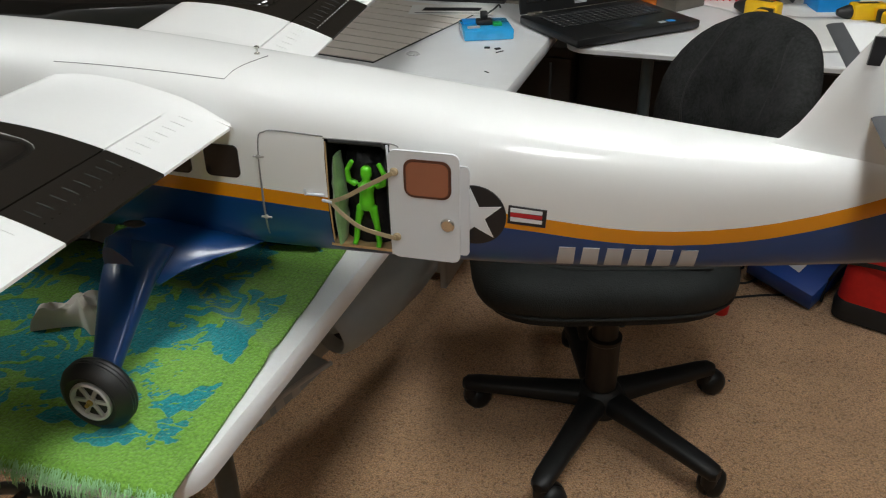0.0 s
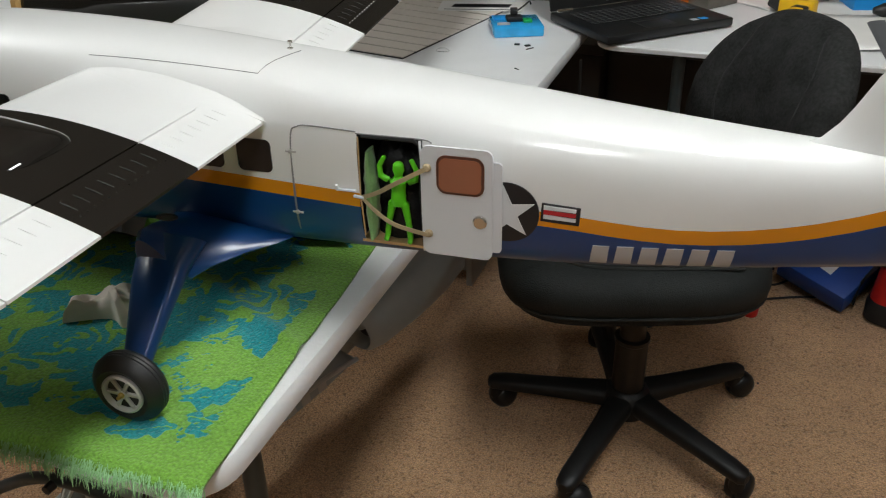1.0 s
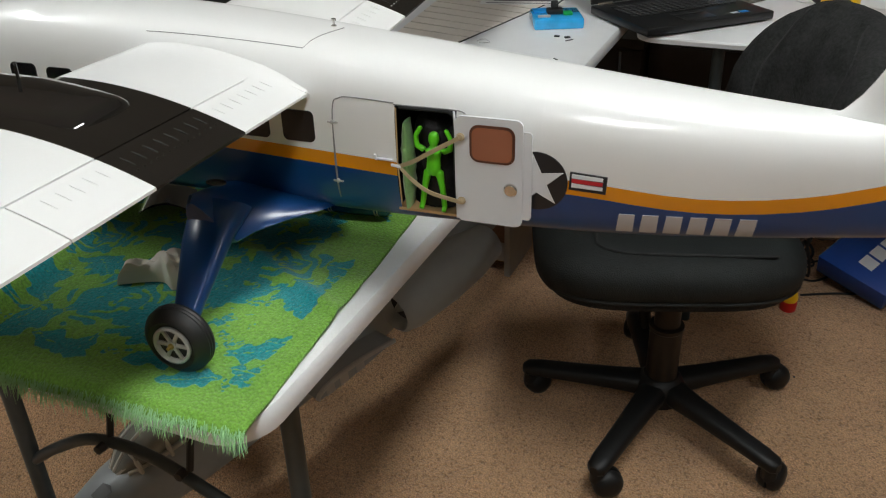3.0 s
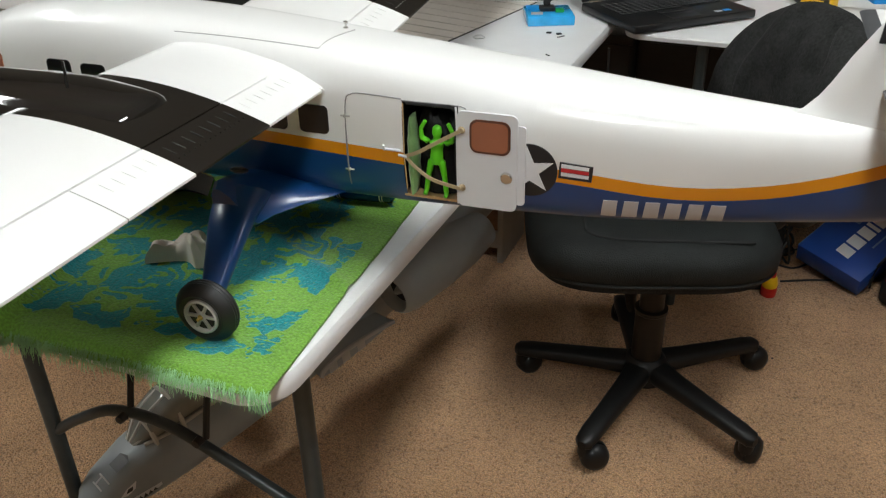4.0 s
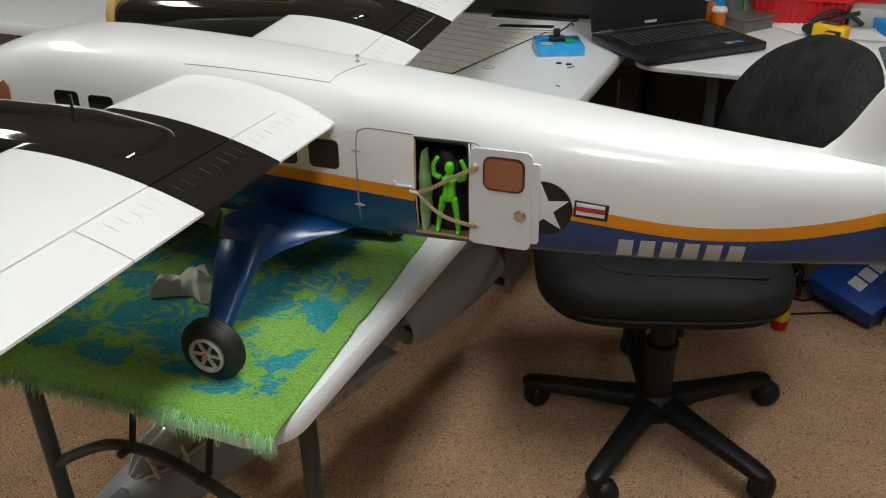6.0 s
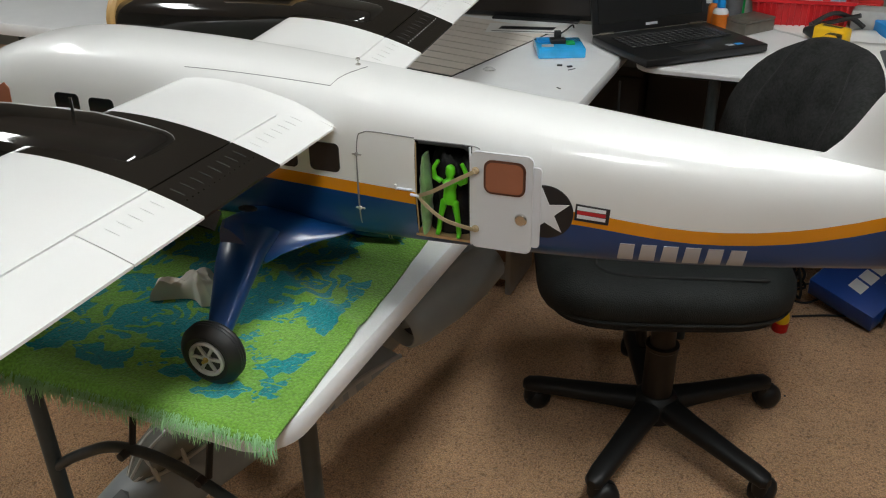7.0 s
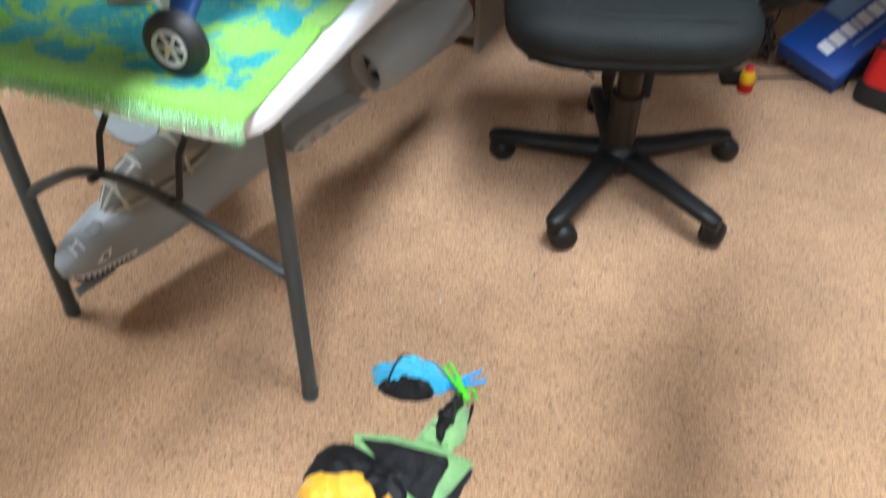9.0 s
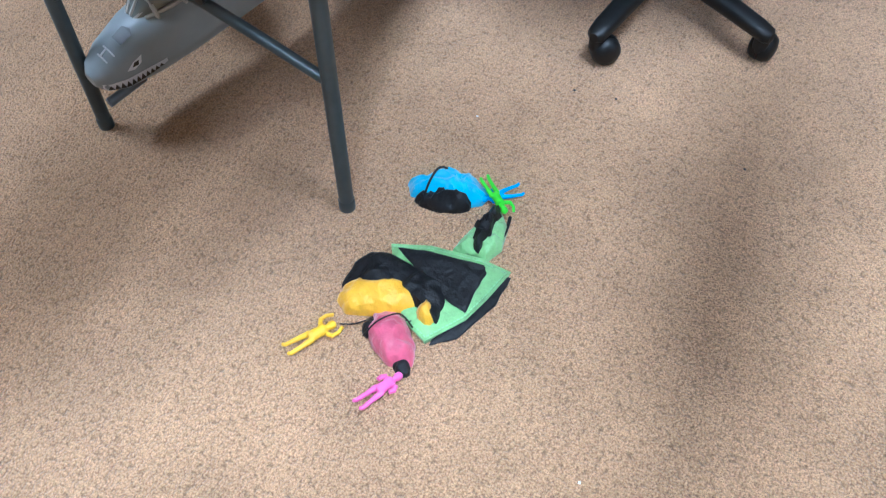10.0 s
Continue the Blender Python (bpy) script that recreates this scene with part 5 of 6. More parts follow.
    def back(v):
        y, z, d = v.x, v.y, v.z
        y *= 1 - 0.28 * max(0, z / 0.22) ** 2.4 - 0.12 * max(0, -z / 0.22) ** 2
        d += -0.9 * y * y * 1.0 + 0.035 * math.cos(z * 9) + 0.0
        d += 0.9 * y * y * 1.9 - 0.030 * math.exp(-((y + 0.02) / 0.055) ** 2 - ((z + 0.02) / 0.13) ** 2) * (d > 0)
        d -= 0.014 * math.exp(-((abs(y + 0.015 * z) - 0.088 - 0.10 * z) / 0.020) ** 2) * (d > 0.0)
        return mb @ Vector((-0.268 + d - 0.10 * z, y + 0.012, 0.652 + z))
    cushion(bm, 0.203, 0.215, 0.052, 0.62, 48, 20, back)
    rest = part("backrest", bm, M["chairfabric"], t, "contoured black fabric backrest")
    for pts in ([(-0.10, 0.20), (-0.115, 0.10), (-0.105, 0.0), (-0.07, -0.10), (-0.02, -0.18)], [(0.10, 0.20), (0.115, 0.10), (0.105, 0.0), (0.07, -0.10), (0.02, -0.18)], [(-0.11, -0.06), (-0.05, -0.03), (0.05, -0.03), (0.11, -0.06)]):
        bm = bmesh.new()
        q = []
        for yy, zz in curve_pts([(a, b, 0) for a, b in pts], 6) and [(v.x, v.y) for v in curve_pts([(a, b, 0) for a, b in pts], 6)]:
            f = max(0.0, 1 - (abs(yy) / 0.192) ** 3 - (abs(zz) / 0.215) ** 4)
            q.append(back(Vector((yy, zz, 0.052 * f ** 0.35 + 0.001))))
        tube(bm, q, 0.0022, 6)
        part("seam", bm, M["chairseam"], rest)


M["chairseam"] = material("grey_seam_thread", (0.014, 0.015, 0.015), 0.8, noise_scale=200, spread=0.3)
build_chair()


# ---- toy figures and parachutes ----
def doll(name, m, mat, label, arms_up=True, height=0.09, spread=0.10, girth=1.0):
    """A small moulded figure, one plain mesh lying along +x with its feet at the origin."""
    bm = bmesh.new()
    h = height

    def limb(pts, radii):
        tube(bm, [Vector(p) * h for p in pts], [girth * r * h for r in radii], 10)
    for s in (-1, 1):
        limb([(-0.02, s * (0.05 + spread), 0.05), (0.02, s * (0.05 + spread), 0.0), (0.22, s * (0.05 + spread * 0.7), 0.0), (0.44, s * 0.065, 0.0)], [0.034, 0.038, 0.042, 0.058])
        if arms_up:
            limb([(0.68, s * 0.11, 0), (0.72, s * 0.19, 0.01), (0.84, s * 0.20, 0.02), (0.95, s * 0.14, 0.02)], [0.045, 0.040, 0.035, 0.032])
        else:
            limb([(0.68, s * 0.11, 0), (0.60, s * 0.17, 0.01), (0.52, s * 0.15, 0.04)], [0.055, 0.045, 0.040])
    limb([(0.40, 0, 0), (0.48, 0, 0), (0.58, 0, 0.0), (0.68, 0, 0.0), (0.73, 0, 0)], [0.075, 0.100, 0.090, 0.110, 0.055])
    limb([(0.72, 0, 0), (0.76, 0, 0), (0.80, 0, 0.0), (0.87, 0, 0.0), (0.90, 0, 0)], [0.050, 0.055, 0.075, 0.068, 0.030])
    ob = single(name, bm, mat, label, "toy figure", m)
    mod = ob.modifiers.new("fuse", "REMESH")
    mod.mode = "VOXEL"
    mod.voxel_size = 0.0013
    mod.use_smooth_shade = True
    return ob


def oval(cx, cy, a, b, deg, n=12, pinch=0.0):
    c, s = math.cos(radians(deg)), math.sin(radians(deg))
    out = []
    for k in range(n):
        t = 2 * math.pi * k / n
        x, y = a * math.cos(t), b * math.sin(t) * (1 - pinch * math.cos(t))
        out.append((cx + x * c - y * s, cy + x * s + y * c))
    return out


def cord(name, pts, parent, r=0.0014):
    bm = bmesh.new()
    tube(bm, curve_pts(pts, 6), r, 7)
    return part(name, bm, M["nylon_black"], parent, "black cord")


def build_pile():
    # green and black open canopy
    ox, oy = -0.030, -0.023
    g = thing("toy_parachute", pose(-0.27 + ox, 0.65 + oy, 0), "pale green and black nylon toy parachute spread on the carpet", "toy parachute", "toy parachutes")
    sh = lambda pts: [(x + 0.27, y - 0.65) for x, y in pts]
    part("underlay", cloth_heap(sh([(-0.27, 0.717), (-0.165, 0.740), (-0.170, 0.676), (-0.203, 0.592), (-0.238, 0.565), (-0.245, 0.65)]), 0.004, 9.0, 0.3, slope=0.3, sharp=True), M["nylon_black"], g)
    part("canopy", cloth_heap(sh([(-0.377, 0.718), (-0.312, 0.741), (-0.222, 0.749), (-0.170, 0.743), (-0.186, 0.680), (-0.203, 0.628), (-0.246, 0.566), (-0.298, 0.592), (-0.330, 0.64)]), 0.007, 3.0, 0.3, slope=0.25, sharp=True, freq=0.6, base=0.006), M["nylon_green"], g, "pale green border")
    part("panel", cloth_heap(sh([(-0.362, 0.714), (-0.306, 0.728), (-0.213, 0.736), (-0.204, 0.724), (-0.207, 0.686), (-0.206, 0.636), (-0.240, 0.645), (-0.300, 0.675)]), 0.005, 5.0, 0.35, slope=0.3, sharp=True, freq=0.5, base=0.0145), M["nylon_black"], g, "black centre panel")
    hem = sh([(-0.377, 0.718), (-0.312, 0.741), (-0.222, 0.749), (-0.170, 0.743), (-0.186, 0.680), (-0.203, 0.628), (-0.246, 0.566), (-0.298, 0.592)])
    for (xa, ya), (xb, yb) in zip(hem, hem[1:]):
        n = max(2, int(math.hypot(xb - xa, yb - ya) / 0.0075))
        bm = bmesh.new()
        for k in range(n):
            p, q = Vector((xa, ya, 0.0125)).lerp(Vector((xb, yb, 0.0125)), k / n), Vector((xa, ya, 0.0125)).lerp(Vector((xb, yb, 0.0125)), (k + 0.6) / n)
            inw = Vector((-p.x, -p.y, 0)) * 0.05
            tube(bm, [p + inw, q + inw + Vector((0, 0, 0.0006))], 0.0011, 5)
        part("hem_stitch", bm, M["fringe"], g, "pale zigzag stitching")
    bm = bmesh.new()
    tube(bm, [Vector((x, y, 0.009)) for x, y in hem], 0.0026, 8)
    part("hem", bm, M["nylon_green"], g, "rolled green hem")
    # yellow and black canopy
    y = thing("toy_parachute", pose(-0.34 + ox, 0.63 + oy, 0), "crumpled yellow and black nylon toy parachute on the carpet", "toy parachute", "toy parachutes")
    sy = lambda pts: [(a + 0.34, b - 0.63) for a, b in pts]
    part("canopy", cloth_heap(sy([(-0.416, 0.610), (-0.418, 0.658), (-0.404, 0.690), (-0.369, 0.700), (-0.307, 0.690), (-0.258, 0.675), (-0.241, 0.642), (-0.239, 0.597), (-0.262, 0.612), (-0.300, 0.618), (-0.350, 0.615)]), 0.026, 12.0, 0.35, sharp=True, freq=0.5, base=0.008), M["nylon_black"], y, "black crumpled cloth")
    part("panel", cloth_heap(sy([(-0.414, 0.590), (-0.408, 0.622), (-0.375, 0.645), (-0.343, 0.660), (-0.310, 0.655), (-0.284, 0.640), (-0.278, 0.628), (-0.290, 0.610), (-0.330, 0.584), (-0.388, 0.568)]), 0.035, 21.0, 0.28, freq=0.5), M["nylon_yellow"], y, "yellow cloth")
    part("fold", cloth_heap(sy([(-0.276, 0.642), (-0.258, 0.625), (-0.245, 0.600), (-0.256, 0.590), (-0.274, 0.598), (-0.282, 0.615)]), 0.029, 25.0, 0.25), M["nylon_yellow"], y, "yellow cloth")
    cord("cord", [(-0.045, -0.088, 0.006), (-0.025, -0.078, 0.004), (0.0, -0.058, 0.006), (0.03, -0.05, 0.012), (0.06, -0.04, 0.01)], y)
    doll("toy_figure", pose(-0.437 + ox, 0.465 + oy, 0.009, 0, 0, 58), M["doll_yellow"], "yellow plastic toy parachutist lying on the carpet", True, 0.098, 0.05)
    # rose pack
    p = thing("toy_parachute", pose(-0.298 + ox, 0.548 + oy, 0), "rolled rose pink toy parachute tied with black cord", "toy parachute", "toy parachutes")
    part("canopy", cloth_heap([(-0.044, 0.000), (-0.042, 0.036), (-0.008, 0.048), (0.018, 0.032), (0.044, 0.000), (0.050, -0.030), (0.020, -0.042), (-0.014, -0.026)], 0.034, 31.0, 0.42, freq=0.7), M["nylon_pink"], p)
    part("tip", cloth_heap(oval(-0.036, 0.010, 0.016, 0.020, 0), 0.022, 33.0, 0.3), M["nylon_black"], p)
    part("tail", cloth_heap(oval(0.037, -0.036, 0.020, 0.013, -45), 0.018, 36.0, 0.3), M["nylon_black"], p)
    cord("cord", [(-0.040, -0.014, 0.012), (-0.022, 0.006, 0.038), (0.004, 0.030, 0.040), (0.026, 0.030, 0.014)], p)
    cord("cord", [(0.040, -0.038, 0.012), (0.048, -0.046, 0.006), (0.046, -0.058, 0.008)], p)
    doll("toy_figure", pose(-0.291 + ox, 0.424 + oy, 0.009, 0, 0, 63), M["doll_pink"], "pink plastic toy parachutist lying on the carpet", False, 0.092, 0.04)
    # blue pack
    b = thing("toy_parachute", pose(-0.335 + ox, 0.872 + oy, 0), "rolled sky blue toy parachute tied with black cord", "toy parachute", "toy parachutes")
    part("canopy", cloth_heap([(-0.078, -0.012), (-0.050, 0.022), (-0.018, 0.040), (0.040, 0.042), (0.070, 0.026), (0.066, -0.004), (0.030, -0.030), (-0.060, -0.034)], 0.040, 41.0, 0.45, sharp=True), M["nylon_blue"], b)
    part("panel", cloth_heap(oval(0.000, -0.026, 0.052, 0.022, 14), 0.036, 44.0, 0.5), M["nylon_black"], b)
    cord("cord", [(-0.034, -0.042, 0.008), (-0.030, -0.020, 0.040), (-0.022, 0.012, 0.050), (0.0, 0.040, 0.012)], b, 0.0022)
    doll("toy_figure", pose(-0.218 + ox, 0.925 + oy, 0.009, 0, 0, 222), M["doll_blue"], "blue plastic toy parachutist half under its pack", False, 0.085, 0.09)
    # green pack
    k = thing("toy_parachute", pose(-0.242 + ox, 0.806 + oy, 0), "rolled pale green and black toy parachute on the carpet", "toy parachute", "toy parachutes")
    part("canopy", cloth_heap([(0.010, 0.060), (0.034, 0.030), (0.042, -0.020), (0.026, -0.056), (0.004, -0.050), (-0.036, -0.058), (-0.030, -0.020), (-0.012, 0.030)], 0.028, 51.0, 0.5, sharp=True), M["nylon_green"], k)
    part("panel", cloth_heap([(0.004, 0.066), (0.022, 0.040), (0.016, 0.010), (0.022, -0.020), (0.010, -0.050), (-0.014, -0.046), (-0.004, -0.015), (-0.020, 0.0), (-0.012, 0.030)], 0.046, 54.0, 0.5, sharp=True), M["nylon_black"], k, "ragged black centre panel")
    cord("cord", [(0.030, 0.050, 0.01), (0.034, 0.02, 0.01), (0.032, -0.01, 0.006), (0.024, -0.035, 0.004)], k, 0.0032)
    doll("toy_figure", pose(-0.282 + ox, 0.907 + oy, 0.030, 0, 12, -38), M["doll_green"], "green plastic toy parachutist hooked over its pack", True, 0.088, 0.03)


build_pile()


def build_bay_load():
    """The figure and folded canopies strapped into the aeroplane's open bay."""
    base = PLANE.matrix_basis
    up = Matrix(((0, 1, 0, 0), (0, 0, -1, 0), (1, 0, 0, 0), (0, 0, 0, 1)))
    ob = doll("toy_figure", base @ Matrix.Translation((0.1600, -0.0705, 0.8640)) @ pose(0, 0, 0, 0, 2, 0) @ Matrix(((0, 1, 0, 0), (0, 0, -1, 0), (1, 0, 0, 0), (0, 0, 0, 1))).to_4x4(), M["doll_green"],
              "bright green toy parachutist strapped in the open door", True, 0.092, 0.08, 0.84)
    t = thing("parachute_pack", base @ pose(0.157, -0.0365, 0.857), "black toy parachute packed behind the green figure", "toy parachute", "toy parachutes")
    bm = cloth_heap(oval(0, 0, 0.028, 0.022, 0), 0.104, 61.0, 0.25, slope=0.18)
    part("canopy", bm, M["nylon_black"], t)
    t2 = thing("parachute_pack", base @ pose(0.1315, -0.0605, 0.857), "folded pale green toy parachute wedged beside the figure", "toy parachute", "toy parachutes")
    bm = bmesh.new()
    rings = []
    for k in range(14):
        z = k / 13
        w = 0.0075 * (0.35 + math.sin(math.pi * min(1, z * 1.02)) ** 0.6 * 0.8) + 0.002 * noise.noise((0, 0, z * 7))
        rings.append([Vector((w * math.cos(a * math.pi / 5) * (0.7 + 0.5 * abs(noise.noise((a, z * 5, 1)))) - 0.001, 0.010 * math.sin(a * math.pi / 5), 0.095 * z)) for a in range(10)])
    loft(bm, rings)
    part("canopy", bm, M["nylon_green"], t2)


build_bay_load()


# ---- grey jet model under the table ----
M["canopyframe"] = material("pale_grey_frame_paint", (0.46, 0.46, 0.42), 0.5, noise_scale=60, spread=0.15)


def build_jet():
    d = Vector((0.33, 0.944, 0.13)).normalized()
    r = Vector((d.y, -d.x, 0)).normalized()
    up = r.cross(d).normalized()
    m = Matrix(((d.x, r.x, up.x, -1.006), (d.y, r.y, up.y, 0.722), (d.z, r.z, up.z, 0.152), (0, 0, 0, 1)))
    m = m @ Matrix.Diagonal((1.12, 1.22, 1.22, 1))
    t = thing("model_jet", m, "grey shark-mouthed model jet without wings, under the table", "model aeroplane")

    def ring(s, hw, lo, hi, e=0.85, n=28):
        return [Vector((s, hw * math.copysign(abs(math.cos(2 * math.pi * k / n)) ** e, math.cos(2 * math.pi * k / n)), (lo + hi) / 2 + (hi - lo) / 2 * math.copysign(abs(math.sin(2 * math.pi * k / n)) ** e, math.sin(2 * math.pi * k / n)))) for k in range(n)]
    prof = ((0.0, 0.012, -0.014, 0.008), (0.012, 0.026, -0.028, 0.020), (0.04, 0.038, -0.040, 0.034), (0.10, 0.048, -0.048, 0.050), (0.17, 0.053, -0.052, 0.058), (0.30, 0.055, -0.054, 0.060), (0.45, 0.056, -0.052, 0.066), (0.62, 0.054, -0.046, 0.068), (0.80, 0.044, -0.030, 0.064), (1.0, 0.028, 0.0, 0.058), (1.12, 0.012, 0.02, 0.05))
    bm = bmesh.new()
    loft(bm, [ring(*p) for p in prof])
    body = part("fuselage", bm, M["jet"], t, "grey painted fuselage")

    def skin(s, a):
        """A place on the hull: distance aft, angle down from the side (right)."""
        for p, q in zip(prof, prof[1:]):
            if p[0] <= s <= q[0]:
                f = (s - p[0]) / (q[0] - p[0])
                hw, lo, hi = (p[k] + (q[k] - p[k]) * f for k in (1, 2, 3))
                c, z = math.cos(a), math.sin(a)
                return Vector((s, (hw + 0.0012) * abs(c) ** 0.85, (lo + hi) / 2 + ((hi - lo) / 2 + 0.0012) * math.copysign(abs(z) ** 0.85, z)))

    def skin_patch(name, pts, mat, parent=body, label=""):
        bm = bmesh.new()
        f = bm.faces.new([bm.verts.new(skin(s, a)) for s, a in pts])
        return part(name, bm, mat, parent, label, smooth=False)
    # mouth: dark opening, teeth, eye
    n = 12
    lower = [(0.006 + 0.105 * k / n, -0.60 + 0.34 * (k / n) ** 1.5) for k in range(n + 1)]
    upper = [(0.006 + 0.105 * k / n, -0.04 - 0.10 * (k / n)) for k in range(n + 1)]
    bm = bmesh.new()
    for k in range(n):
        bm.faces.new([bm.verts.new(skin(*p)) for p in (lower[k], lower[k + 1], upper[k + 1], upper[k])])
    part("mouth", bm, M["decal_white"], body, "painted white and black shark mouth", smooth=False)
    for k in range(n - 1):
        s0 = 0.010 + 0.100 * k / n
        f = (s0 - 0.006) / 0.105
        mid = -0.58 + 0.34 * f ** 1.5
        tri = [(s0, mid + 0.02), (s0 + 0.009, mid + 0.03), (s0 + 0.0045, -0.10 - 0.08 * f)]
        bm = bmesh.new()
        bm.faces.new([bm.verts.new(skin(s, a) * 1.0 + Vector((0, 0.0010, 0))) for s, a in tri])
        part("tooth_gap", bm, M["decal_black"], body, smooth=False)
    skin_patch("eye", [(0.046, 0.14), (0.060, 0.30), (0.078, 0.36), (0.072, 0.14), (0.058, 0.06)], M["decal_white"])
    skin_patch("pupil", [(0.056, 0.15), (0.062, 0.27), (0.070, 0.26), (0.067, 0.13)], M["decal_black"])
    for s in (0.030, 0.044):
        bm = bmesh.new()
        tube(bm, [skin(s, 0.9), skin(s, 1.2), skin(s, 1.5)], 0.0014, 6)
        part("nose_stripe", bm, M["decal_white"], body)
    bm = bmesh.new()
    tube(bm, [skin(0.030, 1.35), skin(0.037, 1.35), skin(0.044, 1.35)], 0.0014, 6)
    part("nose_stripe", bm, M["decal_white"], body)
    skin_patch("vent", [(0.062, 1.05), (0.062, 1.50), (0.085, 1.50), (0.090, 1.25), (0.085, 1.05)], M["jetdark"], body, "dark refuelling vent")
    bm = bmesh.new()
    tube(bm, [(0.075, 0.010, -0.047), (0.002, 0.012, -0.046)], 0.0075, 12)
    part("gun_barrel", bm, M["jetdark"], body, "dark gun barrel under the nose")
    # canopy with pale frames
    bm = bmesh.new()
    loft(bm, [ring(0.105, 0.012, 0.040, 0.052), ring(0.135, 0.030, 0.040, 0.082), ring(0.18, 0.036, 0.04, 0.098), ring(0.25, 0.036, 0.04, 0.100), ring(0.31, 0.026, 0.04, 0.086), ring(0.35, 0.010, 0.04, 0.066)])
    can = part("canopy", bm, M["jetglass"], t, "clouded clear canopy")
    for s, hw, hi in ((0.135, 0.0315, 0.0835), (0.185, 0.0375, 0.0998), (0.255, 0.0372, 0.1012)):
        bm = bmesh.new()
        tube(bm, [Vector((s, hw * math.cos(math.pi * k / 12), 0.042 + (hi - 0.042) * math.sin(math.pi * k / 12))) for k in range(13)], 0.0042, 6)
        part("canopy_frame", bm, M["canopyframe"], can, "pale canopy frame")
    for a in (0.62, math.pi - 0.62, 1.25, math.pi - 1.25):
        bm = bmesh.new()
        tube(bm, [Vector((x, hw * math.cos(a), 0.042 + (hi - 0.042) * math.sin(a))) for x, hw, hi in ((0.106, 0.0120, 0.0520), (0.135, 0.0308, 0.0828), (0.160, 0.0345, 0.0920), (0.185, 0.0370, 0.0990))], 0.0030, 6)
        part("canopy_frame", bm, M["canopyframe"], can, "pale canopy frame")
    bm = bmesh.new()
    tube(bm, [Vector((x, hw, 0.050)) for x, hw in ((0.118, 0.024), (0.16, 0.0355), (0.25, 0.0375), (0.31, 0.028))], 0.0030, 6)
    part("canopy_sill", bm, M["canopyframe"], can, "pale canopy sill")
    bm = bmesh.new()
    lathe(bm, [(0.0001, 0.04), (0.012, 0.036), (0.016, 0.02), (0.014, 0.0)], 14, pose(0.225, 0, 0.055))
    part("seat", bm, M["jetdark"], can)
    # wing stubs with open root ribs
    for s_ in (-1, 1):
        bm = bmesh.new()
        rings = []
        for v in (0.03, 0.098):
            rg = []
            for k in range(20):
                x = 0.5 - 0.5 * math.cos(math.pi * k / 10) if k <= 10 else 0.5 - 0.5 * math.cos(math.pi * (20 - k) / 10)
                yt = 0.16 * (1.4845 * math.sqrt(x) - 0.63 * x - 1.758 * x * x + 1.4215 * x ** 3 - 0.5075 * x ** 4)
                rg.append(Vector((0.42 + 0.185 * x, s_ * v, 0.010 + 0.20 * (yt * (1.0 if k <= 10 else -0.45)))))
            rings.append(rg)
        loft(bm, rings)
        stub = part("wing_stub", bm, M["jet"], t, "cut wing root with rib holes")
        rim = bmesh.new()
        tube(rim, [p + Vector((0, s_ * 0.001, 0)) for p in rings[1][:11]], 0.0042, 8)
        part("rim", rim, M["hub"], stub, "pale edge of the wing root")
        for k, x in enumerate((0.450, 0.482, 0.520)):
            part("rib_hole", box(x - 0.009, x + 0.009, s_ * 0.0985 - 0.0008, s_ * 0.0985 + 0.0008, 0.004, 0.024 - 0.003 * k, 0.0), M["hub"], stub, smooth=False)
    # engines
    for s_ in (-1, 1):
        bm = bmesh.new()
        mm = Matrix.Translation((0.61, s_ * 0.104, 0.070)) @ pose(0, 0, 0, 0, 90, 0)
        lathe(bm, [(0.024, 0.030), (0.028, 0.006), (0.034, -0.002), (0.040, 0.004), (0.046, 0.03), (0.048, 0.12), (0.044, 0.20), (0.034, 0.26), (0.030, 0.26)], 36, mm)
        eng = part("engine", bm, M["jet"], t, "grey engine nacelle")
        bm = bmesh.new()
        lathe(bm, [(0.0265, 0.022), (0.0001, 0.0225)], 28, mm)
        part("inlet", bm, M["decal_black"], eng, "dark inlet")
        bm = bmesh.new()
        lathe(bm, [(0.0001, 0.004), (0.005, 0.009), (0.009, 0.021)], 18, mm)
        part("spinner", bm, M["jet"], eng)
        bm = bmesh.new()
        add_box(bm, 0.68, 0.80, min(s_ * 0.03, s_ * 0.09), max(s_ * 0.03, s_ * 0.09), 0.055, 0.072, 0.004)
        part("pylon", bm, M["jet"], t)
    # rounded tail plate leaning on the far side
    bm = bmesh.new()
    pts = [(0.30 + x, -0.21 + y, 0.035) for x, y in oval(0, 0, 0.055, 0.13, 20, 24)]
    extrude_outline(bm, pts, (0, 0, 0.008))
    part("side_plate", bm, M["jet"], t, "rounded grey fin plate")
    # main wheels
    inv = m.to_3x3().inverted()
    for v in (-0.17, -0.13):
        a = Vector((0.52, v, -0.01))
        low = m @ a
        b = a + inv @ Vector((0, 0, -(low.z - 0.024)))
        bm = bmesh.new()
        tube(bm, [a, b], 0.004, 8)
        leg = part("gear_leg", bm, M["jetdark"], t)
        bm = bmesh.new()
        lathe(bm, [(0.008, -0.008), (0.016, -0.008), (0.0195, -0.004), (0.0195, 0.004), (0.016, 0.008), (0.008, 0.008)], 20, Matrix.Translation(b) @ pose(0, 0, 0, 90, 0, 0))
        part("wheel", bm, M["rubber"], leg)


build_jet()


# ---- things on the far tables ----
def build_laptop():
    ang = 45.0
    t = thing("laptop", pose(-0.322, 1.892, TOP, 0, 0, ang), "open black laptop with a dark screen on the table", "laptop")
    W, D = 0.335, 0.238
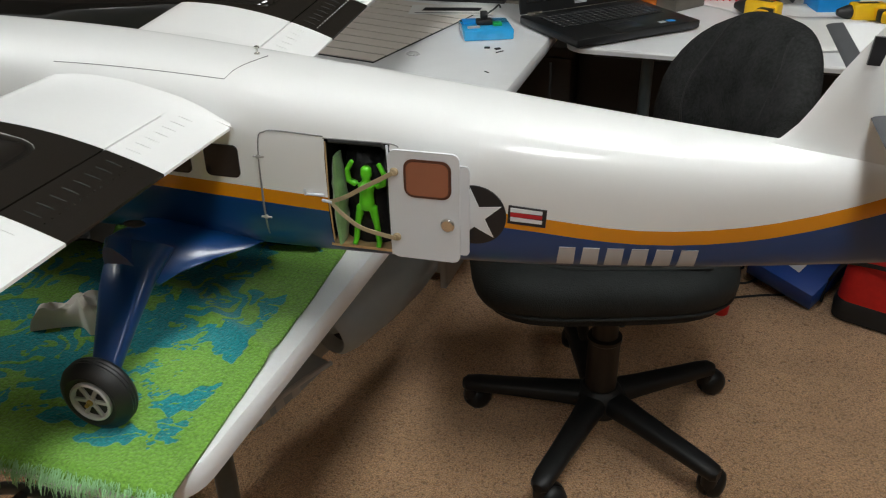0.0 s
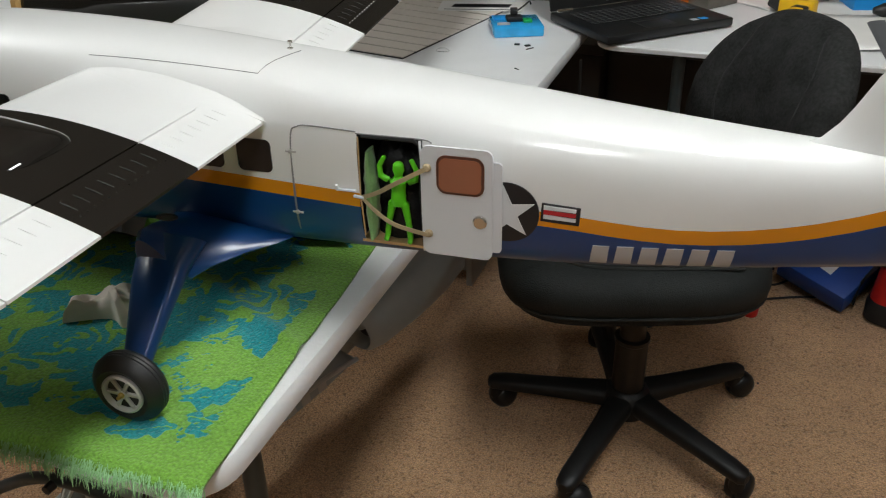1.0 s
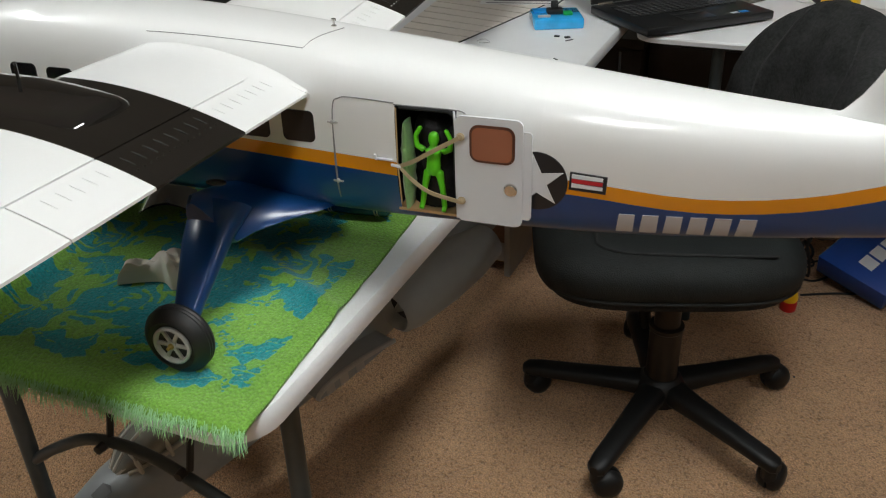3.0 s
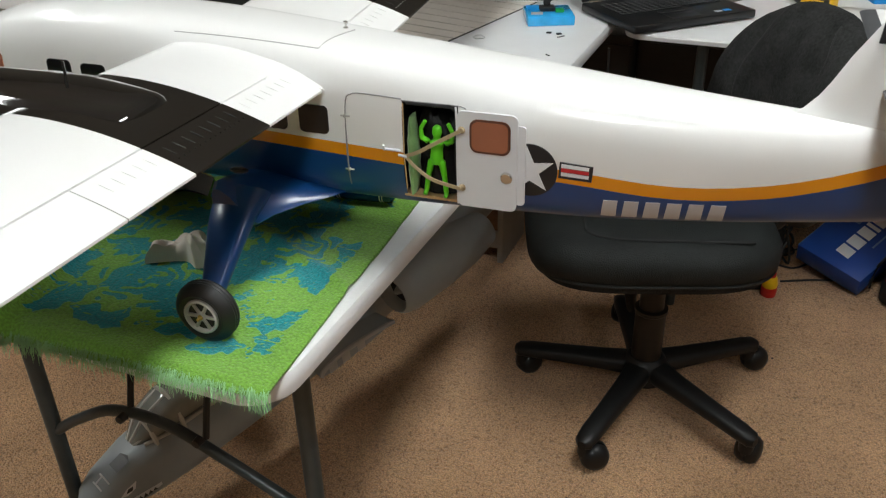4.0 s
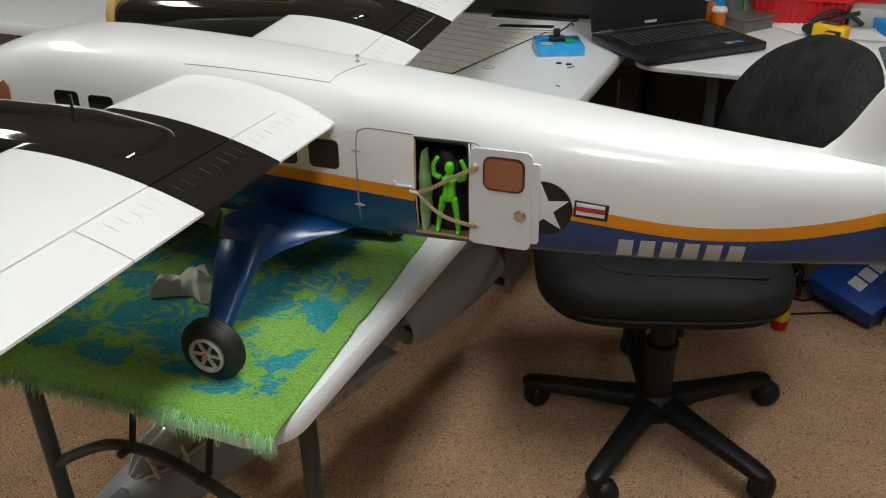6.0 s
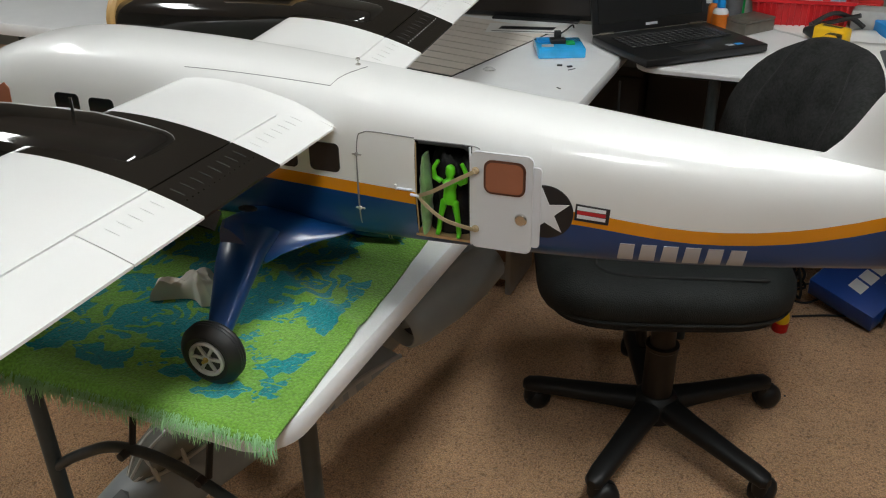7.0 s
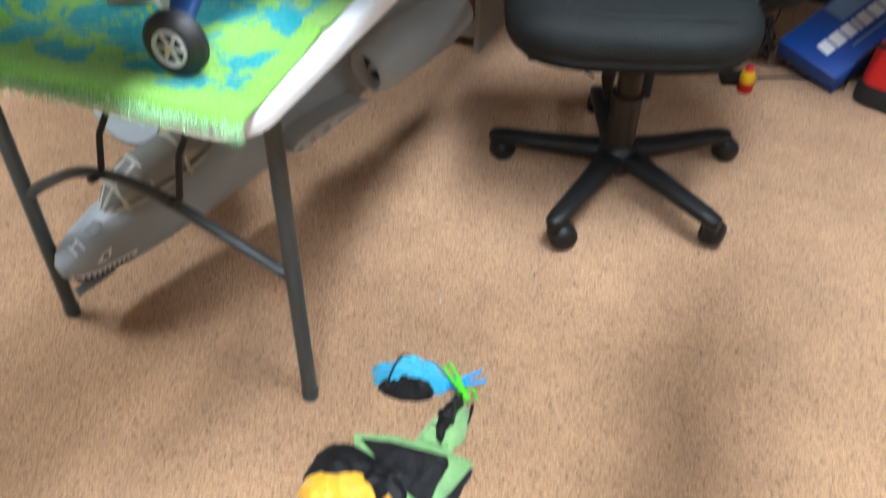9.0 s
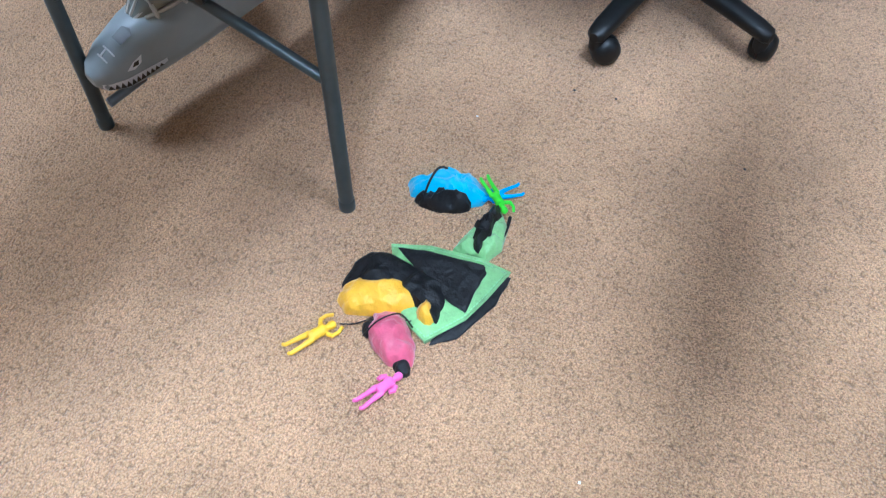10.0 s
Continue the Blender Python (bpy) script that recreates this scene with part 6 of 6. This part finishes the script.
    base = part("base", box(0, W, 0, D, 0.005, 0.024, 0.004), M["laptop"], t, "black base with palm rest")
    part("touchpad", box(0.115, 0.195, 0.018, 0.066, 0.0238, 0.0246, 0.0003), M["keys"], base)
    part("palm_bar", box(0.115, 0.195, 0.070, 0.084, 0.0238, 0.0250, 0.0005), M["keys"], base)
    key = mesh_of(box(-0.0075, 0.0075, -0.0070, 0.0070, 0, 0.0032, 0.0012, 1), "key")
    key.materials.append(M["keys"])
    for j in range(6):
        for i in range(16):
            k = new("key", key)
            k.parent = base
            k.location = (0.036 + i * 0.0176, 0.106 + j * 0.0172, 0.0240)
    for x in (0.036, 0.30):
        bm = bmesh.new()
        tube(bm, [(x - 0.02, D - 0.004, 0.024), (x + 0.02, D - 0.004, 0.024)], 0.006, 10)
        part("screen_hinge", bm, M["chrome"], t)
    lid = new("lid")
    lid.parent = t
    lid.matrix_basis = pose(0, D - 0.004, 0.024, 14, 0, 0)
    bez = part("lid_shell", box(0, W, 0, 0.008, 0.0, 0.225, 0.003), M["laptop"], t, "black lid")
    bez.matrix_basis = pose(0, D - 0.006, 0.026, -14, 0, 0)
    part("screen", box(0.016, W - 0.016, -0.0012, 0.0, 0.024, 0.208), M["screen"], bez, "dark glossy screen")
    part("logo_bar", box(W / 2 - 0.017, W / 2 + 0.017, -0.0010, 0.0, 0.009, 0.0155), M["decal_silver"], bez)
    part("label", box(0.262, 0.282, 0.020, 0.036, 0.0238, 0.0243), M["bottleblue"], base, "small blue sticker")
    part("label", box(0.238, 0.256, 0.020, 0.034, 0.0238, 0.0243), M["decal_silver"], base, "small silver sticker")
    bpy.data.objects.remove(lid)


build_laptop()


def bottle(name, x, y, r, h, mat, cap, capmat, label, nozzle=0.0, band=None):
    t = thing(name, pose(x, y, TOP), label, "bottle", "bottles on the bench")
    bm = bmesh.new()
    lathe(bm, [(r * 0.94, 0), (r, 0.004), (r, h * 0.78), (r * 0.8, h * 0.88), (r * 0.42, h * 0.93), (r * 0.42, h)], 24)
    body = part("body", bm, mat, t)
    if band:
        bm = bmesh.new()
        lathe(bm, [(r + 0.0006, h * 0.12), (r + 0.0008, h * 0.15), (r + 0.0008, h * 0.68), (r + 0.0006, h * 0.7)], 24)
        part("label_band", bm, band, body, "printed label band")
    bm = bmesh.new()
    lathe(bm, [(r * 0.52, h - 0.004), (r * 0.52, h + cap * 0.6), (r * (0.12 if nozzle else 0.45), h + cap + nozzle), (0.0005, h + cap + nozzle + 0.001)], 18)
    part("cap", bm, capmat, t)


def build_bench():
    # dark monitor at the end of the first table
    t = thing("monitor", pose(-0.70, 2.265, TOP, 0, 0, 5), "large dark flat screen standing on the table", "monitor")
    part("housing", box(-0.31, 0.31, 0.0, 0.03, 0.004, 0.42, 0.004), M["laptop"], t)
    part("screen", box(-0.295, 0.295, -0.002, 0.0, 0.018, 0.405), M["monitor"], t, "dark brown-black screen")
    part("foot", box(-0.12, 0.12, -0.02, 0.05, 0.0, 0.006, 0.002), M["laptop"], t)
    # cream ribbed sheet, cut into strips by dark grooves
    t = thing("ribbed_sheet", pose(-0.74, 1.98, TOP), "cream ribbed sheet with dark grooves lying on the table", "sheet")
    nl, fl, nr, fr = Vector((-0.115, -0.26, 0)), Vector((-0.175, 0.25, 0)), Vector((0.030, -0.285, 0)), Vector((0.125, 0.18, 0))
    bm = bmesh.new()
    extrude_outline(bm, [nl, nr, fr, fl], (0, 0, 0.0025))
    part("backing", bm, M["line"], t, "dark backing", smooth=False)
    N = 10
    for k in range(N):
        a, b = k / N + 0.006, (k + 1) / N - 0.006
        l0, l1, r0, r1 = nl.lerp(fl, a), nl.lerp(fl, b), nr.lerp(fr, a), nr.lerp(fr, b)
        bm = bmesh.new()
        extrude_outline(bm, [p + Vector((0, 0, 0.0026)) for p in (l0, r0, r1, l1)], (0, 0, 0.0016))
        part("strip", bm, M["cream"], t, smooth=False)
    t = thing("printed_strip", pose(-0.685, 2.145, TOP + 0.0046, 0, 0, 13), "white printed paper strip with bold black marking", "sticker")
    part("paper", box(-0.105, 0.105, -0.048, 0.048, 0, 0.0006), M["paper"], t)
    bm = bmesh.new()
    extrude_outline(bm, [(-0.075, -0.012, 0.0007), (0.068, -0.012, 0.0007), (0.074, 0.020, 0.0007), (-0.069, 0.020, 0.0007)], (0, 0, 0.0003))
    part("logo_shape", bm, M["decal_black"], t, smooth=False)
    part("rule", box(-0.09, 0.08, -0.036, -0.031, 0.0006, 0.0010), M["decal_black"], t)
    # clear blue case with small electronics
    t = thing("parts_case", pose(-0.545, 1.965, TOP, 0, 0, 25), "clear blue plastic case with small electronics on it", "plastic case")
    part("case", box(-0.056, 0.056, -0.052, 0.052, 0, 0.024, 0.004), M["acrylic"], t, "clear blue plastic")
    part("lid_panel", box(-0.050, -0.012, 0.005, 0.046, 0.024, 0.027, 0.001), M["bottleblue"], t)
    bm = bmesh.new()
    add_box(bm, -0.022, 0.014, -0.012, 0.014, 0.024, 0.036, 0.003)
    add_box(bm, -0.012, 0.004, 0.0, 0.012, 0.036, 0.052, 0.002)
    part("servo", bm, M["toolblack"], t, "small black electronic unit")
    bm = bmesh.new()
    tube(bm, curve_pts([(0.0, 0.0, 0.045), (0.018, 0.006, 0.055), (0.032, 0.016, 0.062), (0.036, 0.018, 0.055)], 6), 0.002, 6)
    part("wire", bm, M["cable"], t)
    part("circuit", box(0.014, 0.034, -0.022, 0.0, 0.024, 0.030, 0.001), M["bottlegreen"], t, "green circuit board")
    part("plug", box(-0.046, -0.018, -0.034, -0.028, 0.024, 0.029, 0.001), M["hub"], t)
    # scraps
    for x, y, a in ((-0.512, 1.862, 10), (-0.488, 1.860, 40)):
        single("scrap", box(-0.006, 0.006, -0.004, 0.004, 0, 0.003, 0.0008), M["toolblack"], "small black scrap on the white table", "scrap", pose(x, y, TOP, 0, 0, a), "scraps")
    single("scrap", box(-0.010, 0.010, -0.0012, 0.0012, 0, 0.0015), M["toolblack"], "thin black sliver on the white table", "scrap", pose(-0.478, 1.842, TOP, 0, 0, 55), "scraps")
    single("scrap", box(-0.006, 0.006, -0.001, 0.001, 0, 0.0015), M["toolblack"], "thin black sliver on the white table", "scrap", pose(-0.466, 1.70, TOP, 0, 0, -35), "scraps")
    bm = bmesh.new()
    bmesh.ops.create_icosphere(bm, subdivisions=3, radius=0.012)
    for v in bm.verts:
        v.co = v.co * (0.8 + 0.8 * abs(noise.noise(v.co * 120)))
        v.co.z = max(0, v.co.z * 0.5)
    single("scrap", bm, M["clear"], "crumpled clear wrapper on the table", "scrap", pose(-0.652, 1.776, TOP), "scraps")
    # bottles
    bottle("glue_bottle", -0.262, 2.384, 0.020, 0.080, M["clear"], 0.022, M["clear"], "white glue bottle with a grey cap", 0.0, M["toolblack"])
    bottle("glue_bottle", -0.222, 2.318, 0.020, 0.062, M["clear"], 0.014, M["bottleblue"], "squat glue bottle with blue spout and label", 0.030, M["bottleorange"])
    bottle("glue_bottle", -0.240, 2.352, 0.018, 0.066, M["bottleorange"], 0.014, M["bottleblue"], "orange glue bottle with a blue spout", 0.030)
    bottle("glue_bottle", -0.205, 2.440, 0.024, 0.090, M["clear"], 0.020, M["toolblack"], "clear bottle with a black cap", 0.0, M["jetdark"])
    bottle("glue_bottle", -0.190, 2.500, 0.018, 0.100, M["bottlegreen"], 0.040, M["bottlegreen"], "tall green spray bottle", 0.020)
    bottle("glue_bottle", -0.160, 2.480, 0.018, 0.080, M["clear"], 0.012, M["bottleorange"], "small bottle with an orange spout", 0.030)
    bottle("glue_bottle", -0.290, 2.440, 0.022, 0.110, M["clear"], 0.020, M["toolblack"], "tall pale bottle with a dark cap", 0.0, M["bagred"])
    # tin
    t = thing("tin_box", pose(-0.150, 2.340, TOP, 0, 0, 55), "dull shallow tin box on the bench", "box")
    part("body", box(-0.055, 0.055, -0.035, 0.035, 0, 0.028, 0.003), M["tin"], t)
    part("lid", box(-0.056, 0.056, -0.036, 0.036, 0.0285, 0.036, 0.003), M["tin"], t)
    # basket
    t = thing("basket", pose(-0.04, 2.50, TOP, 0, 0, 6), "red slotted plastic basket full of clear bags", "basket")
    bm = bmesh.new()
    outer = [(0.115, 0.075, 0.003), (0.125, 0.085, 0.058), (0.131, 0.091, 0.062), (0.131, 0.091, 0.070), (0.123, 0.083, 0.070), (0.121, 0.081, 0.060)]
    loft(bm, [[Vector((x, y, z)) for x, y in round_rect(-a, a, -b, b, 0.02, 4)] for a, b, z in outer], True, False)
    part("rim", bm, M["basket"], t)
    bm = bmesh.new()
    extrude_outline(bm, [(x, y, 0.001) for x, y in round_rect(-0.115, 0.115, -0.075, 0.075, 0.02, 4)], (0, 0, 0.003))
    part("bottom", bm, M["basket"], t)
    for i in range(15):
        x = -0.108 + 0.0154 * i
        bm = bmesh.new()
        add_box(bm, x - 0.0022, x + 0.0022, -0.0895, -0.084, 0.004, 0.062, 0.001, 1)
        part("slat", bm, M["basket"], t)
    rb = random.Random(8)
    for i in range(7):
        t2 = cloth_heap(oval(0, 0, 0.034, 0.026, rb.uniform(0, 180)), rb.uniform(0.05, 0.085), 70 + i, 0.4)
        single("parts_bag", t2, M["clear"] if i % 3 else M["bottlepale"], "crumpled clear bag of small parts in the basket", "plastic bag", pose(-0.13 + 0.03 * i, 2.50 + rb.uniform(-0.03, 0.03), TOP + 0.006), "bags in the basket")
    # yellow power tool
    for (x, y, a) in ((0.055, 2.275, -25), (0.285, 2.320, 20)):
        t = thing("power_tool", pose(x, y, TOP + 0.020, 0, 0, a) @ Matrix.Scale(0.74, 4), "yellow and black power tool lying on the bench", "power tool", "power tools")
        part("motor_housing", box(-0.065, 0.045, -0.026, 0.026, -0.026, 0.028, 0.010, 3), M["toolyellow"], t)
        part("handle", box(0.0, 0.042, -0.115, -0.022, -0.018, 0.018, 0.008, 3), M["toolyellow"], t)
        bm = bmesh.new()
        lathe(bm, [(0.022, 0), (0.022, 0.012), (0.015, 0.030), (0.010, 0.042), (0.004, 0.044)], 20, pose(-0.064, 0, 0.0, 0, -90, 0))
        part("chuck", bm, M["toolblack"], t, "black chuck")
        part("grip", box(-0.002, 0.044, -0.075, -0.040, -0.019, 0.019, 0.006, 2), M["toolblack"], t, "black grip")
        part("marking", box(-0.045, 0.02, -0.010, 0.010, 0.0278, 0.0284), M["toolblack"], t)
    # papers
    for (x, y, a, w, h, z) in ((0.150, 2.27, -22, 0.11, 0.14, 0.0), (0.195, 2.16, 14, 0.11, 0.14, 0.0035), (0.00, 2.42, -40, 0.07, 0.10, 0.0)):
        bm = bmesh.new()
        rows = []
        for i in range(9):
            rows.append([Vector((-w + 2 * w * i / 8, -h + 2 * h * j / 8, 0.002 + 0.010 * max(0, noise.noise((x + i * 0.3, y + j * 0.3, 0))) * (i + j) / 8)) for j in range(9)])
        loft(bm, rows, False, False)
        ob = single("paper", bm, M["paper"], "loose white paper sheet on the bench", "paper", pose(x, y, TOP + z, 0, 0, a), "papers")
        sol = ob.modifiers.new("thick", "SOLIDIFY")
        sol.thickness = 0.0012
    single("blue_box", box(-0.05, 0.05, -0.06, 0.06, 0, 0.03, 0.003), M["bottleblue"], "small blue plastic box on the bench", "box", pose(0.20, 2.43, TOP, 0, 0, 20))
    single("red_box", box(-0.06, 0.04, -0.03, 0.03, 0, 0.05, 0.004), M["bagred"], "small red box on the bench", "box", pose(0.12, 2.56, TOP, 0, 0, -8))
    t = thing("clamp", pose(0.045, 2.405, TOP, 0, 0, 15), "black spring clamp and small tools on the bench", "clamp")
    bm = bmesh.new()
    tube(bm, curve_pts([(-0.05, -0.01, 0.02), (0.0, 0.0, 0.045), (0.05, 0.01, 0.03), (0.08, 0.0, 0.01)], 5), 0.006, 8)
    part("jaw", bm, M["toolblack"], t)
    bm = bmesh.new()
    tube(bm, curve_pts([(-0.05, 0.02, 0.01), (0.0, 0.01, 0.02), (0.06, -0.02, 0.045)], 5), 0.006, 8)
    part("jaw", bm, M["toolblack"], t)
    single("charger", box(-0.05, 0.05, -0.035, 0.035, 0, 0.05, 0.005), M["hub"], "pale grey charger box on the bench", "charger", pose(0.135, 2.47, TOP, 0, 0, 4))
    # second table: blue skid and worn cowl
    t = thing("model_stand", pose(-1.70, 1.90, TOP, 0, 0, -6), "blue and black model helicopter skid on the table", "model part")
    bm = bmesh.new()
    tube(bm, [(-0.14, 0, 0.008), (-0.125, 0, 0.008), (0.16, 0, 0.008)], [0.006, 0.008, 0.008], 12)
    part("skid", bm, M["toolblack"], t, "black skid tube")
    for dx in (-0.055,):
        bm = bmesh.new()
        rings = [[Vector((dx + (i * 0.02) + s * 0.014, y, 0.012 + i * 0.05)) for s, y in ((-1, -0.005), (1, -0.005), (1, 0.005), (-1, 0.005))] for i in range(5)]
        loft(bm, rings)
        add_box(bm, dx - 0.028, dx + 0.028, -0.010, 0.010, 0.0, 0.018, 0.003)
        part("strut", bm, M["skidblue"], t, "blue strut")
    bm = cloth_heap(oval(0, 0, 0.10, 0.06, 10), 0.09, 81.0, 0.3)
    single("engine_cowl", bm, M["oldcowl"], "worn pale engine cowl on the table", "model part", pose(-1.52, 2.02, TOP))


M["bottlepale"] = material("pale_blue_plastic", (0.35, 0.50, 0.62), 0.3, noise_scale=40, spread=0.2)
build_bench()


# ---- things on the floor ----
def build_floor_things():
    # grey drawer unit under the first table
    t = thing("drawer_unit", pose(-0.75, 2.12, 0), "grey plastic drawer unit with brown front under the table", "drawer unit")
    bm = bmesh.new()
    for a in ((-0.10, -0.082, -0.10, 0.10, 0.0, 0.42), (0.062, 0.080, -0.10, 0.10, 0.0, 0.42), (-0.082, 0.062, -0.10, 0.10, 0.402, 0.42), (-0.082, 0.062, -0.095, 0.10, 0.045, 0.10)):
        add_box(bm, *a, 0.003)
    part("body", bm, M["greyplastic"], t)
    part("drawer_front", box(-0.081, 0.061, -0.090, -0.075, 0.102, 0.40, 0.002), M["brownboard"], t, "brown drawer front")
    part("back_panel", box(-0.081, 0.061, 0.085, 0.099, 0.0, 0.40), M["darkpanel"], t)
    # dark lidded blocks added under the tables, in place of the deep shade there
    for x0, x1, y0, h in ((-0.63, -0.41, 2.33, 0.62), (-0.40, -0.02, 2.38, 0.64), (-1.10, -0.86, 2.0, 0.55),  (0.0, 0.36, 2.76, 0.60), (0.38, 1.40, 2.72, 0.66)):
        t = thing("shade_block", pose((x0 + x1) / 2, y0 + 0.14, 0), "added dark brown block standing for the shade under the table", "crate", "crates under the table")
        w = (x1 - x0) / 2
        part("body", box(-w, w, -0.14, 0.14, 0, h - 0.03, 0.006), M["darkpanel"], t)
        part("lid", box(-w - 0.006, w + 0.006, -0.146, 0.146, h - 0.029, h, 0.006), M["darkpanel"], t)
    # low blue carton, tipped up on the cables behind it
    ex, ey = Vector((0.103, 0.155, 0.060)).normalized(), Vector((-0.139, 0.125, 0.040))
    ey = (ey - ex * ey.dot(ex)).normalized()
    ez = ex.cross(ey)
    t = thing("carton", Matrix(((ex.x, ey.x, ez.x, 0.283), (ex.y, ey.y, ez.y, 2.175), (ex.z, ey.z, ez.z, 0.062), (0, 0, 0, 1))), "blue printed carton tipped up on cables on the carpet", "carton")
    body = part("body", box(0, 0.40, 0, 0.195, -0.058, 0, 0.002), M["cardblue"], t)
    part("print_patch", box(0.17, 0.385, 0.125, 0.190, 0.0004, 0.0012), M["cardlight"], body, "pale printed patch")
    part("flap", box(0.004, 0.396, 0.1952, 0.1972, -0.056, -0.002, 0.0008), M["cardlight"], body, "pale end flap")
    x = 0.045
    for w in (0.036, 0.038, 0.034, 0.012, 0.036, 0.038, 0.036):
        bar = bmesh.new()
        extrude_outline(bar, [(x, 0.070, 0.0004), (x + w, 0.070, 0.0004), (x + w + 0.005, 0.112, 0.0004), (x + 0.005, 0.112, 0.0004)], (0, 0, 0.0008))
        part("logo_shape", bar, M["decal_white"], body, "white logo shape", smooth=False)
        x += w + 0.008
    part("rule", box(0.12, 0.25, 0.046, 0.051, 0.0004, 0.0010), M["cardlight"], body)
    # red bag
    t = thing("tool_bag", pose(0.515, 2.235, 0, 0, 0, -18), "red fabric tool bag with a black base", "bag")
    bm = bmesh.new()
    loft(bm, [[Vector((x, y, z)) for x, y in round_rect(-a, a, -b, b, 0.04, 5)] for a, b, z in ((0.150, 0.10, 0.055), (0.156, 0.105, 0.06), (0.150, 0.100, 0.14), (0.120, 0.070, 0.24), (0.085, 0.030, 0.285), (0.06, 0.015, 0.29))])
    part("body", bm, M["bagred"], t)
    bm = bmesh.new()
    loft(bm, [[Vector((x, y, z)) for x, y in round_rect(-a, a, -b, b, 0.04, 5)] for a, b, z in ((0.145, 0.095, 0.0), (0.160, 0.108, 0.006), (0.162, 0.110, 0.05), (0.157, 0.106, 0.062))])
    part("base", bm, M["bagblack"], t, "black moulded base")
    bm = bmesh.new()
    tube(bm, curve_pts([(-0.15, -0.08, 0.16), (-0.06, -0.112, 0.185), (0.05, -0.115, 0.18), (0.14, -0.09, 0.16)], 6), 0.006, 8)
    part("strap", bm, M["bagblack"], t, "black strap")
    bm = bmesh.new()
    extrude_outline(bm, [(-0.03, -0.1125, 0.07), (0.11, -0.1125, 0.07), (0.11, -0.1085, 0.135), (0.0, -0.1085, 0.135)], (0, -0.003, 0))
    part("pocket", bm, M["bagblack"], t, "dark pocket patch")
    for k in range(3):
        bm = bmesh.new()
        tube(bm, curve_pts([(-0.155, -0.05 + 0.02 * k, 0.14), (-0.185, -0.06 + 0.02 * k, 0.08), (-0.19 - 0.01 * k, -0.07 + 0.02 * k, 0.02)], 5), 0.004, 6)
        part("tassel", bm, M["bagblack"], t)
    # power strip and little bottle
    t = thing("power_strip", pose(0.05, 2.17, 0, 0, 0, 20), "black power strip on the carpet", "power strip")
    part("body", box(-0.06, 0.03, -0.025, 0.025, 0, 0.026, 0.006), M["toolblack"], t)
    part("socket_face", box(-0.05, 0.02, -0.018, 0.018, 0.0262, 0.0272), M["laptop"], t)
    t = thing("toy_bottle", pose(0.063, 2.125, 0.0, 6, 0, 0), "small red and yellow plastic bottle on the carpet", "bottle")
    bm = bmesh.new()
    lathe(bm, [(0.014, 0.0), (0.020, 0.004), (0.021, 0.022), (0.020, 0.034)], 20)
    part("body", bm, M["bagred"], t, "red lower half")
    bm = bmesh.new()
    lathe(bm, [(0.020, 0.034), (0.021, 0.042), (0.017, 0.060), (0.012, 0.066)], 20)
    part("shoulder", bm, M["toolyellow"], t, "yellow upper half")
    bm = bmesh.new()
    lathe(bm, [(0.012, 0.066), (0.012, 0.076), (0.008, 0.080), (0.0005, 0.081)], 16)
    part("cap", bm, M["bagred"], t)
    # cables
    rc = random.Random(3)
    for pts in ([(0.09, 2.20, 0.006), (0.17, 2.24, 0.005), (0.25, 2.27, 0.005), (0.31, 2.32, 0.005), (0.36, 2.42, 0.005)],
                [(0.06, 2.30, 0.005), (0.12, 2.29, 0.005), (0.17, 2.34, 0.02), (0.13, 2.40, 0.01), (0.08, 2.36, 0.005)],
                [(0.02, 2.20, 0.03), (0.0, 2.30, 0.12), (0.06, 2.38, 0.32), (0.04, 2.44, 0.60)],
                [(-0.02, 2.22, 0.02), (0.08, 2.34, 0.06), (0.11, 2.42, 0.22), (0.12, 2.52, 0.5)],
                [(-0.385, 1.93, 0.70), (-0.380, 1.94, 0.40), (-0.37, 1.96, 0.10), (-0.33, 2.02, 0.005)]):
        bm = bmesh.new()
        tube(bm, curve_pts(pts, 7), 0.0032, 7)
        single("cable", bm, M["cable"], "loose black cable hanging by the tables", "cable", None, "cables")
    t = thing("cable_heap", pose(0.03, 2.33, 0), "tangled heap of black cables and adapters", "cables")
    for k in range(7):
        bm = bmesh.new()
        pts = [(0.09 * math.cos(a * 1.1 + k) * (0.5 + 0.5 * rc.random()), 0.07 * math.sin(a * 1.3 + 2 * k) * (0.5 + 0.5 * rc.random()), 0.01 + 0.028 * k * rc.random()) for a in range(7)]
        tube(bm, curve_pts(pts, 5), 0.0038, 6)
        part("cable_loop", bm, M["cable"], t)
    part("adapter", box(-0.05, 0.02, -0.03, 0.03, 0.0, 0.045, 0.006), M["toolblack"], t)
    part("adapter", box(0.0, 0.05, 0.01, 0.06, 0.045, 0.10, 0.006), M["toolblack"], t)
    # specks on the carpet
    for x, y, k in ((-0.244, 1.202, 0), (0.113, 1.12, 0), (-0.395, 1.055, 1), (0.098, 1.83, 0), (-0.16, 1.21, 0), (0.02, 0.42, 1)):
        bm = bmesh.new()
        bmesh.ops.create_icosphere(bm, subdivisions=2, radius=0.0035 if not k else 0.0028)
        for v in bm.verts:
            v.co *= 0.7 + 0.6 * abs(noise.noise(v.co * 300 + Vector((x, y, 0))))
            v.co.z = v.co.z * 0.6
        single("crumb", bm, M["paper"] if k else M["toolblack"], "white crumb on the carpet" if k else "dark crumb on the carpet", "crumb", pose(x, y, 0.002), "crumbs")


build_floor_things()
